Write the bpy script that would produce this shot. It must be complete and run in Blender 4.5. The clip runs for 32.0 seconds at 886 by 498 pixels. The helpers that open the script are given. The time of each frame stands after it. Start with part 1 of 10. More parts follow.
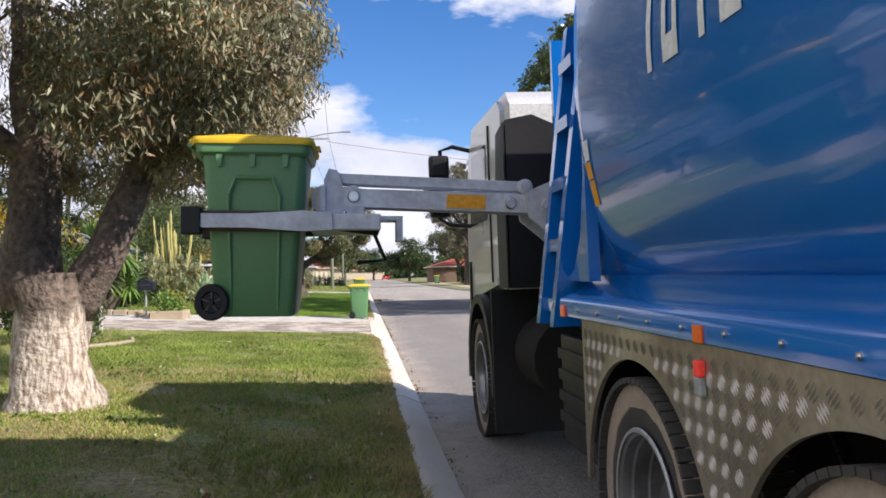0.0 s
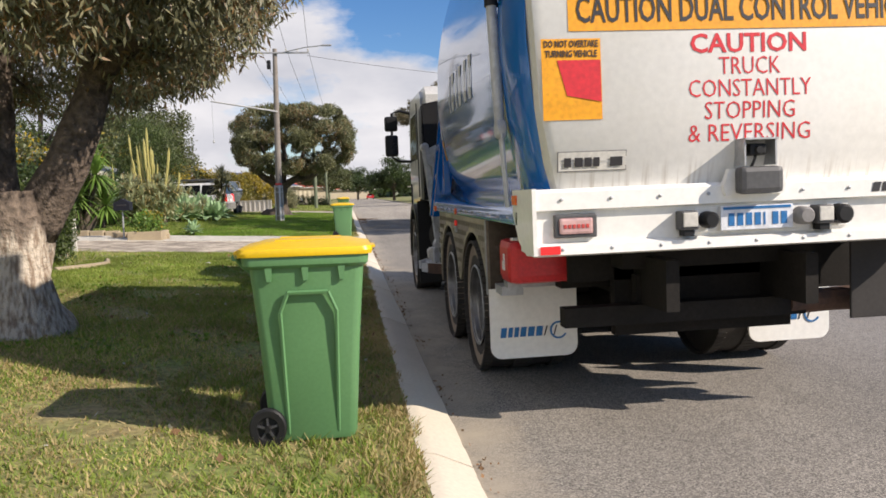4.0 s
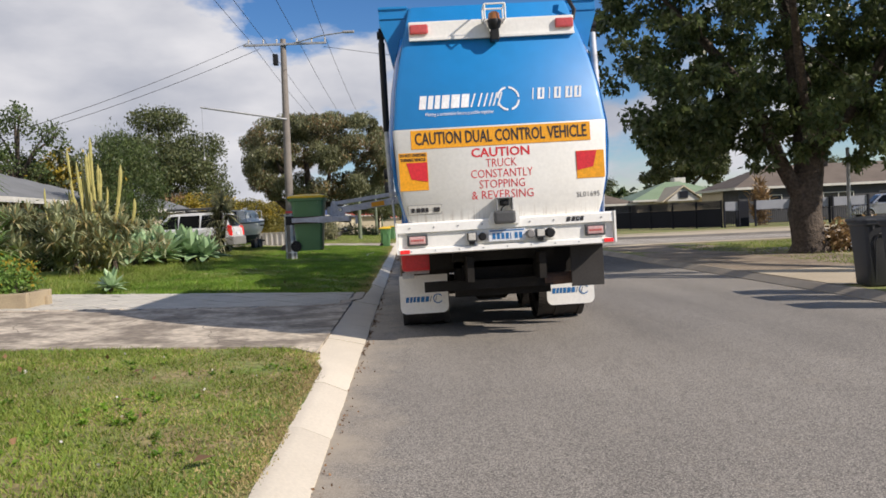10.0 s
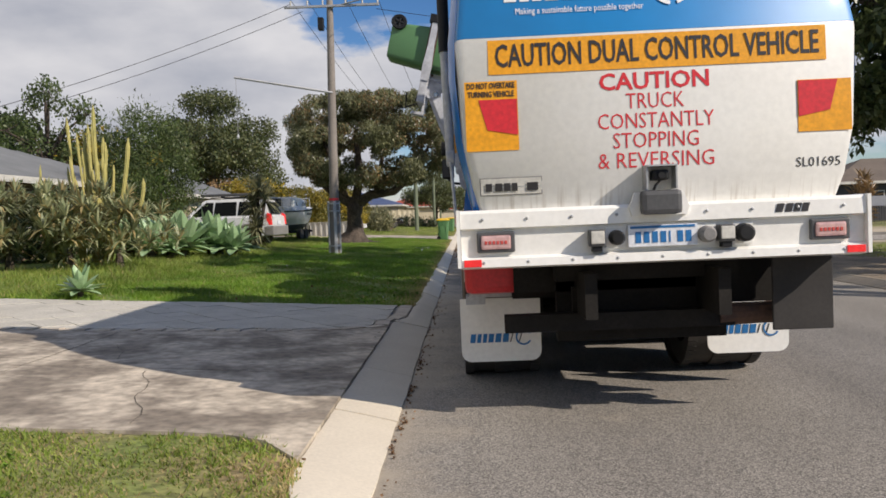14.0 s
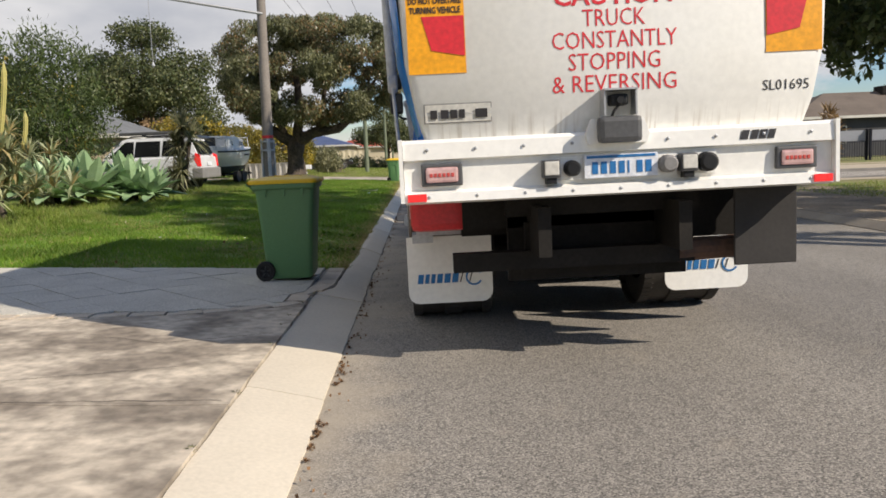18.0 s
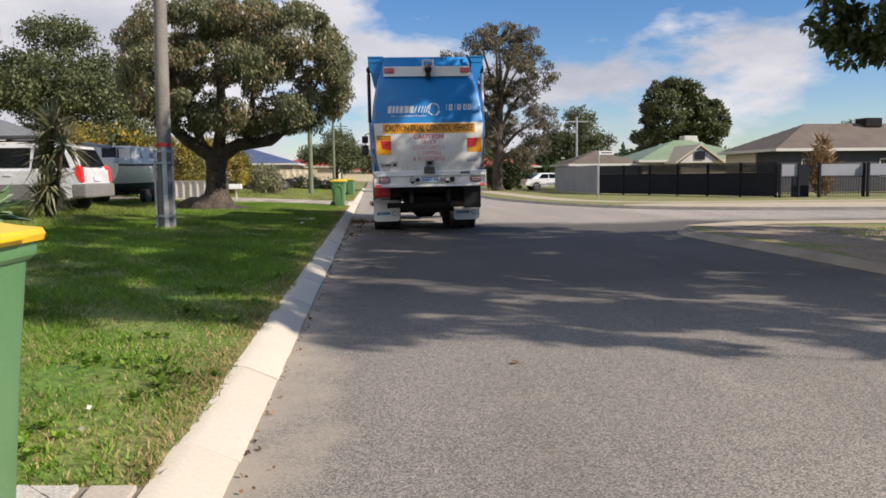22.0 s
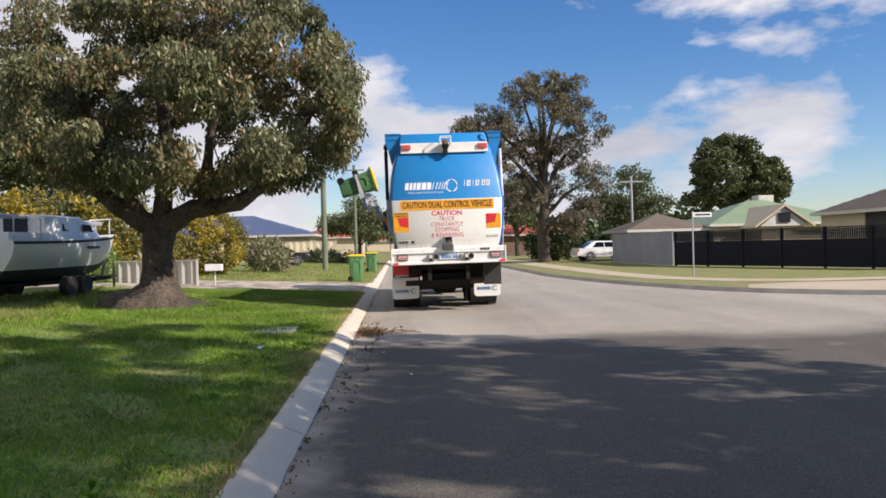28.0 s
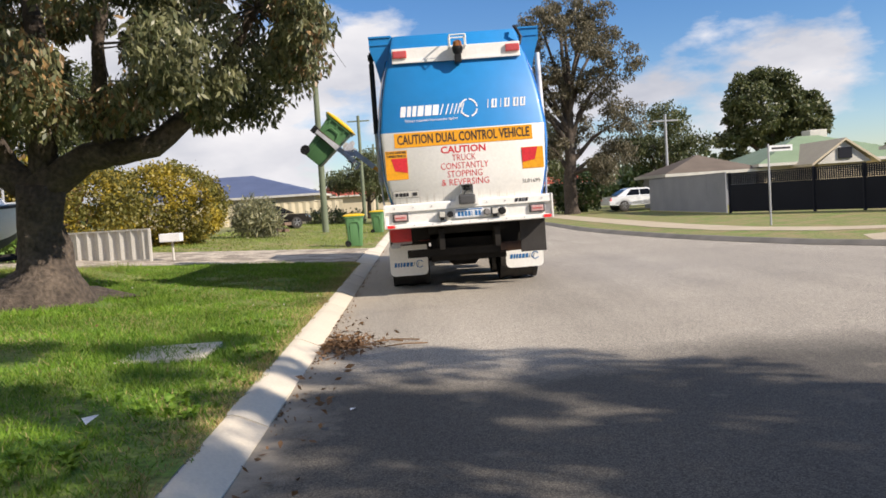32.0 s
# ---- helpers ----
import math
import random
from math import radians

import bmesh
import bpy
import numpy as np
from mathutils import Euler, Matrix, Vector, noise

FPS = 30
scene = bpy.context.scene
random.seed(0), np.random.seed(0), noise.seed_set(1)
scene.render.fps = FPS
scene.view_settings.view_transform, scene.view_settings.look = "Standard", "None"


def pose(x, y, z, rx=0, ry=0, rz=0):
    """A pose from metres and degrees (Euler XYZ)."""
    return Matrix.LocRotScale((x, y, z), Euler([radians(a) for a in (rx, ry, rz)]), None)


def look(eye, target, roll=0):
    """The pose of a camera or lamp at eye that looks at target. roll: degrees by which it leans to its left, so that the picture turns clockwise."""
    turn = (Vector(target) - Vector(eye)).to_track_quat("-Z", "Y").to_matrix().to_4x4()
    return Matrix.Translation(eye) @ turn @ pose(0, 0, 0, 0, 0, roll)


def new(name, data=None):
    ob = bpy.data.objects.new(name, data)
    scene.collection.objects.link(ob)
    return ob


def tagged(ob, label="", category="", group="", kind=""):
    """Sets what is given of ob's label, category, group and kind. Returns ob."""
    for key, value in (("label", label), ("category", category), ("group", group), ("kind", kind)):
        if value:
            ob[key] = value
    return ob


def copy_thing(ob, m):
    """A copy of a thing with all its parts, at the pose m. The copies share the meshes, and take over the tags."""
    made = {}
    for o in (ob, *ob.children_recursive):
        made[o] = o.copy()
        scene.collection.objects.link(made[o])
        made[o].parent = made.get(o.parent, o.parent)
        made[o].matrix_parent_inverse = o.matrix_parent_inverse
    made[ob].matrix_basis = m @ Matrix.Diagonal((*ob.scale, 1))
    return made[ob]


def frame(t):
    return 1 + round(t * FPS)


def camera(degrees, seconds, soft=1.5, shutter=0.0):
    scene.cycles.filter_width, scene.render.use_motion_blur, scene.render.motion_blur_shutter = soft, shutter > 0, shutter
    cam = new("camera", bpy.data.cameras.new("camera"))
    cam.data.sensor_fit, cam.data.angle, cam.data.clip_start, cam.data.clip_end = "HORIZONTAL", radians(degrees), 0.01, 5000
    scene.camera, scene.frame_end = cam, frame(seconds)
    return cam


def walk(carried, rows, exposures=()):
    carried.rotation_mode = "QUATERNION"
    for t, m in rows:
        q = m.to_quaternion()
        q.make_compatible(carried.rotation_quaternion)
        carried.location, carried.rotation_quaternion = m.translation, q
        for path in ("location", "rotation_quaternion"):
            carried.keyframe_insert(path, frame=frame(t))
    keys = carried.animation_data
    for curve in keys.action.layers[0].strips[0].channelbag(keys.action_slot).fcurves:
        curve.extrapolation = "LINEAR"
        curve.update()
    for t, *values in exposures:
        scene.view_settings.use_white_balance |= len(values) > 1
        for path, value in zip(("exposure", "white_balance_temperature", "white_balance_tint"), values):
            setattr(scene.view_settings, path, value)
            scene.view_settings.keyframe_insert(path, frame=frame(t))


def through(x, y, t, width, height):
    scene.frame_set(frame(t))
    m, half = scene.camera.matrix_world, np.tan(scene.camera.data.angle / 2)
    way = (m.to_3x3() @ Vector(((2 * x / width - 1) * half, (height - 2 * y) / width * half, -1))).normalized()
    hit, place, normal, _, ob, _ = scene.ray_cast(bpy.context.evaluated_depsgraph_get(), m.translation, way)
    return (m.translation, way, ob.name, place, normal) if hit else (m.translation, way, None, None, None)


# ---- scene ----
cam = camera(58.78, 32.0, soft=1.65)
# seconds, x, y, z, pitch, roll, yaw
PATH = [
    (0.0, -0.634, -0.453, 1.480, 1.74, 1.50, -5.91),
    (0.5, -0.660, -0.460, 1.471, -2.06, 2.33, -5.40),
    (1.0, -0.650, -0.469, 1.440, -4.36, 2.09, -5.10),
    (1.5, -0.513, -0.467, 1.385, -5.73, 2.02, -4.73),
    (2.0, -0.575, -0.408, 1.450, -7.00, 2.35, -5.34),
    (2.5, -0.581, -0.399, 1.450, -7.43, 2.52, -6.59),
    (3.0, -0.605, -0.400, 1.456, -6.66, 2.04, -7.12),
    (3.5, -0.654, -0.235, 1.447, -5.64, 1.62, -6.93),
    (4.0, -0.603, 0.028, 1.455, -4.19, 1.79, -7.03),
    (4.5, -0.470, 0.349, 1.468, -2.98, 0.91, -8.08),
    (6.5, 0.621, 3.545, 1.388, -6.12, -0.50, 0.68),
    (7.0, 0.649, 4.310, 1.371, -8.16, 0.34, 3.14),
    (7.5, 0.668, 5.144, 1.368, -9.61, 0.53, 3.37),
    (8.0, 0.672, 6.024, 1.364, -10.41, 1.09, 3.69),
    (8.5, 0.679, 6.866, 1.394, -8.91, 2.24, 1.24),
    (9.0, 0.663, 7.703, 1.413, -6.17, 2.98, -1.29),
    (9.5, 0.642, 8.449, 1.451, -2.90, 2.55, -1.43),
    (10.0, 0.599, 9.149, 1.461, -2.08, 2.83, -2.59),
    (10.5, 0.546, 9.809, 1.455, -1.73, 0.64, -4.15),
    (11.0, 0.516, 10.473, 1.460, 1.44, -0.25, -4.62),
    (11.5, 0.526, 11.040, 1.454, 2.50, -0.16, -4.52),
    (12.0, 0.504, 11.542, 1.423, 0.83, 0.60, -1.64),
    (12.5, 0.488, 12.025, 1.413, -1.65, 1.63, 3.00),
    (13.0, 0.493, 12.470, 1.415, -3.52, 0.42, 4.73),
    (13.5, 0.515, 12.900, 1.425, -3.15, 1.14, 3.74),
    (14.0, 0.521, 13.284, 1.427, -2.47, 1.82, 1.68),
    (14.5, 0.463, 13.608, 1.451, -1.63, 2.93, 0.26),
    (15.0, 0.397, 13.816, 1.438, -1.82, 4.15, -1.36),
    (15.5, 0.387, 13.923, 1.441, -2.68, 4.18, -2.65),
    (17.5, 0.609, 15.335, 1.361, -5.55, 1.41, -3.58),
    (18.0, 0.602, 15.826, 1.365, -6.90, 2.27, -1.68),
    (18.5, 0.523, 16.320, 1.344, -6.59, 3.34, -1.72),
    (19.0, 0.548, 16.971, 1.338, -6.09, 3.92, -2.65),
    (19.5, 0.568, 17.715, 1.347, -5.80, 3.42, -3.71),
    (20.0, 0.537, 18.501, 1.338, -6.67, 3.92, -3.99),
    (20.5, 0.532, 19.224, 1.336, -7.61, 3.65, -4.92),
    (21.0, 0.526, 19.962, 1.334, -9.05, 3.22, -5.12),
    (21.5, 0.596, 20.748, 1.317, -8.87, 2.19, -5.02),
    (22.0, 0.636, 21.546, 1.327, -5.29, 0.57, -5.23),
    (22.5, 0.693, 22.326, 1.340, -3.87, 1.53, -5.38),
    (23.0, 0.720, 23.135, 1.350, -5.08, 0.35, -4.95),
    (23.5, 0.722, 23.901, 1.367, -7.02, 0.16, -4.88),
    (24.0, 0.775, 24.673, 1.315, -7.76, 1.86, -4.65),
    (24.5, 0.815, 25.439, 1.310, -7.59, 2.41, -5.10),
    (26.5, 0.759, 28.634, 1.454, -6.46, 3.19, -0.79),
    (27.0, 0.789, 29.363, 1.446, -3.74, 2.03, -0.55),
    (27.5, 0.779, 30.068, 1.491, -0.99, 0.83, -2.09),
    (28.0, 0.796, 30.786, 1.514, -0.30, 1.50, -3.22),
    (28.5, 0.839, 31.487, 1.512, -1.25, 2.18, -4.36),
    (29.0, 0.865, 32.240, 1.492, -2.62, 0.98, -5.06),
    (29.5, 0.933, 32.985, 1.489, -3.33, 1.11, -5.30),
    (30.0, 1.016, 33.605, 1.492, -2.89, 1.38, -4.62),
    (30.5, 1.052, 34.318, 1.510, -2.95, 1.27, -3.56),
    (31.0, 1.099, 35.018, 1.499, -2.99, 3.45, -2.23),
    (31.5, 1.076, 35.707, 1.483, -2.80, 4.12, -2.20),
    (32.0, 1.087, 36.386, 1.461, -3.50, 3.69, -2.11),
]
walk(cam, [(t, pose(x, y, z, 90 + pitch, roll, yaw)) for t, x, y, z, pitch, roll, yaw in PATH],
     exposures=[(0.0, 0.64, 6300, 18), (0.8, 1.0, 6250, 19), (2.4, 1.34, 6050, 22), (3.0, 1.36, 6200, 22), (3.5, 0.9, 6450, 17), (4.0, 0.33, 6750, 15), (4.3, -0.1, 6750, 15), (4.5, -0.22, 6800, 15), (5.5, 0.05, 6850, 14),
                (6.5, 0.33, 6900, 15), (7.0, 0.28, 7050, 15), (8.0, 0.26, 7050, 14), (9.0, 0.24, 7000, 14), (10.0, 0.12, 6600, 14), (12.0, 0.14, 6480, 14), (13.0, 0.05, 6650, 14), (15.0, -0.03, 6650, 13), (18.0, 0.16, 6800, 12), (19.0, 0.11, 6800, 12), (20.0, 0.18, 6700, 14),
                (22.0, 0.28, 6650, 15), (23.0, 0.32, 6600, 14), (24.0, 0.27, 6400, 14), (27.0, 0.36, 6600, 15), (28.0, 0.36, 6650, 16), (29.0, 0.48, 6700, 15), (31.0, 0.48, 6830, 14), (32.0, 0.45, 6800, 14)])
# seconds, x, y of the truck's rear on the road
TRUCK = [
    (0.0, 1.707, -1.040),
    (1.5, 1.707, -1.040),
    (2.0, 1.709, -0.820),
    (2.5, 1.706, -0.202),
    (3.0, 1.711, 0.805),
    (3.5, 1.725, 2.391),
    (4.0, 1.691, 4.252),
    (4.5, 1.694, 6.478),
    (6.5, 1.731, 15.849),
    (7.0, 1.742, 16.956),
    (7.5, 1.762, 17.814),
    (8.0, 1.769, 18.310),
    (8.5, 1.758, 18.529),
    (9.0, 1.754, 18.554),
    (9.5, 1.757, 18.295),
    (15.5, 1.757, 18.295),
    (17.5, 1.820, 19.798),
    (18.0, 1.779, 20.445),
    (18.5, 1.698, 21.356),
    (19.0, 1.727, 22.910),
    (19.5, 1.785, 25.159),
    (20.0, 1.827, 27.758),
    (20.5, 1.915, 30.749),
    (21.0, 1.961, 33.857),
    (21.5, 1.987, 36.794),
    (22.0, 2.000, 39.539),
    (22.5, 2.004, 41.989),
    (23.0, 1.997, 43.729),
    (23.5, 2.022, 45.221),
    (24.0, 2.040, 46.638),
    (24.5, 2.040, 47.267),
    (26.5, 1.928, 48.767),
    (27.0, 1.951, 48.854),
    (27.5, 1.947, 48.651),
    (28.0, 1.922, 48.346),
    (32.0, 1.922, 48.346),
]

# ---- light ----
SUN = Vector((1.34, -0.74, 1.0)).normalized()
elev = math.asin(SUN.z)
world = bpy.data.worlds.new("sky")
scene.world = world
world.use_nodes = True
wn, wl = world.node_tree.nodes, world.node_tree.links
wn.clear()
out_w = wn.new("ShaderNodeOutputWorld")
bg = wn.new("ShaderNodeBackground")
bg.inputs["Strength"].default_value = 0.05
sky = wn.new("ShaderNodeTexSky")
sky.sky_type, sky.sun_disc = "NISHITA", False
sky.sun_elevation, sky.sun_rotation = elev, math.atan2(SUN.x, SUN.y)
sky.air_density, sky.dust_density, sky.ozone_density = 1.0, 0.15, 2.5
co = wn.new("ShaderNodeTexCoord")
mp = wn.new("ShaderNodeMapping")
mp.inputs["Scale"].default_value = (1.0, 1.0, 2.4)
mp.inputs["Location"].default_value = (3.1, 0.4, 0.2)
nz = wn.new("ShaderNodeTexNoise")
nz.inputs["Scale"].default_value, nz.inputs["Detail"].default_value, nz.inputs["Roughness"].default_value = 2.9, 10.0, 0.56
rampc = wn.new("ShaderNodeValToRGB")
rampc.color_ramp.elements[0].position, rampc.color_ramp.elements[1].position = 0.445, 0.52
nz2 = wn.new("ShaderNodeTexNoise")
nz2.inputs["Scale"].default_value, nz2.inputs["Detail"].default_value = 5.0, 6.0
rampd = wn.new("ShaderNodeValToRGB")
rampd.color_ramp.elements[0].color = (7.6, 8.3, 9.7, 1)
rampd.color_ramp.elements[1].color = (14.0, 14.3, 14.8, 1)
rampd.color_ramp.elements[0].position, rampd.color_ramp.elements[1].position = 0.3, 0.65
mixc = wn.new("ShaderNodeMix")
mixc.data_type = "RGBA"
wl.new(co.outputs["Generated"], mp.inputs["Vector"])
wl.new(mp.outputs["Vector"], nz.inputs["Vector"])
wl.new(mp.outputs["Vector"], nz2.inputs["Vector"])
# more cloud to the west and low down, broken cumulus to the east
sep = wn.new("ShaderNodeSeparateXYZ")
wl.new(co.outputs["Generated"], sep.inputs["Vector"])
west = wn.new("ShaderNodeMath")
west.operation = "MULTIPLY_ADD"
west.inputs[1].default_value = -0.20
bank = wn.new("ShaderNodeMapRange")
bank.inputs["From Min"].default_value, bank.inputs["From Max"].default_value = -0.26, 0.0
bank.inputs["To Min"].default_value, bank.inputs["To Max"].default_value = 0.09, 0.0
wl.new(sep.outputs["X"], bank.inputs["Value"])
cover = wn.new("ShaderNodeMath")
cover.operation = "ADD"
wl.new(bank.outputs["Result"], cover.inputs[0])
wl.new(nz.outputs["Fac"], cover.inputs[1])
wl.new(sep.outputs["X"], west.inputs[0])
wl.new(cover.outputs["Value"], west.inputs[2])
low = wn.new("ShaderNodeMath")
low.operation = "MULTIPLY_ADD"
low.inputs[1].default_value = -0.14
wl.new(sep.outputs["Z"], low.inputs[0])
wl.new(west.outputs["Value"], low.inputs[2])
wl.new(low.outputs["Value"], rampc.inputs["Fac"])
wl.new(nz2.outputs["Fac"], rampd.inputs["Fac"])
wl.new(rampc.outputs["Color"], mixc.inputs["Factor"])
blue = wn.new("ShaderNodeHueSaturation")
blue.inputs["Saturation"].default_value, blue.inputs["Value"].default_value = 1.28, 1.8
wl.new(sky.outputs["Color"], blue.inputs["Color"])
clear = wn.new("ShaderNodeMix")
clear.data_type, clear.blend_type = "RGBA", "MULTIPLY"
clear.inputs["Factor"].default_value = 1.0
clear.inputs["B"].default_value = (0.92, 0.98, 1.13, 1)
wl.new(blue.outputs["Color"], clear.inputs["A"])
wl.new(clear.outputs["Result"], mixc.inputs["A"])
wl.new(rampd.outputs["Color"], mixc.inputs["B"])
wl.new(mixc.outputs["Result"], bg.inputs["Color"])
wl.new(bg.outputs["Background"], out_w.inputs["Surface"])

sun_data = bpy.data.lights.new("sun", "SUN")
sun_data.energy, sun_data.angle, sun_data.color = 5.0, radians(0.53), (1.0, 0.93, 0.82)
sun = new("sun", sun_data)
sun.matrix_world = look(SUN * 50, (0, 0, 0))

# ---- materials ----
def mat(name, a, b=None, scale=3.0, rough=0.6, metal=0.0, grain=40.0, bump=0.15, dist=0.004, coat=0.0, contrast=0.25,
        rand=0.0, speck=None, spec=0.5, rough_var=0.1):
    """Two-scale procedural surface: large patches a to b, fine grain, relief, and a random tone per piece."""
    m = bpy.data.materials.new(name)
    m.use_nodes = True
    n, l = m.node_tree.nodes, m.node_tree.links
    p = n["Principled BSDF"]
    b = b or tuple(min(1, c * 0.8) for c in a)
    tc = n.new("ShaderNodeTexCoord")
    big, fine = n.new("ShaderNodeTexNoise"), n.new("ShaderNodeTexNoise")
    big.inputs["Scale"].default_value, big.inputs["Detail"].default_value = scale, 5
    fine.inputs["Scale"].default_value, fine.inputs["Detail"].default_value = grain, 4
    for q in (big, fine):
        l.new(tc.outputs["Object"], q.inputs["Vector"])
    rp = n.new("ShaderNodeValToRGB")
    rp.color_ramp.elements[0].position, rp.color_ramp.elements[1].position = 0.5 - contrast, 0.5 + contrast
    rp.color_ramp.elements[0].color, rp.color_ramp.elements[1].color = (*a, 1), (*b, 1)
    l.new(big.outputs["Fac"], rp.inputs["Fac"])
    last = rp.outputs["Color"]
    vm = n.new("ShaderNodeMapRange")
    vm.inputs["From Min"].default_value, vm.inputs["From Max"].default_value = 0.3, 0.7
    vm.inputs["To Min"].default_value, vm.inputs["To Max"].default_value = (speck or (0.85, 1.12))
    l.new(fine.outputs["Fac"], vm.inputs["Value"])
    hsv = n.new("ShaderNodeHueSaturation")
    l.new(last, hsv.inputs["Color"])
    val = vm.outputs["Result"]
    if rand:
        oi = n.new("ShaderNodeObjectInfo")
        geo = n.new("ShaderNodeNewGeometry")
        ad = n.new("ShaderNodeMath")
        ad.operation = "ADD"
        l.new(oi.outputs["Random"], ad.inputs[0])
        l.new(geo.outputs["Random Per Island"], ad.inputs[1])
        mr = n.new("ShaderNodeMapRange")
        mr.inputs["From Max"].default_value = 2.0
        mr.inputs["To Min"].default_value, mr.inputs["To Max"].default_value = 1 - rand, 1 + rand
        l.new(ad.outputs["Value"], mr.inputs["Value"])
        mu = n.new("ShaderNodeMath")
        mu.operation = "MULTIPLY"
        l.new(val, mu.inputs[0])
        l.new(mr.outputs["Result"], mu.inputs[1])
        val = mu.outputs["Value"]
    l.new(val, hsv.inputs["Value"])
    l.new(hsv.outputs["Color"], p.inputs["Base Color"])
    rr = n.new("ShaderNodeMapRange")
    rr.inputs["To Min"].default_value, rr.inputs["To Max"].default_value = max(0.02, rough - rough_var), min(1, rough + rough_var)
    l.new(big.outputs["Fac"], rr.inputs["Value"])
    l.new(rr.outputs["Result"], p.inputs["Roughness"])
    p.inputs["Metallic"].default_value = metal
    p.inputs["Coat Weight"].default_value = coat
    p.inputs["Coat Roughness"].default_value = 0.04
    p.inputs["Specular IOR Level"].default_value = spec
    if bump:
        bp = n.new("ShaderNodeBump")
        bp.inputs["Strength"].default_value, bp.inputs["Distance"].default_value = bump, dist
        l.new(fine.outputs["Fac"], bp.inputs["Height"])
        l.new(bp.outputs["Normal"], p.inputs["Normal"])
    return m


def leaf_mat(name, a, b, rough=0.5, through=0.35):
    """Leaf or blade: random tone per leaf, some light passing through."""
    m = bpy.data.materials.new(name)
    m.use_nodes = True
    n, l = m.node_tree.nodes, m.node_tree.links
    p = n["Principled BSDF"]
    geo = n.new("ShaderNodeNewGeometry")
    rp = n.new("ShaderNodeValToRGB")
    rp.color_ramp.elements[0].color, rp.color_ramp.elements[1].color = (*a, 1), (*b, 1)
    l.new(geo.outputs["Random Per Island"], rp.inputs["Fac"])
    tc, nz = n.new("ShaderNodeTexCoord"), n.new("ShaderNodeTexNoise")
    nz.inputs["Scale"].default_value = 0.9
    l.new(tc.outputs["Object"], nz.inputs["Vector"])
    mr = n.new("ShaderNodeMapRange")
    mr.inputs["From Min"].default_value, mr.inputs["From Max"].default_value = 0.3, 0.7
    mr.inputs["To Min"].default_value, mr.inputs["To Max"].default_value = 0.7, 1.3
    l.new(nz.outputs["Fac"], mr.inputs["Value"])
    hsv = n.new("ShaderNodeHueSaturation")
    l.new(rp.outputs["Color"], hsv.inputs["Color"])
    l.new(mr.outputs["Result"], hsv.inputs["Value"])
    l.new(hsv.outputs["Color"], p.inputs["Base Color"])
    p.inputs["Roughness"].default_value = rough
    tr = n.new("ShaderNodeBsdfTranslucent")
    l.new(hsv.outputs["Color"], tr.inputs["Color"])
    mx = n.new("ShaderNodeMixShader")
    mx.inputs["Fac"].default_value = through
    l.new(p.outputs["BSDF"], mx.inputs[1])
    l.new(tr.outputs["BSDF"], mx.inputs[2])
    l.new(mx.outputs["Shader"], n["Material Output"].inputs["Surface"])
    return m


def glow(name, col, power):
    m = mat(name, col, rough=0.25, bump=0)
    m.node_tree.nodes["Principled BSDF"].inputs["Emission Color"].default_value = (*col, 1)
    m.node_tree.nodes["Principled BSDF"].inputs["Emission Strength"].default_value = power
    return m


ASPHALT = mat("asphalt", (0.183, 0.171, 0.153), (0.232, 0.217, 0.194), 0.35, 0.85, grain=120, bump=0.35, dist=0.004, speck=(0.45, 1.6))
CONCRETE = mat("kerb_concrete", (0.68, 0.61, 0.49), (0.56, 0.495, 0.395), 1.1, 0.8, grain=45, bump=0.15, rand=0.10, speck=(0.93, 1.05))
DRIVE = mat("stained_concrete", (0.24, 0.20, 0.155), (0.55, 0.475, 0.375), 2.1, 0.85, grain=11, bump=0.3, contrast=0.10, speck=(0.62, 1.22))
PAVER = mat("pale_rough_paver", (0.56, 0.53, 0.46), (0.47, 0.445, 0.385), 2.5, 0.9, grain=70, bump=0.6, rand=0.12, speck=(0.7, 1.25))
BORDER = mat("tan_border_brick", (0.54, 0.47, 0.38), (0.44, 0.37, 0.29), 2.5, 0.85, grain=50, bump=0.2, rand=0.15)
PLATE_D = mat("dirty_tread_plate", (0.13, 0.105, 0.08), (0.07, 0.055, 0.045), 3, 0.5, metal=0.5)
# east kerb: weathering and the tree shade on it, both in the colour
KERB_E = mat("weathered_shaded_kerb_concrete", (0.34, 0.30, 0.24), (0.22, 0.19, 0.155), 1.2, 0.85, grain=50, bump=0.2)
KERB_D = mat("dark_kerb_concrete", (0.22, 0.20, 0.17), (0.13, 0.12, 0.10), 1.4, 0.85, grain=60)
SAND = mat("sandy_path", (0.50, 0.42, 0.30), (0.40, 0.33, 0.23), 0.8, 0.9, grain=40)
SOIL = mat("turf_soil", (0.125, 0.19, 0.03), (0.27, 0.205, 0.10), 1.3, 0.95, grain=18, bump=0.8, dist=0.02, speck=(0.55, 1.5), contrast=0.18)
DIRT = mat("bare_sandy_earth", (0.30, 0.24, 0.17), (0.17, 0.13, 0.09), 1.2, 0.95, grain=24, bump=0.6, dist=0.01, speck=(0.6, 1.4), contrast=0.2)
CRACK = mat("dirt_filled_crack", (0.07, 0.058, 0.045), (0.12, 0.10, 0.075), 6, 0.95)
LAND = mat("dry_land", (0.10, 0.13, 0.045), (0.16, 0.14, 0.07), 0.08, 0.95, grain=3)
BLADE = leaf_mat("grass_blade", (0.14, 0.225, 0.025), (0.30, 0.345, 0.07), 0.6, 0.35)
BLADE_L = leaf_mat("lush_grass_blade", (0.085, 0.20, 0.014), (0.225, 0.34, 0.036), 0.6, 0.38)
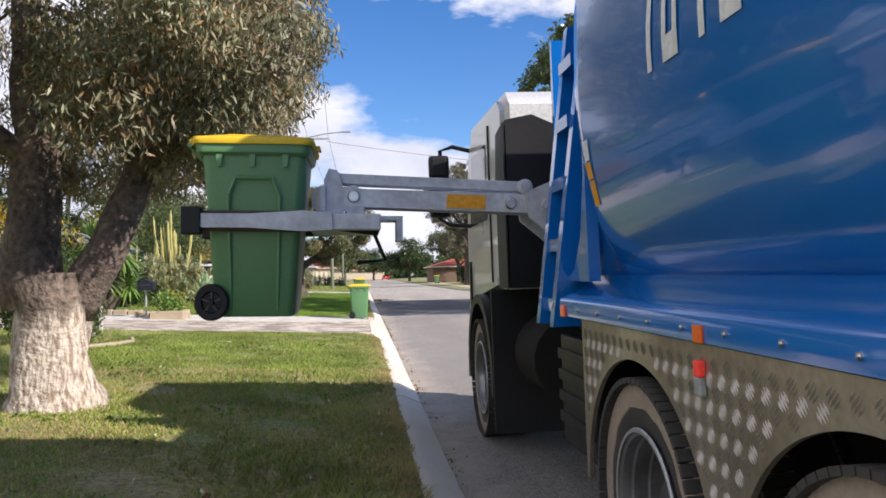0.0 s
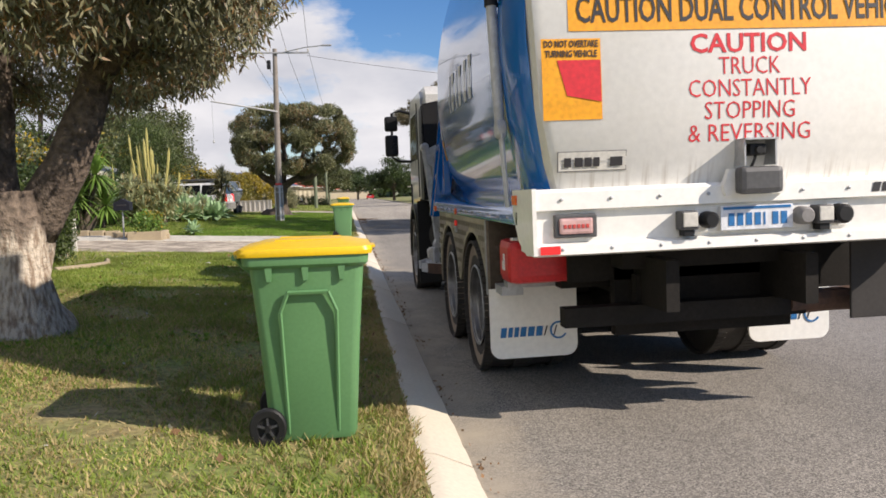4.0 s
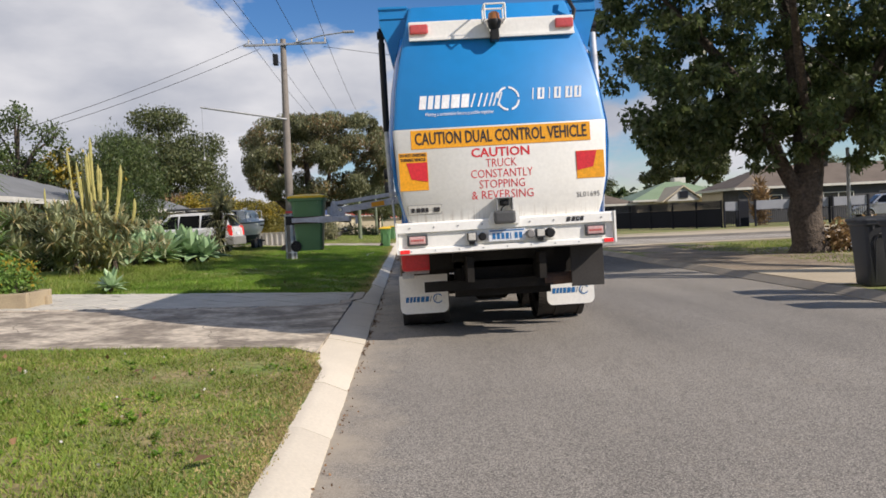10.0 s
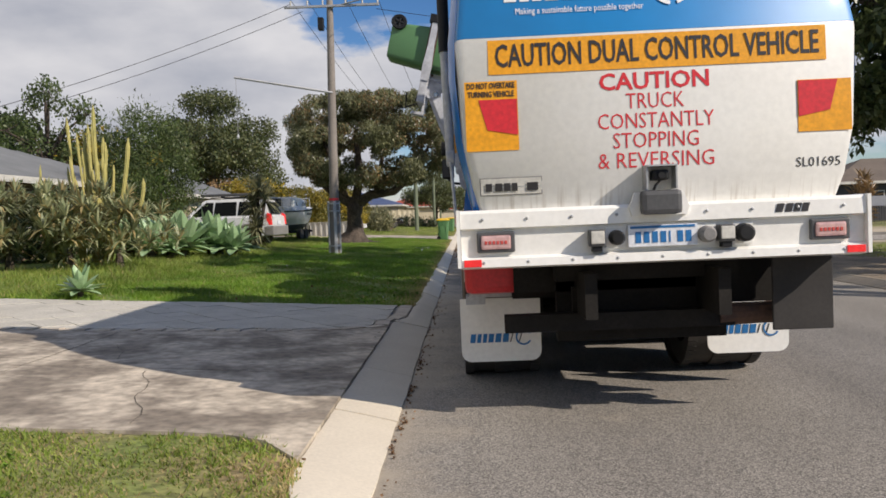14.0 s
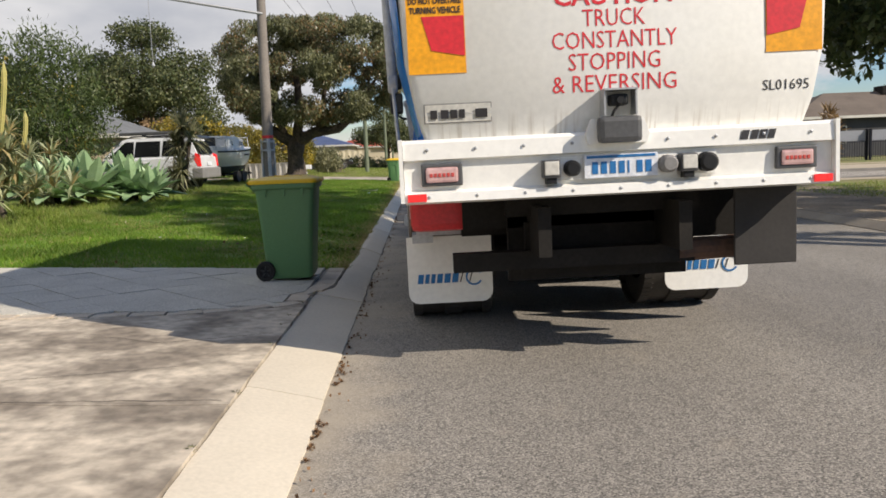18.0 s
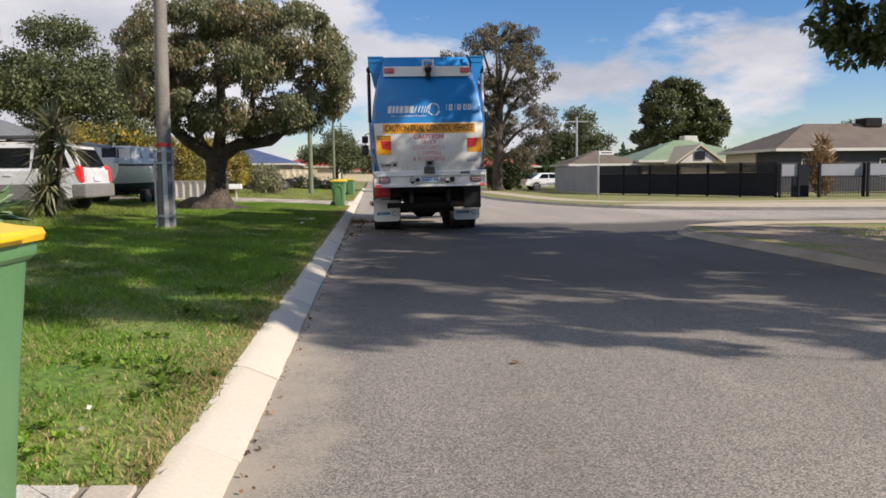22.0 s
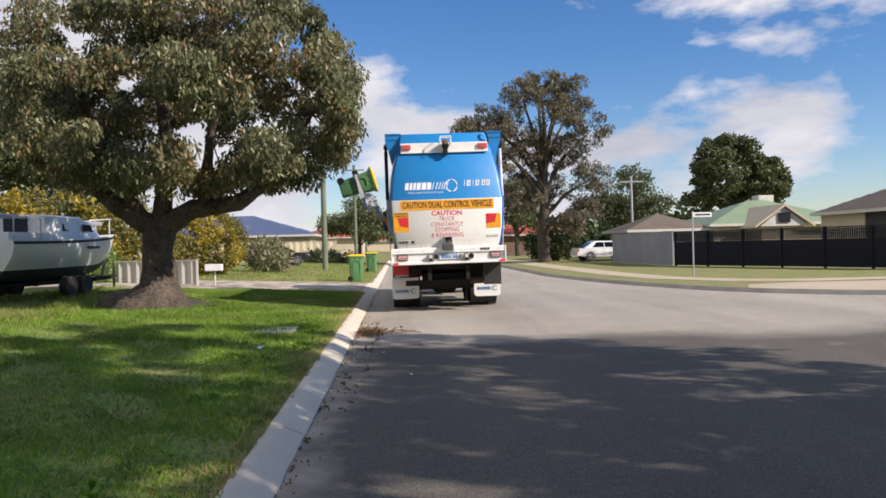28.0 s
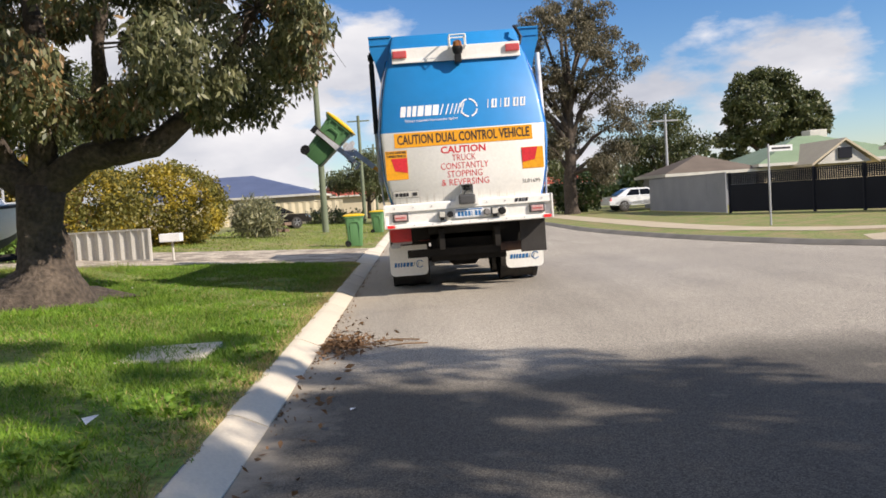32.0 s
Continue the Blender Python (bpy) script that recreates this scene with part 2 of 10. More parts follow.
STRAW = leaf_mat("straw_blade", (0.36, 0.28, 0.12), (0.46, 0.36, 0.17), 0.7, 0.3)
BLUE_D = mat("blue_body_paint", (0.004, 0.15, 0.50), (0.004, 0.135, 0.46), 0.5, 0.16, coat=0.8, bump=0.03, grain=4, dist=0.01, speck=(0.97, 1.03), rough_var=0.05)
BLUE_L = mat("blue_tailgate_paint", (0.003, 0.21, 0.52), (0.004, 0.19, 0.48), 0.6, 0.45, coat=0.1, bump=0.03, grain=6, speck=(0.96, 1.04))
WHITE_T = mat("white_truck_paint", (0.86, 0.85, 0.81), (0.79, 0.77, 0.71), 0.9, 0.4, coat=0.25, bump=0.02, grain=25, speck=(0.95, 1.04))
WHITE_C = mat("white_cab_paint", (0.72, 0.72, 0.68), (0.6, 0.59, 0.55), 0.8, 0.3, coat=0.5, bump=0.02)
ARM_W = mat("worn_white_steel", (0.62, 0.63, 0.65), (0.40, 0.41, 0.43), 5.0, 0.45, metal=0.05, grain=25, bump=0.1, contrast=0.2)
BLACK_P = mat("black_plastic", (0.010, 0.010, 0.011), (0.018, 0.018, 0.018), 2, 0.5, bump=0.1, spec=0.3)
CHASSIS = mat("dirty_chassis_steel", (0.014, 0.013, 0.012), (0.028, 0.025, 0.022), 3, 0.85, spec=0.15, bump=0.3)
GUARD = mat("dusty_guard_rubber", (0.036, 0.032, 0.029), (0.02, 0.018, 0.017), 2.5, 0.8)
RUST = mat("rusty_steel", (0.12, 0.06, 0.035), (0.05, 0.035, 0.03), 6, 0.85, bump=0.4)
RUBBER = mat("tyre_rubber", (0.035, 0.033, 0.031), (0.06, 0.052, 0.044), 4, 0.85, bump=0.3)
DUSTY = mat("dusty_tyre_wall", (0.36, 0.285, 0.215), (0.25, 0.195, 0.15), 3, 0.9, bump=0.2)
RIM = mat("aluminium_rim", (0.34, 0.335, 0.33), (0.17, 0.16, 0.155), 5, 0.36, metal=0.7, rough_var=0.12, contrast=0.18)
PLATE = mat("tread_plate_aluminium", (0.46, 0.40, 0.32), (0.26, 0.215, 0.165), 2.6, 0.42, metal=0.6, grain=30, bump=0.2, contrast=0.16)
RIBS = mat("worn_tread_ribs", (0.45, 0.41, 0.345), (0.30, 0.265, 0.215), 3, 0.42, metal=0.6, bump=0.05)
RED = mat("red_plastic", (0.62, 0.03, 0.035), (0.52, 0.025, 0.03), 2, 0.4)
YELLOW_S = mat("orange_yellow_sign", (0.82, 0.36, 0.01), (0.78, 0.33, 0.01), 2, 0.45, bump=0.02)
RED_S = mat("red_sign", (0.66, 0.025, 0.035), (0.6, 0.022, 0.03), 2, 0.45, bump=0.02)
BLACK_S = mat("dark_lettering", (0.03, 0.028, 0.03), rough=0.5, bump=0)
WHITE_S = mat("white_lettering", (0.85, 0.85, 0.85), rough=0.5, bump=0)
BLUE_S = mat("blue_lettering", (0.01, 0.16, 0.42), rough=0.5, bump=0)
LENS = mat("pale_lamp_lens", (0.62, 0.40, 0.38), (0.55, 0.33, 0.31), 9, 0.2, bump=0.1, coat=0.5)
# the red and orange reflectors get a glow too, though they are no lamps
LAMP_R = glow("red_glowing_lens_and_reflector", (0.75, 0.03, 0.03), 0.4)
LAMP_LIT = glow("lit_red_lamp", (0.8, 0.05, 0.04), 0.15)
REFLECT_O = glow("orange_glowing_reflector", (0.80, 0.12, 0.01), 0.04)
AMBER = mat("dull_amber_dome", (0.34, 0.12, 0.02), (0.26, 0.09, 0.015), 3, 0.25, coat=0.5, bump=0)
CHROME = mat("dull_chrome", (0.6, 0.6, 0.6), rough=0.25, metal=1.0, bump=0.02)
BIN_G = mat("green_bin_plastic", (0.108, 0.245, 0.10), (0.096, 0.222, 0.092), 1.5, 0.42, grain=60, bump=0.05, speck=(0.94, 1.05))
BIN_DG = mat("dark_grey_bin_plastic", (0.035, 0.037, 0.04), (0.05, 0.05, 0.052), 1.5, 0.5, bump=0.05)
LID_Y = mat("yellow_lid_plastic", (0.80, 0.52, 0.012), (0.76, 0.48, 0.012), 1.5, 0.4, bump=0.04, speck=(0.95, 1.04))
BARK = mat("rough_grey_bark", (0.105, 0.08, 0.06), (0.045, 0.035, 0.028), 3.0, 0.95, grain=14, bump=1.0, dist=0.05, speck=(0.5, 1.5))
BARK_1 = mat("bark_peeling_pale_at_the_foot", (0.17, 0.13, 0.098), (0.07, 0.052, 0.04), 3.0, 0.95, grain=16, bump=1.0, dist=0.05, speck=(0.5, 1.5))


def peel(m, z0, z1, pale, dark):
    """Bare pale wood below, reaching up in ragged tongues."""
    n, l = m.node_tree.nodes, m.node_tree.links
    p = n["Principled BSDF"]
    src = p.inputs["Base Color"].links[0].from_socket
    tc, sp, nz, n2 = n.new("ShaderNodeTexCoord"), n.new("ShaderNodeSeparateXYZ"), n.new("ShaderNodeTexNoise"), n.new("ShaderNodeTexNoise")
    mp = n.new("ShaderNodeMapping")
    mp.inputs["Scale"].default_value = (3.2, 3.2, 0.9)
    nz.inputs["Scale"].default_value, nz.inputs["Detail"].default_value = 1.6, 5
    n2.inputs["Scale"].default_value, n2.inputs["Detail"].default_value = 9, 5
    l.new(tc.outputs["Object"], sp.inputs["Vector"])
    l.new(tc.outputs["Object"], mp.inputs["Vector"])
    l.new(mp.outputs["Vector"], nz.inputs["Vector"])
    l.new(mp.outputs["Vector"], n2.inputs["Vector"])
    mr, ad = n.new("ShaderNodeMapRange"), n.new("ShaderNodeMath")
    mr.inputs["From Min"].default_value, mr.inputs["From Max"].default_value = z0, z1
    mr.inputs["To Min"].default_value, mr.inputs["To Max"].default_value = 1.0, 0.0
    mr.clamp = False
    l.new(sp.outputs["Z"], mr.inputs["Value"])
    ad.operation = "ADD"
    l.new(mr.outputs["Result"], ad.inputs[0])
    l.new(nz.outputs["Fac"], ad.inputs[1])
    rp, rq = n.new("ShaderNodeValToRGB"), n.new("ShaderNodeValToRGB")
    rp.color_ramp.elements[0].position, rp.color_ramp.elements[1].position = 0.50, 0.72
    l.new(ad.outputs["Value"], rp.inputs["Fac"])
    rq.color_ramp.elements[0].color, rq.color_ramp.elements[1].color = (*dark, 1), (*pale, 1)
    rq.color_ramp.elements[0].position, rq.color_ramp.elements[1].position = 0.36, 0.58
    l.new(n2.outputs["Fac"], rq.inputs["Fac"])
    mx = n.new("ShaderNodeMix")
    mx.data_type = "RGBA"
    l.new(rp.outputs["Color"], mx.inputs["Factor"])
    l.new(src, mx.inputs["A"])
    l.new(rq.outputs["Color"], mx.inputs["B"])
    l.new(mx.outputs["Result"], p.inputs["Base Color"])


peel(BARK_1, 0.35, 1.2, (0.52, 0.45, 0.36), (0.23, 0.17, 0.12))
WOODP = mat("weathered_pole_timber", (0.27, 0.24, 0.21), (0.18, 0.16, 0.14), 1.2, 0.9, grain=25, bump=0.5)
GALV = mat("galvanised_steel", (0.46, 0.47, 0.48), (0.38, 0.385, 0.39), 3, 0.5, metal=0.5)
LEAF_O = leaf_mat("olive_leaf", (0.066, 0.085, 0.036), (0.29, 0.285, 0.145), 0.38, 0.4)
LEAF_T = leaf_mat("grey_green_leaf", (0.12, 0.135, 0.07), (0.36, 0.335, 0.19), 0.5, 0.35)
LEAF_B = leaf_mat("brown_tinged_leaf", (0.17, 0.11, 0.05), (0.32, 0.20, 0.085), 0.45, 0.3)
LEAF_E = leaf_mat("shade_tree_leaf", (0.045, 0.08, 0.026), (0.16, 0.195, 0.075), 0.32, 0.45)
LEAF_D = leaf_mat("dark_leaf", (0.026, 0.05, 0.014), (0.075, 0.105, 0.034), 0.36, 0.32)
LEAF_M = leaf_mat("mid_green_leaf", (0.05, 0.075, 0.025), (0.14, 0.145, 0.055), 0.5, 0.25)
LEAF_G = leaf_mat("brown_green_leaf", (0.07, 0.07, 0.04), (0.20, 0.165, 0.10), 0.5, 0.3)
LEAF_Y = leaf_mat("yellow_green_leaf", (0.24, 0.20, 0.025), (0.42, 0.30, 0.03), 0.5, 0.3)
LEAF_F = leaf_mat("feathery_leaf", (0.04, 0.07, 0.018), (0.12, 0.155, 0.045), 0.5, 0.35)
LEAF_A = leaf_mat("grey_aloe_leaf", (0.18, 0.22, 0.11), (0.48, 0.49, 0.28), 0.5, 0.3)
# the shade deep inside the rim is put into this dark colour
RIM_D = mat("recess_shaded_rim_disc", (0.09, 0.088, 0.084), (0.045, 0.043, 0.04), 9, 0.7, metal=0.1)
CELL = mat("red_lamp_cell", (0.60, 0.09, 0.08), (0.5, 0.07, 0.06), 6, 0.2, bump=0, coat=0.5)
LEAF_W = leaf_mat("golden_wattle_leaf", (0.40, 0.29, 0.02), (0.62, 0.44, 0.03), 0.5, 0.35)
LEAF_H = leaf_mat("olive_gold_leaf", (0.11, 0.115, 0.025), (0.24, 0.20, 0.04), 0.5, 0.3)
LEAF_L = leaf_mat("bright_green_leaf", (0.10, 0.20, 0.03), (0.20, 0.30, 0.07), 0.45, 0.3)
AGAVE = mat("agave_leaf", (0.20, 0.32, 0.15), (0.34, 0.46, 0.26), 3, 0.42, bump=0.05, rand=0.2)
CACTUS = mat("cactus_skin", (0.50, 0.43, 0.15), (0.36, 0.34, 0.11), 2.5, 0.6, bump=0.2)
BRICK = mat("brown_brick", (0.20, 0.13, 0.09), (0.15, 0.10, 0.07), 2, 0.85, bump=0.3, rand=0.2)
CREAM = mat("cream_render", (0.58, 0.50, 0.36), (0.52, 0.44, 0.32), 1, 0.85)
TILE_G = mat("grey_roof_tile", (0.19, 0.195, 0.195), (0.13, 0.135, 0.135), 0.8, 0.8, rand=0.15)
TILE_B = mat("brown_roof_tile", (0.17, 0.135, 0.105), (0.12, 0.095, 0.075), 0.8, 0.85, rand=0.15)
# charcoal wall, its colour deepened by the shade below the eaves
WALL_D = mat("charcoal_shaded_wall", (0.045, 0.045, 0.05), (0.035, 0.035, 0.038), 1.5, 0.7)
TILE_R = mat("red_roof_tile", (0.46, 0.10, 0.06), (0.36, 0.08, 0.05), 0.8, 0.8, rand=0.15)
ROOF_BL = mat("blue_metal_roof", (0.06, 0.09, 0.19), (0.05, 0.075, 0.16), 0.6, 0.45)
ROOF_GR = mat("green_metal_roof", (0.25, 0.33, 0.20), (0.20, 0.27, 0.16), 0.6, 0.5)
FENCE_D = mat("charcoal_fence", (0.010, 0.011, 0.017), (0.016, 0.018, 0.025), 0.8, 0.8, bump=0.05, spec=0.2)
FENCE_G = mat("grey_sheet_fence", (0.27, 0.28, 0.31), (0.21, 0.22, 0.25), 0.8, 0.6)


def streaks(m, z0, z1, col):
    """Dried dirt runs above a ledge."""
    n, l = m.node_tree.nodes, m.node_tree.links
    p = n["Principled BSDF"]
    src = p.inputs["Base Color"].links[0].from_socket
    tc, mp, nz, sp, mr, rp, mu, mx = [n.new("ShaderNode" + q) for q in ("TexCoord", "Mapping", "TexNoise", "SeparateXYZ", "MapRange", "ValToRGB", "Math", "Mix")]
    mp.inputs["Scale"].default_value = (34, 1, 2.2)
    nz.inputs["Scale"].default_value, nz.inputs["Detail"].default_value = 1.0, 4
    l.new(tc.outputs["Object"], mp.inputs["Vector"])
    l.new(mp.outputs["Vector"], nz.inputs["Vector"])
    l.new(tc.outputs["Object"], sp.inputs["Vector"])
    mr.inputs["From Min"].default_value, mr.inputs["From Max"].default_value = z0, z1
    mr.inputs["To Min"].default_value, mr.inputs["To Max"].default_value = 0.7, 0.0
    l.new(sp.outputs["Z"], mr.inputs["Value"])
    rp.color_ramp.elements[0].position, rp.color_ramp.elements[1].position = 0.52, 0.70
    l.new(nz.outputs["Fac"], rp.inputs["Fac"])
    mu.operation = "MULTIPLY"
    l.new(rp.outputs["Color"], mu.inputs[0])
    l.new(mr.outputs["Result"], mu.inputs[1])
    mx.data_type = "RGBA"
    mx.inputs["B"].default_value = (*col, 1)
    l.new(mu.outputs["Value"], mx.inputs["Factor"])
    l.new(src, mx.inputs["A"])
    l.new(mx.outputs["Result"], p.inputs["Base Color"])


WHITE_G = mat("white_tailgate_paint", (0.78, 0.77, 0.73), (0.70, 0.68, 0.62), 0.9, 0.4, coat=0.25, bump=0.02, grain=25, speck=(0.95, 1.04))
streaks(WHITE_G, 1.44, 1.62, (0.30, 0.235, 0.165))


def road_wear_and_shade(m):
    """Bright stones in the seal, sandy dust gathered along the kerb, and a stretch darkened for tree shade."""
    n, l = m.node_tree.nodes, m.node_tree.links
    p = n["Principled BSDF"]
    src = p.inputs["Base Color"].links[0].from_socket
    tc, vo, rp, mx, sp, mr, nz, mu, r2, m2 = [n.new("ShaderNode" + q) for q in ("TexCoord", "TexVoronoi", "ValToRGB", "Mix", "SeparateXYZ", "MapRange", "TexNoise", "Math", "ValToRGB", "Mix")]
    vo.inputs["Scale"].default_value = 115
    l.new(tc.outputs["Object"], vo.inputs["Vector"])
    sc = n.new("ShaderNodeSeparateColor")
    l.new(vo.outputs["Color"], sc.inputs["Color"])
    rp.color_ramp.elements[0].position, rp.color_ramp.elements[1].position = 0.0, 1.0
    rp.color_ramp.elements[0].color, rp.color_ramp.elements[1].color = (0.46, 0.45, 0.44, 1), (1.74, 1.69, 1.62, 1)
    l.new(sc.outputs["Red"], rp.inputs["Fac"])
    mx.data_type, mx.blend_type = "RGBA", "MULTIPLY"
    mx.inputs["Factor"].default_value = 1.0
    l.new(src, mx.inputs["A"])
    l.new(rp.outputs["Color"], mx.inputs["B"])
    l.new(tc.outputs["Object"], sp.inputs["Vector"])
    mr.inputs["From Min"].default_value, mr.inputs["From Max"].default_value = 0.0, 0.6
    mr.inputs["To Min"].default_value, mr.inputs["To Max"].default_value = 0.40, 0.0
    l.new(sp.outputs["X"], mr.inputs["Value"])
    nz.inputs["Scale"].default_value, nz.inputs["Detail"].default_value, nz.inputs["Roughness"].default_value = 1.7, 9, 0.62
    l.new(tc.outputs["Object"], nz.inputs["Vector"])
    mu.operation = "ADD"
    l.new(mr.outputs["Result"], mu.inputs[0])
    l.new(nz.outputs["Fac"], mu.inputs[1])
    r2.color_ramp.elements[0].position, r2.color_ramp.elements[1].position = 0.60, 1.02
    l.new(mu.outputs["Value"], r2.inputs["Fac"])
    m2.data_type = "RGBA"
    m2.inputs["B"].default_value = (0.38, 0.325, 0.25, 1)
    l.new(r2.outputs["Color"], m2.inputs["Factor"])
    # a darker seal before the side street, darkened further for tree shade; paler beyond
    wob, ma, rs, m3 = n.new("ShaderNodeTexNoise"), n.new("ShaderNodeMath"), n.new("ShaderNodeValToRGB"), n.new("ShaderNodeMix")
    wob.inputs["Scale"].default_value, wob.inputs["Detail"].default_value = 0.35, 4
    l.new(tc.outputs["Object"], wob.inputs["Vector"])
    ma.operation = "MULTIPLY_ADD"
    ma.inputs[1].default_value = 3.0
    l.new(wob.outputs["Fac"], ma.inputs[0])
    l.new(sp.outputs["Y"], ma.inputs[2])
    sm = n.new("ShaderNodeMapRange")
    sm.inputs["From Min"].default_value, sm.inputs["From Max"].default_value = 28.0, 52.0
    l.new(ma.outputs["Value"], sm.inputs["Value"])
    els = rs.color_ramp.elements
    els[0].position, els[0].color = 0.04, (0.95, 0.95, 0.95, 1)
    els[1].position, els[1].color = 0.20, (0.37, 0.37, 0.37, 1)
    for pos, c in ((0.66, 0.36), (0.72, 1.38)):
        e = els.new(pos)
        e.color = (c, c * 0.985, c * 0.945, 1)
    l.new(sm.outputs["Result"], rs.inputs["Fac"])
    m3.data_type, m3.blend_type = "RGBA", "MULTIPLY"
    m3.inputs["Factor"].default_value = 1.0
    l.new(mx.outputs["Result"], m3.inputs["A"])
    l.new(rs.outputs["Color"], m3.inputs["B"])
    # faint bands along the lanes and blotches of old patching
    mp, tr, tm, m4 = n.new("ShaderNodeMapping"), n.new("ShaderNodeTexNoise"), n.new("ShaderNodeMapRange"), n.new("ShaderNodeMix")
    mp.inputs["Scale"].default_value = (0.8, 0.07, 1.0)
    tr.inputs["Scale"].default_value, tr.inputs["Detail"].default_value, tr.inputs["Roughness"].default_value = 1.0, 7, 0.62
    l.new(tc.outputs["Object"], mp.inputs["Vector"])
    l.new(mp.outputs["Vector"], tr.inputs["Vector"])
    tm.inputs["From Min"].default_value, tm.inputs["From Max"].default_value = 0.32, 0.68
    tm.inputs["To Min"].default_value, tm.inputs["To Max"].default_value = 0.86, 1.15
    l.new(tr.outputs["Fac"], tm.inputs["Value"])
    m4.data_type, m4.blend_type = "RGBA", "MULTIPLY"
    m4.inputs["Factor"].default_value = 1.0
    l.new(m3.outputs["Result"], m4.inputs["A"])
    l.new(tm.outputs["Result"], m4.inputs["B"])
    l.new(m4.outputs["Result"], m2.inputs["A"])
    l.new(m2.outputs["Result"], p.inputs["Base Color"])


road_wear_and_shade(ASPHALT)


def lush_turf(m):
    """Greener turf on the watered verge between the two driveways."""
    n, l = m.node_tree.nodes, m.node_tree.links
    p = n["Principled BSDF"]
    src = p.inputs["Base Color"].links[0].from_socket
    tc, sp, a, b, c, m1, m2, mx = [n.new("ShaderNode" + q) for q in ("TexCoord", "SeparateXYZ", "MapRange", "MapRange", "MapRange", "Math", "Math", "Mix")]
    l.new(tc.outputs["Object"], sp.inputs["Vector"])
    for k, axis, lo, hi in ((a, "Y", 22.0, 25.0), (b, "Y", 58.0, 55.0), (c, "X", 0.3, -0.9)):
        k.inputs["From Min"].default_value, k.inputs["From Max"].default_value = lo, hi
        l.new(sp.outputs[axis], k.inputs["Value"])
    m1.operation = m2.operation = "MULTIPLY"
    l.new(a.outputs["Result"], m1.inputs[0])
    l.new(b.outputs["Result"], m1.inputs[1])
    l.new(m1.outputs["Value"], m2.inputs[0])
    l.new(c.outputs["Result"], m2.inputs[1])
    mx.data_type, mx.blend_type = "RGBA", "MULTIPLY"
    mx.inputs["B"].default_value = (0.66, 0.92, 0.48, 1)
    l.new(m2.outputs["Value"], mx.inputs["Factor"])
    l.new(src, mx.inputs["A"])
    l.new(mx.outputs["Result"], p.inputs["Base Color"])


lush_turf(SOIL)
FENCE_W = mat("white_sheet_fence", (0.62, 0.60, 0.55), (0.5, 0.48, 0.43), 0.9, 0.7)
CARW = mat("white_car_paint", (0.78, 0.79, 0.80), rough=0.2, coat=0.6, bump=0, speck=(0.98, 1.02))
CARS = mat("silver_car_paint", (0.45, 0.46, 0.48), rough=0.25, metal=0.4, coat=0.6, bump=0)
TRIM = mat("grey_bumper_plastic", (0.24, 0.23, 0.22), rough=0.5)
TRIM_D = mat("dark_grey_housing", (0.09, 0.09, 0.092), (0.06, 0.06, 0.06), 3, 0.5)
# weak gloss and near-black colour stand in for trees mirrored in the windows
GLASS_C = mat("dark_reflection_car_glass", (0.008, 0.009, 0.010), rough=0.12, bump=0, spec=0.18)
GLASS = mat("dark_glass", (0.010, 0.012, 0.014), rough=0.08, bump=0, spec=0.35)
HULL = mat("boat_gelcoat", (0.82, 0.82, 0.80), (0.72, 0.72, 0.70), 0.9, 0.35)
ANTIFOUL = mat("dark_antifouling", (0.025, 0.04, 0.038), (0.04, 0.055, 0.05), 1.5, 0.7)
CANVAS = mat("dark_canvas", (0.03, 0.035, 0.045), rough=0.8)
STONE = mat("limestone_block", (0.42, 0.34, 0.22), (0.30, 0.24, 0.16), 2, 0.9, bump=0.6, rand=0.15)
LITTER = mat("dry_leaf_litter", (0.24, 0.13, 0.06), (0.12, 0.07, 0.035), 4, 0.9, rand=0.3)
PALEPAINT = mat("pale_paint", (0.62, 0.60, 0.54), rough=0.7)
PLATEW = mat("number_plate_white", (0.78, 0.8, 0.84), rough=0.4, bump=0)

# ---- building helpers ----
def mesh_from(name, verts, faces, material, smooth=False):
    me = bpy.data.meshes.new(name)
    me.from_pydata([tuple(v) for v in verts], [], faces)
    me.materials.append(material)
    if smooth:
        me.polygons.foreach_set("use_smooth", [True] * len(me.polygons))
    me.update()
    return me


def part(name, bm, material, parent, label="", smooth=False):
    """Links a bmesh (or mesh) as one object under a thing or part."""
    if isinstance(bm, bmesh.types.BMesh):
        bmesh.ops.recalc_face_normals(bm, faces=bm.faces)
        me = bpy.data.meshes.new(name)
        bm.to_mesh(me)
        bm.free()
        me.materials.append(material)
        if smooth:
            me.polygons.foreach_set("use_smooth", [True] * len(me.polygons))
            if smooth != "all":
                me.set_sharp_from_angle(angle=radians(38))
    else:
        me = bm
    ob = new(name, me)
    ob.parent = parent
    if label:
        ob["label"] = label
    return ob


def thing(name, label, category, group="", at=None, kind=""):
    ob = new(name)
    ob.empty_display_size = 0.2
    if at is not None:
        ob.matrix_basis = at
    return tagged(ob, label, category, group, kind)


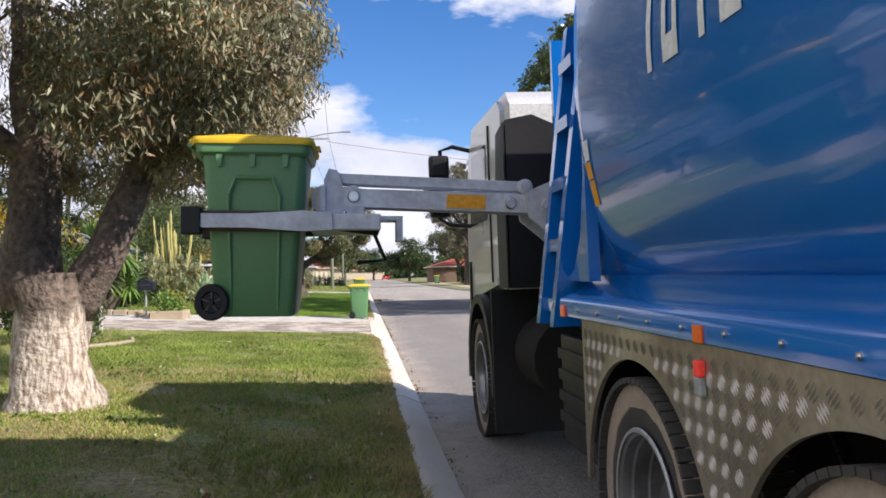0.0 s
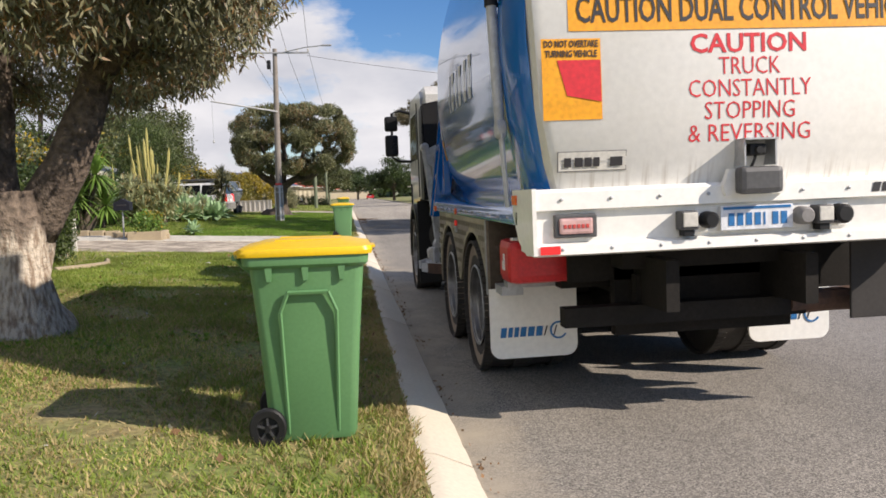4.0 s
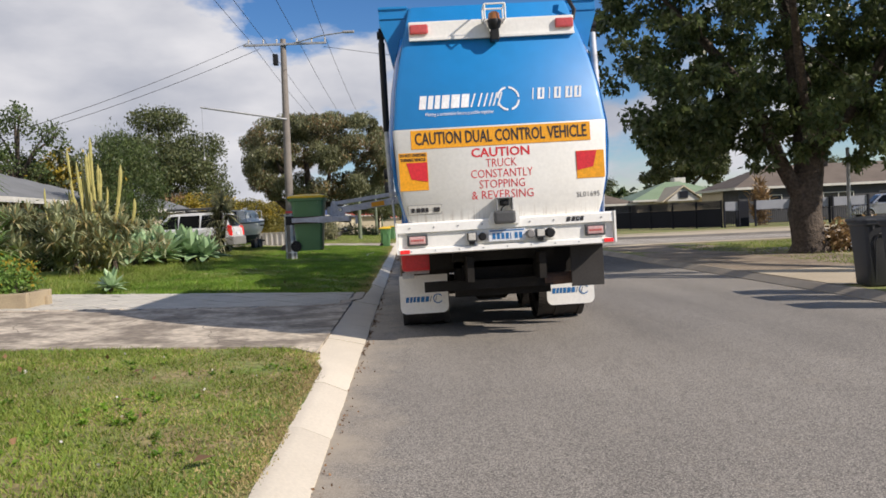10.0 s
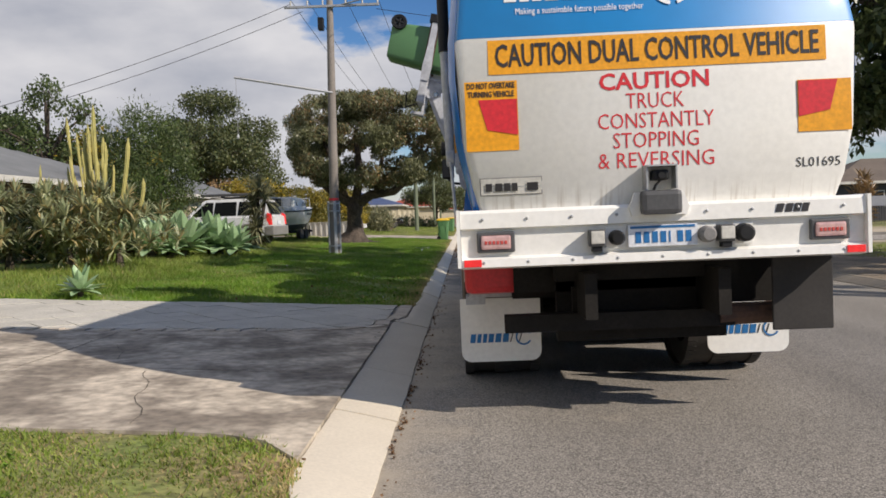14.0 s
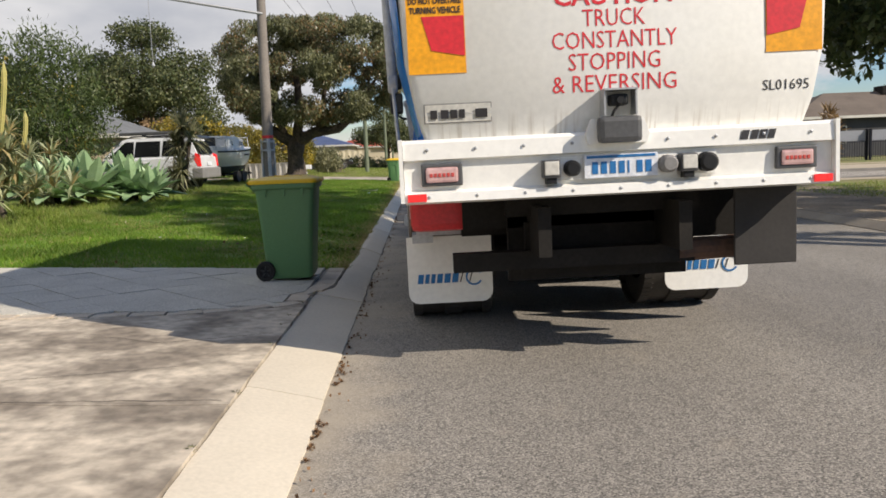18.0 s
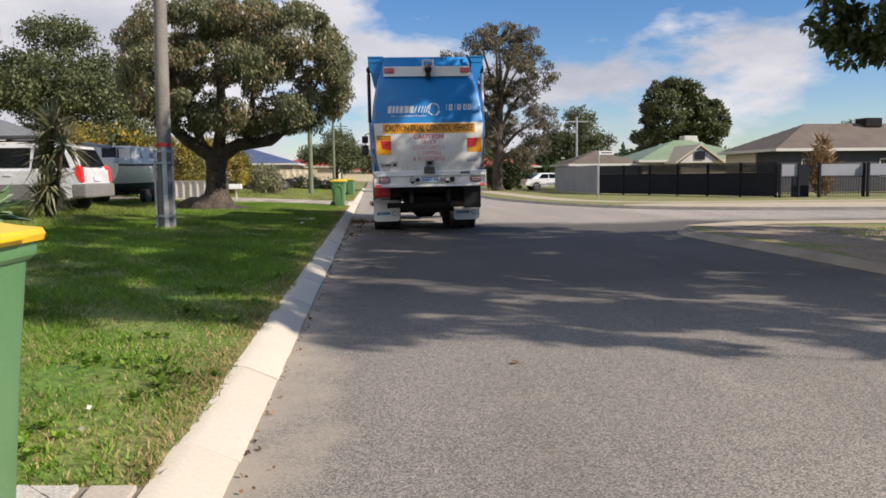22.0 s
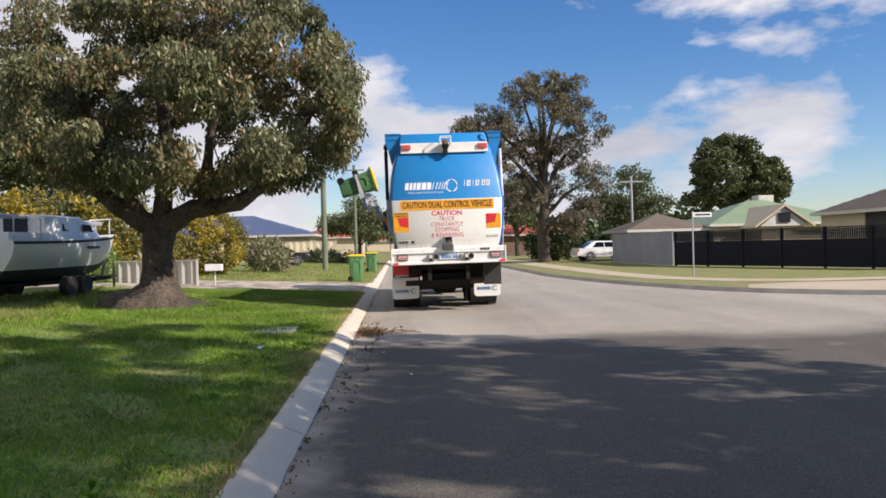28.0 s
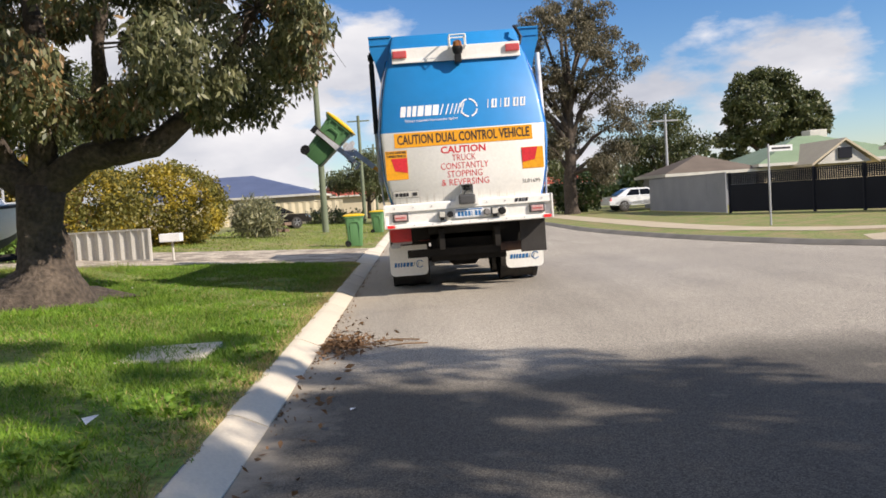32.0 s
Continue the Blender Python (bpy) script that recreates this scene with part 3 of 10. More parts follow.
def box(bm, x0, x1, y0, y1, z0, z1, bevel=0.0, m=None):
    vs = [bm.verts.new((x, y, z)) for x in (x0, x1) for y in (y0, y1) for z in (z0, z1)]
    fs = [bm.faces.new([vs[i] for i in f]) for f in ((0, 1, 3, 2), (4, 6, 7, 5), (0, 4, 5, 1), (2, 3, 7, 6), (0, 2, 6, 4), (1, 5, 7, 3))]
    if bevel:
        es = list({e for f in fs for e in f.edges})
        r = bmesh.ops.bevel(bm, geom=es, offset=bevel, segments=2, affect="EDGES", profile=0.6)
        vs = list({v for f in r["faces"] for v in f.verts} | {v for v in vs if v.is_valid})
    if m is not None:
        bmesh.ops.transform(bm, matrix=m, verts=[v for v in vs if v.is_valid])
    return vs


def ring_loft(bm, rings, close=True, caps=True):
    """Skins rings of equal length."""
    vr = [[bm.verts.new(p) for p in r] for r in rings]
    n = len(vr[0])
    for a, b in zip(vr, vr[1:]):
        for i in range(n if close else n - 1):
            j = (i + 1) % n
            bm.faces.new((a[i], a[j], b[j], b[i]))
    if caps and close:
        bm.faces.new(list(reversed(vr[0])))
        bm.faces.new(vr[-1])
    return vr


def tube(bm, pts, radii, seg=10, caps=True):
    """A round bar or limb along points, with a radius for each."""
    pts = [Vector(p) for p in pts]
    if not hasattr(radii, "__len__"):
        radii = [radii] * len(pts)
    rings = []
    ref = None
    for i, p in enumerate(pts):
        d = (pts[min(i + 1, len(pts) - 1)] - pts[max(i - 1, 0)]).normalized()
        if ref is None:
            ref = d.orthogonal().normalized()
        ref = (ref - d * ref.dot(d)).normalized()
        o = d.cross(ref)
        rings.append([p + (ref * math.cos(a) + o * math.sin(a)) * radii[i] for a in (2 * math.pi * k / seg for k in range(seg))])
    return ring_loft(bm, rings, True, caps)


def prism(bm, outline, axis, a, b):
    """Extrudes a flat outline of two coordinates from a to b along an axis (the others keep their order)."""
    def at(p, q):
        u, v = p
        return {"x": (q, u, v), "y": (u, q, v), "z": (u, v, q)}[axis]
    va = [bm.verts.new(at(p, a)) for p in outline]
    vb = [bm.verts.new(at(p, b)) for p in outline]
    n = len(outline)
    bm.faces.new(va)
    bm.faces.new(list(reversed(vb)))
    for i in range(n):
        bm.faces.new((va[i], vb[i], vb[(i + 1) % n], va[(i + 1) % n]))


def lathe(bm, profile, centre, axis="x", seg=28, caps=True):
    """Turns a profile of (along, radius) round an axis through centre."""
    c = Vector(centre)
    rings = []
    for s, r in profile:
        ring = []
        for k in range(seg):
            a = 2 * math.pi * k / seg
            u, v = r * math.cos(a), r * math.sin(a)
            ring.append(c + (Vector((s, u, v)) if axis == "x" else Vector((u, s, v)) if axis == "y" else Vector((u, v, s))))
        rings.append(ring)
    return ring_loft(bm, rings, True, caps)


def arc(cx, cy, r, a0, a1, n=8):
    return [(cx + r * math.cos(radians(a0 + (a1 - a0) * i / n)), cy + r * math.sin(radians(a0 + (a1 - a0) * i / n))) for i in range(n + 1)]


def lettering(name, text, size, material, parent, m, width=None, bold=0.0, space=1.0):
    """A word as a thin mesh, its middle at m, reading along m's x, upright along m's y."""
    cu = bpy.data.curves.new(name, "FONT")
    cu.body, cu.size, cu.align_x, cu.align_y, cu.extrude, cu.offset, cu.space_character = text, size, "CENTER", "CENTER", 0.0006, bold, space
    cu.resolution_u = 2
    tmp = bpy.data.objects.new(name, cu)
    scene.collection.objects.link(tmp)
    dg = bpy.context.evaluated_depsgraph_get()
    me = bpy.data.meshes.new_from_object(tmp.evaluated_get(dg))
    bpy.data.objects.remove(tmp)
    me.materials.clear()
    me.materials.append(material)
    if width:
        xs = [v.co.x for v in me.vertices]
        k = width / (max(xs) - min(xs))
        for v in me.vertices:
            v.co.x *= k
    me.transform(m)
    ob = new(name, me)
    ob.parent = parent
    return ob


def quads_mesh(name, V, n_per, material, tri=False):
    """One mesh of many separate small faces from an array of (count, n_per, 3)."""
    count = len(V)
    me = bpy.data.meshes.new(name)
    me.vertices.add(count * n_per)
    me.vertices.foreach_set("co", np.ascontiguousarray(V, np.float32).ravel())
    me.loops.add(count * n_per)
    me.loops.foreach_set("vertex_index", np.arange(count * n_per, dtype=np.int32))
    me.polygons.add(count)
    me.polygons.foreach_set("loop_start", np.arange(0, count * n_per, n_per, dtype=np.int32))
    me.polygons.foreach_set("loop_total", np.full(count, n_per, np.int32))
    me.materials.append(material)
    me.update()
    me.validate()
    return me


def unit(v):
    return v / np.maximum(np.linalg.norm(v, axis=-1, keepdims=True), 1e-9)


def leaves(rng, P, size, slim=0.28, droop=0.5):
    """Diamond leaves at the points P, hanging by droop. Returns (count, 4, 3)."""
    n = len(P)
    d = unit(rng.normal(size=(n, 3)) + np.array([0, 0, -droop * 2]))
    s = unit(np.cross(d, rng.normal(size=(n, 3))))
    L = (size * rng.uniform(0.6, 1.3, n))[:, None]
    w = L * slim
    mid = P + d * L * 0.45
    return np.stack([P, mid + s * w, P + d * L, mid - s * w], 1)


def blob_shell(rng, centre, radii, count, size, per, square=0.7, low=-0.6, fill=0.25, keep=None):
    """Leaf points of a crown made of many leafy blobs on a rounded box, with gaps between them."""
    u = unit(rng.normal(size=(count, 3)))
    u[:, 2] = np.maximum(u[:, 2], low + rng.uniform(-0.12, 0.12, count))
    c = u / (np.abs(u) ** (2 / square)).sum(1, keepdims=True) ** (square / 2)
    c *= np.where(rng.uniform(size=(count, 1)) < fill, rng.uniform(0.45, 0.8, (count, 1)), rng.uniform(0.88, 1.0, (count, 1)))
    c = c * np.array(radii) + np.array(centre)
    if keep is not None:
        c = c[np.array([keep(*q) for q in c])]
    r = rng.uniform(0.65, 1.25, (len(c), 1)) * size
    d = unit(rng.normal(size=(len(c), per, 3))) * rng.uniform(0.55, 1.0, (len(c), per, 1))
    d[:, :, 2] *= 0.75
    return (c[:, None] + d * r[:, None]).reshape(-1, 3)


def clumps(rng, centre, radii, count, spread, per, hollow=0.55, flat=0.0):
    """Points in clumps inside an ellipsoid, thinner towards its heart. flat cuts the underside."""
    c = unit(rng.normal(size=(count, 3))) * (hollow + (1 - hollow) * rng.uniform(0, 1, (count, 1)) ** 0.6)
    if flat:
        c[:, 2] = np.maximum(c[:, 2], -flat + rng.normal(size=count) * 0.08)
    c = c * np.array(radii) + np.array(centre)
    P = np.repeat(c, per, 0) + rng.normal(size=(count * per, 3)) * spread
    return P

# ---- ground, road, kerbs, verges ----
def verge_z(x):
    """Height of the verge west of the road."""
    d = max(0.0, -x - 0.28)
    return 0.105 + 0.045 * min(d, 9.0)


def plane_grid(xs, ys, zf):
    V = [(x, y, zf(x, y)) for y in ys for x in xs]
    nx = len(xs)
    F = [(j * nx + i, j * nx + i + 1, (j + 1) * nx + i + 1, (j + 1) * nx + i) for j in range(len(ys) - 1) for i in range(nx - 1)]
    return V, F


def span(a, b, n):
    return [a + (b - a) * i / n for i in range(n + 1)]


ROAD_W = 7.25
ground = new("ground", mesh_from("ground", *plane_grid([-900, -60, 0, 60, 900], [-700, -40, 60, 200, 1500], lambda x, y: -0.12), LAND))
tagged(ground, "dry grassy ground reaching to the horizon", "ground", kind="structure")

# the street and its side street to the east
NEAR_KERB = [(ROAD_W, -40), (ROAD_W, 37.4)]
NEAR_KERB += [(ROAD_W + 3.6 - 3.6 * math.cos(radians(a)), 37.4 + 3.6 * math.sin(radians(a))) for a in range(10, 91, 10)] + [(60, 35.0)]
FAR_KERB = [(60, 42.0), (30, 45.6), (17.5, 47.6), (14.0, 48.7), (11.9, 50.0), (10.5, 51.5), (9.6, 53.2), (8.9, 55.4), (8.2, 58.2), (7.6, 62.2), (ROAD_W, 66.0), (ROAD_W, 240)]
road_pts = [(-0.01, -60), (ROAD_W, -60)] + NEAR_KERB[1:] + FAR_KERB[:-1] + [(ROAD_W, 300), (-0.01, 300)]
bm = bmesh.new()
f = bm.faces.new([bm.verts.new((x, y, 0)) for x, y in road_pts])
bmesh.ops.triangulate(bm, faces=[f])
road = part("road", bm, ASPHALT, None)
tagged(road, "grey worn asphalt street with a side street", "road", kind="structure")

# west verge of turf: rises gently from the kerb; the driveways lie on it
xs = [-0.27] + [-0.5 - 0.5 * i for i in range(8)] + [-5, -7, -9.3, -14, -60]
CROSSINGS = ((17.95, 24.66), (55.57, 61.23))
# where the kerb is laid back: from full to low, and from low to full
LAID = ((16.5, 17.4, 23.1, 23.5), (55.0, 55.5, 61.25, 61.75))


def laid_back(y):
    """0 beside turf, 1 where the kerb is laid back for a driveway."""
    for a, b, c, d in LAID:
        if a < y < d:
            u = min(1.0, (y - a) / (b - a), (d - y) / (d - c))
            return u * u * (3 - 2 * u)
    return 0.0


def kerb_back(y):
    return -0.285 - 0.15 * laid_back(y)


def drive_near(x):
    """Near edge of the first driveway, flared towards the kerb."""
    return 17.95 - 0.5 * math.exp(-max(0.0, -x - 0.43) / 0.22)


def under_drive(x, y):
    return any((drive_near(x) if i == 0 else a) + 0.03 < y < c - 0.03 for i, (a, c) in enumerate(CROSSINGS)) and x > -13.5


ys = sorted(set([-60, -20, 120, 300] + span(-10, 16, 52) + span(16.2, 18.4, 22) + span(18.6, 23, 10) + span(23.1, 25, 19) + span(25.3, 54.8, 59) + span(54.9, 62, 71) + span(62.5, 90, 40) + [17.94, 24.62, 24.67, 55.55, 55.58, 61.2, 61.24]))
V, F = plane_grid(xs, ys, lambda x, y: verge_z(x) + 0.012 * noise.noise((x * 0.9, y * 0.9, 0)) - (0.12 if under_drive(x, y) else 0))
V = [(kerb_back(y) + 0.012 if x == -0.27 else x, y, z) for x, y, z in V]
verge = new("verge", mesh_from("verge", V, F, SOIL, True))
tagged(verge, "lawn verge of short green and straw-coloured grass", "verge", kind="structure")


def flat_area(name, outline, z, material, label):
    bm = bmesh.new()
    top = [bm.verts.new((x, y, z)) for x, y in outline]
    low = [bm.verts.new((x, y, -0.1)) for x, y in outline]
    bm.faces.new(top)
    for i in range(len(outline)):
        j = (i + 1) % len(outline)
        bm.faces.new((top[i], low[i], low[j], top[j]))
    bmesh.ops.triangulate(bm, faces=[q for q in bm.faces if len(q.verts) > 4])
    return tagged(part(name, bm, material, None), label, "ground", kind="structure")


flat_area("verge_east", [(x + 0.2, y) for x, y in NEAR_KERB[:2]] + [(x + 0.15, y - 0.1) for x, y in NEAR_KERB[2:]] + [(60, -40)], 0.1, SOIL,
          "east lawn verge beside the street")
flat_area("verge_corner", [(x + 0.15, y + 0.15) for x, y in FAR_KERB] + [(60, 240)], 0.06, SOIL, "corner lawn beside the side street")


def path_strip(name, pts, width, z, material, label):
    bm = bmesh.new()
    rows = []
    for i, (x, y) in enumerate(pts):
        d = Vector(pts[min(i + 1, len(pts) - 1)]) - Vector(pts[max(i - 1, 0)])
        nrm = Vector((-d.y, d.x)).normalized()
        a, b = Vector((x, y)), Vector((x, y)) + nrm * width
        rows.append([bm.verts.new((*a, z)), bm.verts.new((*b, z))])
    for p, q in zip(rows, rows[1:]):
        bm.faces.new((p[0], p[1], q[1], q[0]))
    return tagged(part(name, bm, material, None), label, "path", kind="structure")


def wavy(cx, cy, rx, ry, n=40, seed=1.0):
    """An uneven rounded outline."""
    out = []
    for k in range(n):
        a = 2 * math.pi * k / n
        r = 1 + 0.16 * noise.noise((math.cos(a) * 2, math.sin(a) * 2, seed)) + 0.07 * noise.noise((math.cos(a) * 6, math.sin(a) * 6, seed))
        out.append((cx + rx * r * math.cos(a), cy + ry * r * math.sin(a)))
    return out


flat_area("bare_earth", [(max(7.46, x), y) for x, y in wavy(10.2, 27.0, 3.4, 7.6)], 0.107, DIRT, "bare leaf-strewn earth under the shade trees")
path_strip("footpath", [(60, 51.5), (14.0, 55.0), (11.5, 56.5), (10.0, 59.5), (9.4, 64), (9.1, 75), (9.1, 120)], -1.5, 0.07, SAND, "pale sandy concrete footpath round the corner")
flat_area("corner_earth", wavy(9.6, 36.6, 1.8, 3.2, 40, 3.0), 0.1035, DIRT, "bare dusty earth at the street corner")
flat_area("sand_patch", [(x, y + 0.25 * noise.noise((x * 0.7, y, 5.0))) for x, y in ((10.6, 52.4), (11.3, 51.3), (12.4, 50.3), (14.4, 49.1), (17.6, 48.0), (24, 47.0), (40, 44.9), (40, 50.0), (30, 52.0), (22, 53.6), (18, 54.2), (15, 54.4), (13.2, 54.6), (11.4, 54.2))], 0.0665, SAND, "bare pale sand behind the kerb")
path_strip("footpath_east", [(11.6, -40), (11.6, 33)], -1.4, 0.112, SAND, "pale footpath on the east verge")
path_strip("corner_path", [(60, 34.0), (12.4, 39.3), (10.2, 39.6), (8.7, 38.6)], -1.2, 0.112, SAND, "pale footpath at the street corner")
path_strip("crossover_east", [(7.5, 21.5), (20, 21.5)], 3.4, 0.116, SAND, "sandy concrete crossover on the east side")

# kerb: one cast piece after another, laid back where the driveways cross
KPROF = [(0.0, -0.1), (0.0, 0.012), (-0.05, 0.035), (-0.19, 0.098), (-0.235, 0.108), (-0.28, 0.108), (-0.285, -0.1)]
DPROF = [(0.0, -0.1), (0.0, 0.012), (-0.06, 0.03), (-0.25, 0.075), (-0.36, 0.10), (-0.43, 0.113), (-0.435, -0.1)]


def kerb_mesh(y0, y1):
    """One cast length, worn along its back edge, laid back where a driveway crosses."""
    bm = bmesh.new()
    rings = []
    n = max(4, int((y1 - y0) / 0.12))
    for i in range(n + 1):
        y = y0 + 0.006 + (y1 - y0 - 0.012) * i / n
        k = laid_back(y)
        chip = 0.012 * noise.noise((y * 2.3, 4.1, 0)) + 0.008 * noise.noise((y * 9.0, 1.7, 0))
        front = 0.006 * noise.noise((y * 3.1, 8.8, 0)) + 0.006 * noise.noise((y * 11.0, 2.2, 0))
        ring = []
        for j, (p, q) in enumerate(zip(KPROF, DPROF)):
            ring.append((p[0] + (q[0] - p[0]) * k + (chip if j > 3 else front if j < 2 else 0), y - y0, p[1] + (q[1] - p[1]) * k))
        rings.append(ring)
    ring_loft(bm, rings)
    bmesh.ops.recalc_face_normals(bm, faces=bm.faces)
    me = bpy.data.meshes.new("kerb_piece")
    bm.to_mesh(me)
    bm.free()
    me.materials.append(CONCRETE)
    me.polygons.foreach_set("use_smooth", [True] * len(me.polygons))
    me.set_sharp_from_angle(angle=radians(40))
    return me


def lay_kerbs():
    kerb = thing("kerb", "pale concrete mountable kerb in cast lengths", "kerb", kind="structure")
    stops = [16.15, 17.4, 18.65, 20.15, 21.7, 23.12, 23.68, 55.0, 55.5, 57.0, 58.5, 60.0, 61.25, 61.75]
    y = -14.0
    while y < 110:
        nxt = min([v for v in stops if v > y + 0.2] or [1e9])
        step = min(1.5, nxt - y) if nxt - y < 1.9 else 1.5
        ob = new("kerb_piece", kerb_mesh(y, y + step))
        ob.parent = kerb
        ob.location = (0.003 * math.sin(y * 3.1), y, 0.004 * math.sin(y * 1.7))
        y = round(y + step, 3)
    return kerb


lay_kerbs()


def kerb_run(name, pts, label, material=None):
    """A kerb along a bent line, its high side to the right of the run."""
    bm = bmesh.new()
    rings = []
    for i, (x, y) in enumerate(pts):
        d = (Vector(pts[min(i + 1, len(pts) - 1)]) - Vector(pts[max(i - 1, 0)])).normalized()
        nrm = Vector((d.y, -d.x))
        rings.append([(x - nrm.x * a, y - nrm.y * a, z) for a, z in KPROF])
    ring_loft(bm, rings)
    return tagged(part(name, bm, material or CONCRETE, None), label, "kerb", kind="structure")


kerb_run("kerb_east", NEAR_KERB, "weathered concrete kerb, darkened for tree shade, turning into the side street", KERB_E)
kerb_run("kerb_corner", FAR_KERB, "dark concrete kerb at the far corner", KERB_D)


# first driveway: slabs of stained concrete, then a field of grey pavers
def on_verge(x, lift):
    return verge_z(x) + lift


def slab(name, x0, x1, near, far, material, parent, lift=0.02):
    """A cast slab between two edges given as functions of x."""
    bm = bmesh.new()
    n = max(2, int(abs(x1 - x0) / 0.25))
    xs = [x0 + (x1 - x0) * i / n for i in range(n + 1)]
    top = [[bm.verts.new((x, edge(x), on_verge(x, lift))) for x in xs] for edge in (near, far)]
    low = [[bm.verts.new((v.co.x, v.co.y, v.co.z - 0.08)) for v in r] for r in top]
    for i in range(n):
        bm.faces.new((top[0][i], top[0][i + 1], top[1][i + 1], top[1][i]))
        bm.faces.new((top[0][i], low[0][i], low[0][i + 1], top[0][i + 1]))
        bm.faces.new((top[1][i], top[1][i + 1], low[1][i + 1], low[1][i]))
    for i in (0, n):
        bm.faces.new((top[0][i], top[1][i], low[1][i], low[0][i]))
    return part(name, bm, material, parent)


def paver_line(x):
    """Near edge of the paver strip: it bends towards the kerb."""
    return 21.86 + 0.16 * (x + 2.3) * (1 if x < -2.3 else 0) * 0.3 + 0.72 * math.exp(-max(0.0, -x - 0.43) / 0.75)


driveway = thing("driveway", "stained pale concrete driveway with a paver strip", "driveway", kind="structure")
for i, (x0, x1) in enumerate(((-0.436, -3.3), (-3.31, -6.2), (-6.21, -9.5), (-9.51, -14))):
    slab("slab", x0, x1, drive_near, lambda x: 19.8 + 0.05 * math.sin(x * 1.7), DRIVE, driveway)
    slab("slab", x0, x1, lambda x: 19.812 + 0.05 * math.sin(x * 1.7), lambda x: paver_line(x) - 0.01, DRIVE, driveway)
slab("paver_bed", -0.436, -14, lambda x: paver_line(x), lambda x: 23.3, DRIVE, driveway, 0.006)
slab("paver_bed", -0.29, -14, lambda x: 23.45 if x > -0.42 else 23.3, lambda x: 24.66, DRIVE, driveway, 0.006)
def cracks():
    """Wandering cracks and open joints filled with dirt."""
    runs = [((-0.9, 20.5), (-2.4, 20.0), (-4.3, 20.2), (-6.8, 19.7)), ((-1.6, 18.1), (-1.9, 19.0), (-2.2, 19.8)), ((-3.3, 18.1), (-3.3, 21.9)), ((-2.6, 20.2), (-3.0, 21.0), (-2.8, 21.8)),
            ((-4.6, 18.1), (-4.3, 19.2), (-4.8, 20.1)), ((-0.5, 19.82), (-3.2, 19.78)), ((-0.5, 21.4), (-1.2, 21.1), (-1.9, 21.3)), ((-6.2, 18.1), (-6.2, 21.7))]
    for k, pts in enumerate(runs):
        bm = bmesh.new()
        line = []
        for a, b in zip(pts, pts[1:]):
            n = max(3, int(math.dist(a, b) / 0.09))
            for i in range(n):
                t = i / n
                x, y = a[0] + (b[0] - a[0]) * t, a[1] + (b[1] - a[1]) * t
                j = 0.06 * noise.noise((x * 2.1, y * 2.1, k)) + 0.022 * noise.noise((x * 11, y * 11, k))
                line.append((x + j, y + j * 0.8, 0.002 + 0.004 * abs(noise.noise((x * 4, y * 4, k + 9)))))
        rows = []
        for i, (x, y, w) in enumerate(line):
            d = Vector(line[min(i + 1, len(line) - 1)][:2]) - Vector(line[max(i - 1, 0)][:2])
            nrm = Vector((-d.y, d.x)).normalized() * w
            z = on_verge(x, 0.0235)
            rows.append([bm.verts.new((x + nrm.x, y + nrm.y, z)), bm.verts.new((x - nrm.x, y - nrm.y, z))])
        for p, q in zip(rows, rows[1:]):
            bm.faces.new((p[0], p[1], q[1], q[0]))
        part("crack", bm, CRACK, driveway)


cracks()
drive2 = thing("driveway", "grey concrete driveway crossing the verge", "driveway", kind="structure")
for x0, x1 in ((-0.436, -4.2), (-4.21, -9), (-9.01, -14)):
    slab("slab", x0, x1, lambda x: 55.6, lambda x: 58.4, DRIVE, drive2)
    slab("slab", x0, x1, lambda x: 58.41, lambda x: 61.2, DRIVE, drive2)

# ---- refuse truck: y runs forward from the rear bumper, z up from the road ----
def lerp_table(tab, z):
    for (z0, a), (z1, b) in zip(tab, tab[1:]):
        if z <= z1:
            return a + (b - a) * (z - z0) / (z1 - z0) if z > z0 else a
    return tab[-1][1]


REAR_Y = [(1.42, 0.03), (1.6, -0.02), (1.9, -0.035), (2.5, -0.02), (2.75, 0.03), (3.0, 0.09), (3.3, 0.19), (3.6, 0.32), (3.85, 0.45), (4.1, 0.60)]
REAR_W = [(1.42, 1.12), (1.6, 1.17), (1.9, 1.225), (2.28, 1.255), (2.55, 1.25), (3.0, 1.20), (3.4, 1.13), (3.7, 1.06), (4.1, 0.98)]
BODY_W = [(1.45, 0.99), (1.52, 1.06), (1.7, 1.14), (2.0, 1.205), (2.35, 1.24), (2.8, 1.225), (3.2, 1.16), (3.6, 1.04), (3.85, 0.90), (3.95, 0.7)]


def smooth_table(tab, n):
    """A soft curve through a table."""
    out = []
    z0, z1 = tab[0][0], tab[-1][0]
    for i in range(n + 1):
        z = z0 + (z1 - z0) * i / n
        k = [lerp_table(tab, min(z1, max(z0, z + d))) for d in (-0.12, -0.06, 0, 0.06, 0.12)]
        out.append((z, (k[0] + 2 * k[1] + 2 * k[2] + 2 * k[3] + k[4]) / 8 if 0 < i < n else k[2]))
    return out


def rear_at(x, z, out=0.004):
    """The pose of a flat mark on the tailgate at height z."""
    slope = math.degrees(math.atan2(lerp_table(REAR_Y, z + 0.05) - lerp_table(REAR_Y, z - 0.05), 0.1))
    return pose(x, lerp_table(REAR_Y, z) - out, z, 90 - slope, 0, 0)


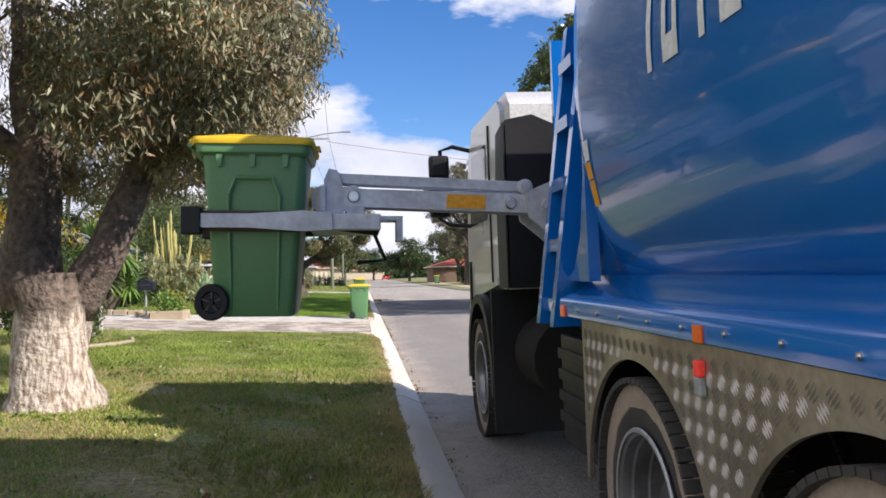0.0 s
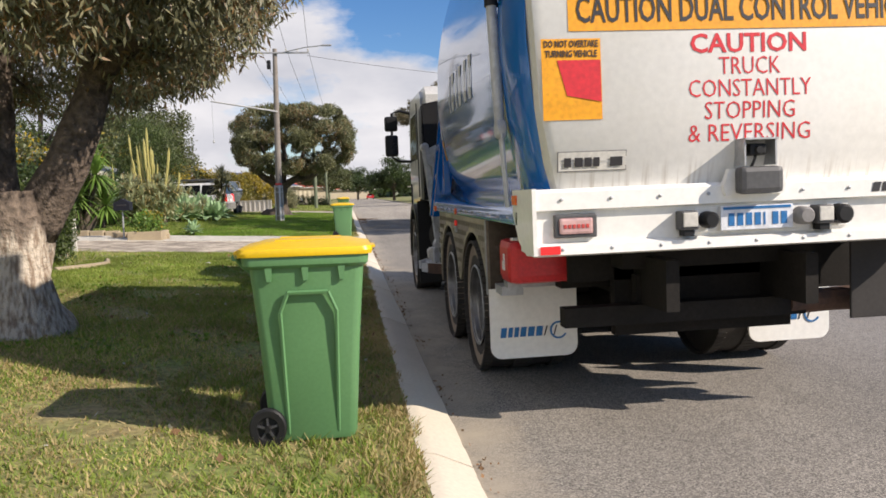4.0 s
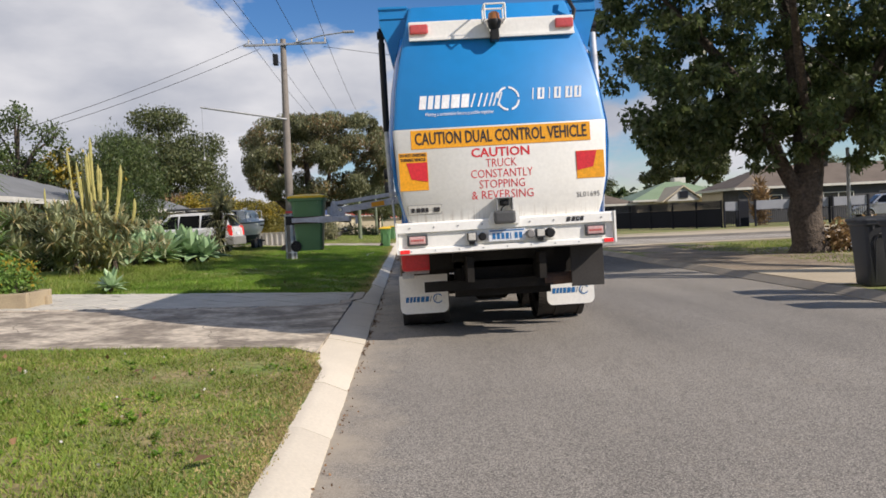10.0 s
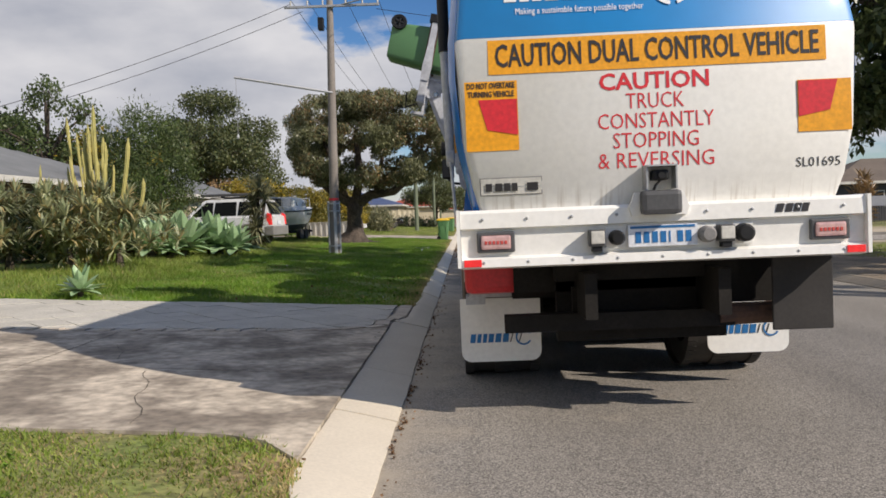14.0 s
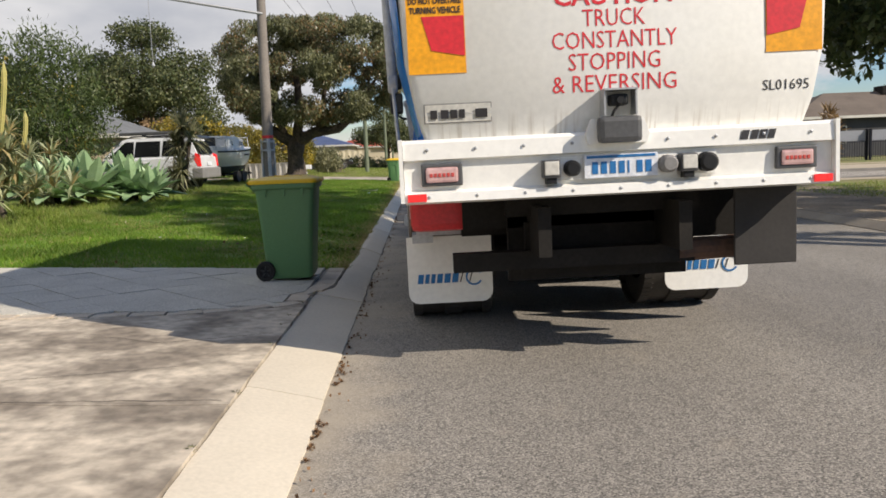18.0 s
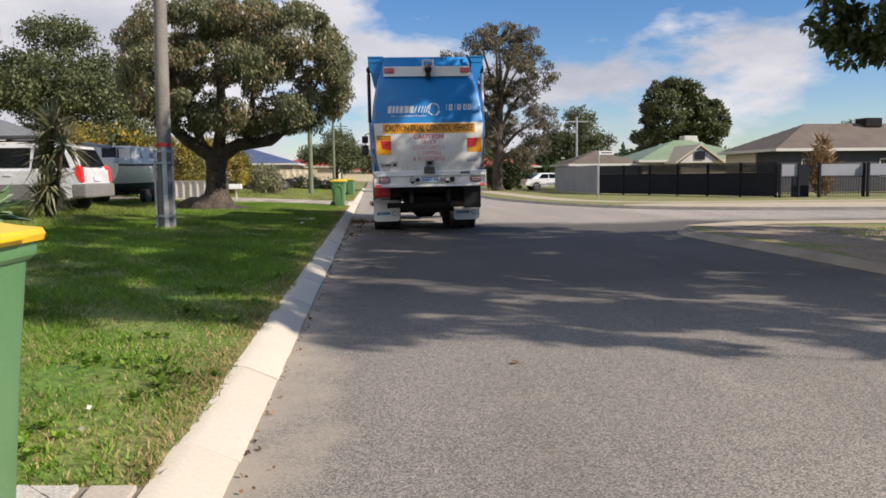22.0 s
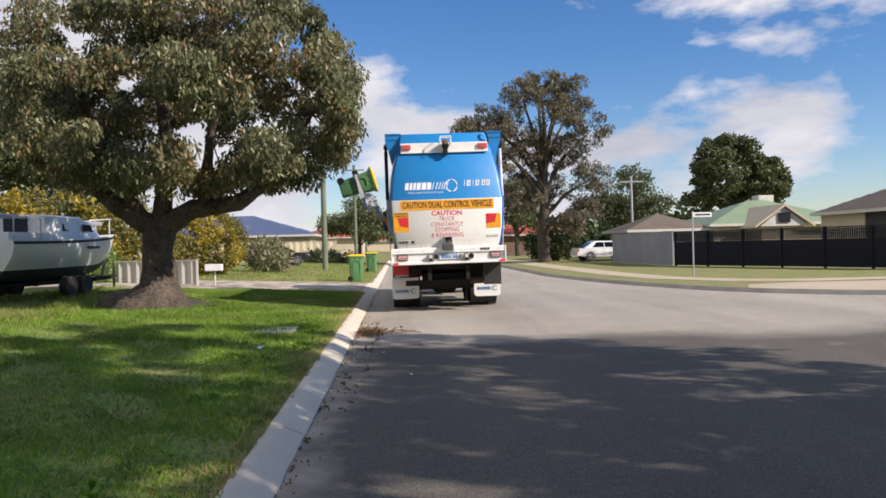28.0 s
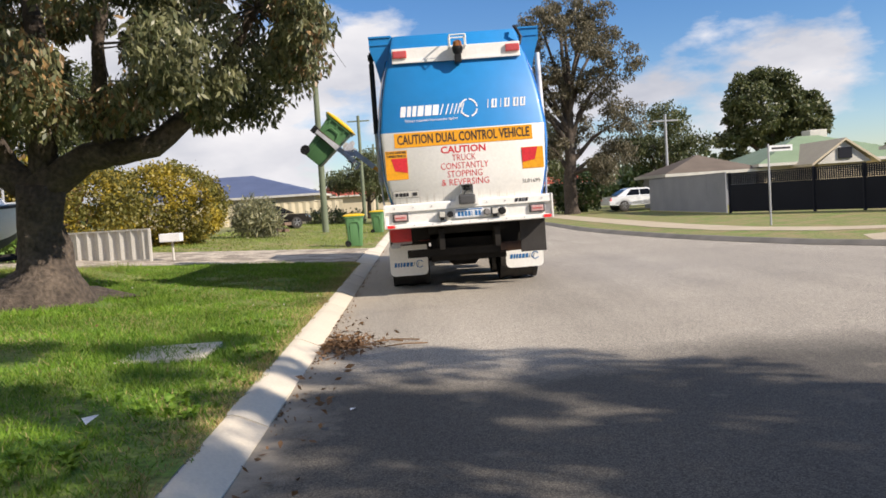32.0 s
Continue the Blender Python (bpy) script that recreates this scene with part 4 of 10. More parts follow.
def mark(name, x0, x1, z0, z1, material, parent, out=0.003, thick=0.002, slant=0.0):
    """A thin plate on the tailgate."""
    bm = bmesh.new()
    zs = span(z0, z1, max(1, int((z1 - z0) / 0.12)))
    rows = []
    for z in zs:
        y = lerp_table(REAR_Y, z) - out
        s = slant * (z - z0)
        rows.append([(x0 + s, y, z), (x1 + s, y, z), (x1 + s, y - thick, z), (x0 + s, y - thick, z)])
    ring_loft(bm, rows)
    return part(name, bm, material, parent)


def wheel(name, x, y, r, w, parent, out):
    """Tyre with tread blocks, dusty wall and a dished rim. out is -1 for the west side."""
    hub = part(name, wheel_tyre(r, w), RUBBER, parent, "dusty black truck tyre on a metal rim", True)
    hub.matrix_basis = pose(x, y, r)
    tagged(part("tread", wheel_tread(r, w), RUBBER, hub), kind="stuff")
    bm = bmesh.new()
    s = out * w / 2
    ring_loft(bm, [[(x * s, k * r * math.cos(a), k * r * math.sin(a)) for a in (2 * math.pi * i / 60 for i in range(60)) for k in [q + (0.022 * noise.noise((math.cos(a) * 5, math.sin(a) * 5, x)) if last else 0)]] for x, q, last in ((0.80, 0.992, 0), (0.97, 0.985, 0), (1.035, 0.93, 0), (1.055, 0.86, 0), (1.05, 0.775, 1), (0.98, 0.76, 1))], caps=False)
    part("dust_band", bm, DUSTY, hub, smooth=True)
    bm = bmesh.new()
    lathe(bm, [(s * 0.98, r * 0.60), (s * 1.06, r * 0.625), (s * 1.11, r * 0.615), (s * 1.10, r * 0.59)], (0, 0, 0), seg=48, caps=False)
    part("rim_lip", bm, GALV, hub, "bright worn rim edge", True)
    bm = bmesh.new()
    lathe(bm, [(s * 1.10, r * 0.59), (s * 1.03, r * 0.588), (s * 0.98, r * 0.562), (s * 0.72, r * 0.556), (s * 0.66, r * 0.54), (s * 0.24, r * 0.535), (s * 0.18, r * 0.518), (s * -0.28, r * 0.512), (s * -0.34, r * 0.50), (s * -0.5, r * 0.495)], (0, 0, 0), seg=40, caps=False)
    rim = part("rim", bm, RIM, hub, "dull metal truck rim", True)
    bm = bmesh.new()
    lathe(bm, [(s * -0.45, r * 0.515), (s * -0.62, r * 0.46), (s * -0.68, r * 0.36), (s * -0.62, r * 0.27), (s * 0.0, r * 0.25), (s * 0.3, r * 0.23), (s * 0.36, r * 0.12), (s * 0.36, 0.01)], (0, 0, 0), seg=36, caps=False)
    part("rim_disc", bm, RIM_D, hub, "dished wheel disc coloured dark as in deep shade", True)
    for k in range(8):
        a = 2 * math.pi * k / 8
        bm = bmesh.new()
        lathe(bm, [(0.0, 0.034), (s * 0.03, 0.036), (s * 0.035, 0.028)], (s * -0.66, r * 0.43 * math.cos(a), r * 0.43 * math.sin(a)), seg=10)
        part("vent_hole", bm, BLACK_P, hub)
    bm = bmesh.new()
    for k in range(10):
        a = 2 * math.pi * k / 10
        c = Vector((s * -0.66, r * 0.32 * math.cos(a), r * 0.37 * math.sin(a)))
        lathe(bm, [(0, 0.018), (s * 0.2, 0.018), (s * 0.24, 0.008)], c, seg=6)
    part("wheel_nuts", bm, CHROME, hub)
    return hub


def wheel_tyre(r, w):
    bm = bmesh.new()
    h = w / 2
    lathe(bm, [(-h * 0.9, r * 0.58), (-h, r * 0.66), (-h * 1.03, r * 0.85), (-h * 0.9, r * 0.965), (h * 0.9, r * 0.965), (h * 1.03, r * 0.85), (h, r * 0.66), (h * 0.9, r * 0.58)], (0, 0, 0), seg=44, caps=False)
    return bm


def wheel_tread(r, w):
    bm = bmesh.new()
    h = w / 2
    for k in range(62):
        a = 2 * math.pi * k / 62
        m = Matrix.Rotation(a, 4, "X")
        for sx in (-1, 1):
            box(bm, sx * h * 0.90 - 0.05, sx * h * 0.90 + 0.026, -0.0225, 0.0225, r * 0.955, r * 0.998, 0, m)
    return bm


WHEELS = []


def skirt_low(y):
    """Lower edge of the skirt: two arches with a rounded web between them."""
    low = 0.50 if y > 4.2 else 0.70 if y < 1.6 else 0.66 + min(0.12, 0.9 * max(0.0, abs(y - 2.87) - 0.03))
    for cy, r in ((3.60, 0.675), (2.12, 0.685)):
        d = abs(y - cy)
        if d < r:
            low = max(low, 0.49 + 0.64 * math.sqrt(1 - (d / r) ** 2))
    return low


def make_truck():
    truck = thing("refuse_truck", "blue and white side-loading refuse truck with warning signs on its rear", "truck")
    # barrel-sided body
    bm = bmesh.new()
    prof = smooth_table(BODY_W, 44)
    outline = [(-w, z) for z, w in prof] + [(w, z) for z, w in reversed(prof)]
    rings = []
    for y, k in ((0.70, 1.0), (0.72, 1.0), (2.5, 1.0), (4.33, 1.0), (4.36, 1.0), (4.42, 0.995), (4.46, 0.98)):
        rings.append([(x * k, y, z) for x, z in outline])
    ring_loft(bm, rings)
    body = part("body", bm, BLUE_D, truck, "glossy dark blue barrel-sided body", True)
    # swept lower front corner where the body meets the ledge
    for sx in (-1, 1):
        bm = bmesh.new()
        prism(bm, [(4.44, 1.43)] + [(4.46 + 0.45 * t * t, 2.35 - 0.92 * (1 - (1 - t) ** 2)) for t in (0, 0.25, 0.5, 0.75, 1.0)], "x", sx * 1.13, sx * 1.19)
        part("front_web", bm, BLUE_D, truck)
        # sloping ledge over the wheels with a bolted lip
        bm = bmesh.new()
        prism(bm, [(sx * 0.95, 1.46), (sx * 1.05, 1.455), (sx * 1.20, 1.37), (sx * 1.275, 1.345), (sx * 1.285, 1.33), (sx * 1.285, 1.255), (sx * 1.27, 1.255), (sx * 1.265, 1.32), (sx * 0.95, 1.40)], "y", 0.32, 4.68)
        ledge = part("ledge", bm, BLUE_D, truck, "glossy blue ledge above the wheels", True)
        for k in range(14):
            bm = bmesh.new()
            lathe(bm, [(0, 0.011), (sx * 0.008, 0.010), (sx * 0.011, 0.004)], (sx * 1.285, 0.6 + 0.31 * k, 1.295), seg=8)
            part("bolt", bm, CHROME, ledge)
        # tread-plate skirt with two wheel arches
        ys = [1.44 + 0.033 * i for i in range(88)]
        bm = bmesh.new()
        cols = []
        for y in ys:
            z0 = skirt_low(y)
            cols.append([bm.verts.new((sx * x, y, z)) for x, z in ((1.275, z0), (1.275, 1.25), (1.255, 1.25), (1.255, z0))])
        for a, b in zip(cols, cols[1:]):
            for i in range(4):
                bm.faces.new((a[i], a[(i + 1) % 4], b[(i + 1) % 4], b[i]))
        bm.faces.new(cols[0])
        bm.faces.new(cols[-1])
        skirt = part("skirt", bm, PLATE, truck, "dull aluminium tread-plate skirt")
        ribs = []
        row = 0
        z = 0.50
        while z < 1.225:
            y = 1.50 + (0.043 if row % 2 else 0)
            while y < 4.28:
                if z > skirt_low(y) + 0.035 and z > skirt_low(y - 0.03) + 0.03 and z > skirt_low(y + 0.03) + 0.03:
                    a = radians(48 if row % 2 else -48)
                    u, v = Vector((0, math.cos(a), math.sin(a))), Vector((0, -math.sin(a), math.cos(a)))
                    for q in (-0.02, -0.0067, 0.0067, 0.02):
                        c = Vector((sx * 1.2755, y, z)) + v * q
                        L = 0.028 if abs(q) < 0.01 else 0.020
                        top = c + Vector((sx * 0.0055, 0, 0))
                        e = [c - u * L, c - v * 0.0058, c + u * L, c + v * 0.0058]
                        ribs += [[e[i], e[(i + 1) % 4], top] for i in range(4)]
                y += 0.086
            z += 0.043
            row += 1
        V = np.array([[tuple(p) for p in f] for f in ribs])
        if sx > 0:
            V = V[:, ::-1]
        tagged(part("tread_ribs", quads_mesh("tread_ribs", V, 3, RIBS), RIBS, skirt), kind="stuff")
        bm = bmesh.new()
        prism(bm, [(1.43, 1.25), (1.43, 0.70), (1.475, 0.70), (1.475, 1.25)], "x", sx * 1.277, sx * 1.283)
        part("edge_strip", bm, GALV, skirt)
        bm = bmesh.new()
        box(bm, min(sx * 0.75, sx * 1.26), max(sx * 0.75, sx * 1.26), 1.415, 1.43, 0.72, 1.24)
        end = part("end_panel", bm, PLATE_D, skirt, "dirty dark tread plate")
        ribs = []
        for row in range(9):
            for col in range(5):
                a = radians(45 if (row + col) % 2 else -45)
                c0 = Vector((sx * (0.82 + 0.095 * col), 1.4145, 0.77 + 0.053 * row))
                u, v = Vector((math.cos(a), 0, math.sin(a))), Vector((-math.sin(a), 0, math.cos(a)))
                for q in (-0.018, -0.006, 0.006, 0.018):
                    c = c0 + v * q
                    e = [c - u * 0.024, c - v * 0.005, c + u * 0.024, c + v * 0.005]
                    ribs += [[e[i], e[(i + 1) % 4], c + Vector((0, -0.004, 0))] for i in range(4)]
        tagged(part("tread_ribs", quads_mesh("tread_ribs", np.array([[tuple(p) for p in f] for f in ribs]), 3, PLATE_D), PLATE_D, end), kind="stuff")
        # inner wheel box
        bm = bmesh.new()
        box(bm, sx * 0.62, sx * 0.66, 1.45, 4.7, 0.5, 1.3)
        box(bm, sx * 0.62, sx * 1.25, 1.45, 4.7, 1.26, 1.28)
        part("wheel_box", bm, CHASSIS, truck)
        # marker lamps on the ledge, and reflectors with a faint added glow
        bm = bmesh.new()
        box(bm, min(sx * 1.285, sx * 1.295), max(sx * 1.285, sx * 1.295), 2.92, 2.985, 1.255, 1.31, 0.003)
        part("side_reflector", bm, REFLECT_O, truck)
        bm = bmesh.new()
        box(bm, min(sx * 1.277, sx * 1.302), max(sx * 1.277, sx * 1.302), 2.935, 2.975, 1.15, 1.20, 0.006)
        part("side_lamp", bm, LAMP_LIT, truck, "small lit red marker lamp")
        bm = bmesh.new()
        box(bm, min(sx * 1.277, sx * 1.302), max(sx * 1.277, sx * 1.302), 2.93, 2.975, 1.09, 1.148, 0.006)
        part("lamp_bracket", bm, GALV, truck)
        bm = bmesh.new()
        box(bm, sx * 1.285, sx * 1.297, 4.56, 4.64, 1.25, 1.31, 0.004)
        part("front_reflector", bm, REFLECT_O, truck)
        # small hazard stickers by the front edge of the body
        for z0, z1, mm in ((2.02, 2.12, PLATEW), (1.93, 2.01, YELLOW_S), (1.80, 1.92, YELLOW_S)):
            bm = bmesh.new()
            w0, w1 = lerp_table(BODY_W, z0), lerp_table(BODY_W, z1)
            vs = [bm.verts.new(p) for p in ((sx * (w0 + 0.004), 4.28, z0), (sx * (w0 + 0.004), 4.36, z0), (sx * (w1 + 0.004), 4.36, z1), (sx * (w1 + 0.004), 4.28, z1))]
            bm.faces.new(vs)
            part("sticker", bm, mm, body)
    # number in slanted bars on the body side
    y = 3.42
    for k, gap in enumerate((0.15, 0.30, 0.15, 0.30, 0.26, 0.25)):
        for z0, z1, dy in ((2.22, 2.56, 0.0),):
            wdt = 0.04 if k in (0, 2) else 0.13
            bm = bmesh.new()
            rows = []
            for z in span(z0, z1, 4):
                w = lerp_table(BODY_W, z) + 0.004
                s = (z - z0) * 0.18
                rows.append([(-w, y - s, z), (-w, y - wdt - s, z), (-w - 0.002, y - wdt - s, z), (-w - 0.002, y - s, z)])
            if wdt < 0.1:
                ring_loft(bm, rows)
            else:
                for za, zb in ((0, 1), (3, 4)):
                    ring_loft(bm, rows[za:zb + 1])
                for c0, c1 in ((0.0, 0.035), (wdt - 0.035, wdt)):
                    ring_loft(bm, [[(r[0][0] - 0.001, r[0][1] - c0, r[0][2]), (r[0][0] - 0.001, r[0][1] - c1, r[0][2]), (r[0][0] - 0.0025, r[0][1] - c1, r[0][2]), (r[0][0] - 0.0025, r[0][1] - c0, r[0][2])] for r in rows])
            part("side_number_bar", bm, WHITE_S, body)
        y -= gap
    # tailgate, blue above and white below
    def gate(z0, z1, material, label):
        bm = bmesh.new()
        rings = []
        for z in [z0] + [q for q, _ in REAR_Y if z0 < q < z1] + [z1]:
            w, yr = lerp_table(REAR_W, z), lerp_table(REAR_Y, z)
            rings.append([(-w * 0.99, 0.70, z), (-w, yr + 0.10, z), (-w + 0.015, yr + 0.025, z), (-w + 0.06, yr, z), (w - 0.06, yr, z), (w - 0.015, yr + 0.025, z), (w, yr + 0.10, z), (w * 0.99, 0.70, z)])
        ring_loft(bm, rings)
        return part("tailgate_panel", bm, material, truck, label, True)
    gate(2.54, 4.09, BLUE_L, "bright blue curved upper tailgate")
    lowgate = gate(1.40, 2.538, WHITE_G, "white lower tailgate with dirt streaks")
    for sx in (-1, 1):
        bm = bmesh.new()   # hinge wings at the top corners
        prism(bm, [(sx * 0.97, 4.10), (sx * 1.34, 4.10), (sx * 1.34, 3.92), (sx * 1.27, 3.72), (sx * 1.20, 3.40), (sx * 1.10, 3.52)], "y", 0.62, 0.86)
        wing = part("hinge_wing", bm, BLUE_L, truck)
        bm = bmesh.new()
        box(bm, min(sx * 0.99, sx * 1.345), max(sx * 0.99, sx * 1.345), 0.60, 0.88, 4.085, 4.115, 0.004)
        box(bm, min(sx * 1.0, sx * 1.34), max(sx * 1.0, sx * 1.34), 0.605, 0.63, 3.97, 3.99)
        part("wing_cap", bm, BLUE_L, wing)
        bm = bmesh.new()   # dark side strip of the tailgate
        rings = []
        for z in (1.42, 1.9, 2.3, 2.55, 3.0, 3.4, 3.7):
            w, yr = lerp_table(REAR_W, z), lerp_table(REAR_Y, z)
            rings.append([(sx * w, yr + 0.095, z), (sx * (w + 0.045), yr + 0.16, z), (sx * (w + 0.045), 0.69, z), (sx * w * 0.98, 0.69, z)])
        ring_loft(bm, rings)
        part("side_rail", bm, BLUE_D, truck, smooth=True)
        # lifting ram beside the tailgate
        bm = bmesh.new()
        tube(bm, [(sx * 1.33, 0.78, 3.72), (sx * 1.33, 0.66, 2.6)], 0.042, 12)
        ram = part("tailgate_ram", bm, BLACK_P if sx < 0 else ARM_W, truck, smooth=True)
        bm = bmesh.new()
        tube(bm, [(sx * 1.33, 0.66, 2.6), (sx * 1.315, 0.59, 1.86)], 0.033, 12)
        lathe(bm, [(-0.03, 0.05), (-0.022, 0.058), (0.022, 0.058), (0.03, 0.05)], (sx * 1.315, 0.585, 1.84), seg=16)
        for yy in (0.545, 0.60):
            tube(bm, [(sx * 1.315, yy, 1.82), (sx * 1.29, yy - 0.02, 1.36)], 0.011, 8)
        part("ram_rod", bm, ARM_W, ram, smooth=True)
        bm = bmesh.new()
        lathe(bm, [(-0.05, 0.05), (0.05, 0.05)], (sx * 1.33, 0.80, 3.82), seg=14)
        box(bm, sx * 1.33 - 0.03, sx * 1.33 + 0.03, 0.77, 0.83, 3.7, 3.9)
        part("ram_clevis", bm, BLACK_P, ram)
        bm = bmesh.new()
        for y0, z0, z1, mm in ((0.82, 1.72, 1.86, YELLOW_S), (0.80, 1.87, 2.03, PLATEW)):
            bm = bmesh.new()
            w0, w1 = lerp_table(BODY_W, z0) + 0.008, lerp_table(BODY_W, z1) + 0.008
            bm.faces.new([bm.verts.new(p) for p in ((sx * w0, y0, z0), (sx * w0, y0 + 0.10, z0), (sx * w1, y0 + 0.10, z1), (sx * w1, y0, z1))])
            part("warning_label", bm, mm, body)
    # white lamp bar with two lamps and a caged beacon
    bm = bmesh.new()
    zb = 3.73
    yb = lerp_table(REAR_Y, zb)
    box(bm, -0.99, 0.99, yb - 0.10, yb + 0.10, 3.615, 3.84, 0.012)
    bar = part("lamp_bar", bm, WHITE_T, truck, "white lamp bar across the top")
    bm = bmesh.new()
    box(bm, -0.99, 0.99, yb - 0.125, yb - 0.102, 3.61, 3.645, 0.004)
    part("bar_lip", bm, WHITE_T, bar)
    for sx in (-1, 1):
        bm = bmesh.new()
        box(bm, sx * 0.87 - 0.11, sx * 0.87 + 0.11, yb - 0.145, yb - 0.10, 3.685, 3.80, 0.02)
        part("stop_lamp", bm, CELL, bar, "red stop lamp on the lamp bar")
    bm = bmesh.new()
    lathe(bm, [(3.66, 0.03), (3.70, 0.07), (3.76, 0.085), (3.79, 0.08)], (0.02, yb - 0.22, 0), "z", 18)
    beacon = part("beacon", bm, BLACK_P, bar, smooth=True)
    bm = bmesh.new()
    lathe(bm, [(3.79, 0.075), (3.86, 0.068), (3.885, 0.04)], (0.02, yb - 0.22, 0), "z", 16)
    part("beacon_dome", bm, AMBER, beacon, "amber beacon dome", True)
    bm = bmesh.new()
    for a in (-0.10, 0.14):
        for b in (yb - 0.33, yb - 0.10):
            tube(bm, [(a, b, 3.78), (a, b, 3.95)], 0.011, 6)
    for b in (yb - 0.33, yb - 0.10):
        tube(bm, [(-0.10, b, 3.95), (0.14, b, 3.95)], 0.011, 6)
    for a in (-0.10, 0.14):
        tube(bm, [(a, yb - 0.33, 3.95), (a, yb - 0.10, 3.95)], 0.011, 6)
        tube(bm, [(a, yb - 0.33, 3.79), (a, yb - 0.10, 3.79)], 0.011, 6)
    part("beacon_cage", bm, WHITE_T, beacon)
    bm = bmesh.new()
    box(bm, -0.03, 0.07, yb - 0.26, yb - 0.1, 3.55, 3.68, 0.015)
    part("camera_housing", bm, BLACK_P, bar)
    bm = bmesh.new()
    tube(bm, [(0.95, 0.5, 4.11), (0.97, 0.42, 4.05), (1.03, 0.40, 3.92), (1.0, 0.38, 3.8)], 0.025, 8)
    part("hose", bm, BLACK_P, truck, smooth=True)
    # company lettering as plain slanted blocks and a broken ring
    x = -0.93
    for wdt in (0.10, 0.08, 0.08, 0.11, 0.12, 0.11):
        mark("logo_block", x, x + wdt - 0.022, 2.765, 2.925, WHITE_S, truck, slant=0.15)
        x += wdt
    for wdt in (0.15, 0.11, 0.10):
        for q in (0.0, wdt * 0.55):
            mark("logo_block", x + q, x + q + 0.018, 2.765, 2.925, WHITE_S, truck, slant=0.35)
        x += wdt
    for a0, a1 in ((100, 175), (195, 265), (285, 350), (5, 85)):
        bm = bmesh.new()
        o = [(c * 0.9, s) for c, s in arc(0, 0, 0.15, a0, a1, 8)] + [(c * 0.9, s) for c, s in arc(0, 0, 0.125, a1, a0, 8)]
        m = rear_at(0.12, 2.845, 0.006)
        vs = [bm.verts.new(m @ Vector((u, v, 0))) for u, v in o]
        bm.faces.new(vs)
        part("logo_ring", bm, WHITE_S, truck)
    lettering("lettering", "Making a sustainable future possible together", 0.06, WHITE_S, truck, rear_at(-0.46, 2.70, 0.006), 0.80)
    x = 0.40
    for wdt, gap in ((0.03, 0.06), (0.08, 0.135), (0.03, 0.06), (0.08, 0.135), (0.08, 0.105), (0.08, 0.1)):
        mark("number_bar", x, x + wdt * 0.4, 2.82, 2.955, WHITE_S, truck, slant=0.12)
        if wdt > 0.05:
            mark("number_bar", x + wdt * 0.68, x + wdt, 2.82, 2.955, WHITE_S, truck, slant=0.12)
            mark("number_bar", x + wdt * 0.3, x + wdt * 0.75, 2.935, 2.955, WHITE_S, truck, out=0.0036)
            mark("number_bar", x + wdt * 0.3, x + wdt * 0.75, 2.82, 2.84, WHITE_S, truck, out=0.0036)
        x += gap
    # banner and warning words
    banner = mark("banner", -1.045, 1.045, 2.305, 2.52, YELLOW_S, lowgate)
    lettering("lettering", "CAUTION DUAL CONTROL VEHICLE", 0.2, BLACK_S, lowgate, rear_at(0, 2.412, 0.0062), 2.0, 0.003)
    for word, z, h, wdt in (("CAUTION", 2.222, 0.145, 0.68), ("TRUCK", 2.098, 0.14, 0.36), ("CONSTANTLY", 1.975, 0.14, 0.72), ("STOPPING", 1.853, 0.14, 0.53), ("& REVERSING", 1.73, 0.14, 0.72)):
        lettering("lettering", word, h, RED_S, lowgate, rear_at(-0.015, z, 0.0025), wdt, 0.003 if word == "CAUTION" else -0.001)
    for sx, x0, x1, z0, z1 in ((-1, -1.20, -0.87, 1.83, 2.265), (1, 0.862, 1.19, 1.865, 2.185)):
        st = mark("hazard_sticker", x0, x1, z0, z1, YELLOW_S, lowgate)
        bm = bmesh.new()
        zt = z1 - (0.115 if sx < 0 else 0.0)
        if sx < 0:
            pts = [(x1 - 0.004, zt), (x1 - 0.245, zt), (x1 - 0.195, zt - 0.19), (x1 - 0.004, zt - 0.225)]
        else:
            pts = [(x0 + 0.004, zt - 0.004), (x0 + 0.245, zt - 0.004), (x0 + 0.195, zt - 0.19), (x0 + 0.004, zt - 0.225)]
        bm.faces.new([bm.verts.new((u, lerp_table(REAR_Y, v) - 0.008, v)) for u, v in pts])
        part("hazard_red", bm, RED_S, st)
    lettering("lettering", "DO NOT OVERTAKE", 0.05, BLACK_S, lowgate, rear_at(-1.035, 2.236, 0.008), 0.30, 0.001)
    lettering("lettering", "TURNING VEHICLE", 0.05, BLACK_S, lowgate, rear_at(-1.035, 2.183, 0.008), 0.29, 0.001)
    lettering("lettering", "SL01695", 0.085, BLACK_S, lowgate, rear_at(0.985, 1.675, 0.0025), 0.27, -0.0005)
    mark("sticker_border", -1.126, -0.734, 1.549, 1.661, TRIM, lowgate, out=0.0015)
    mark("maker_sticker", -1.12, -0.74, 1.555, 1.655, PALEPAINT, lowgate)
    for x0, x1 in ((-1.09, -1.05), (-1.03, -0.985), (-0.975, -0.935), (-0.925, -0.89), (-0.83, -0.76)):
        mark("maker_block", x0, x1, 1.575, 1.625, BLACK_S, lowgate, out=0.007)
    # white rear bumper beam: sloping top shelf, recessed face, lower lip
    bm = bmesh.new()
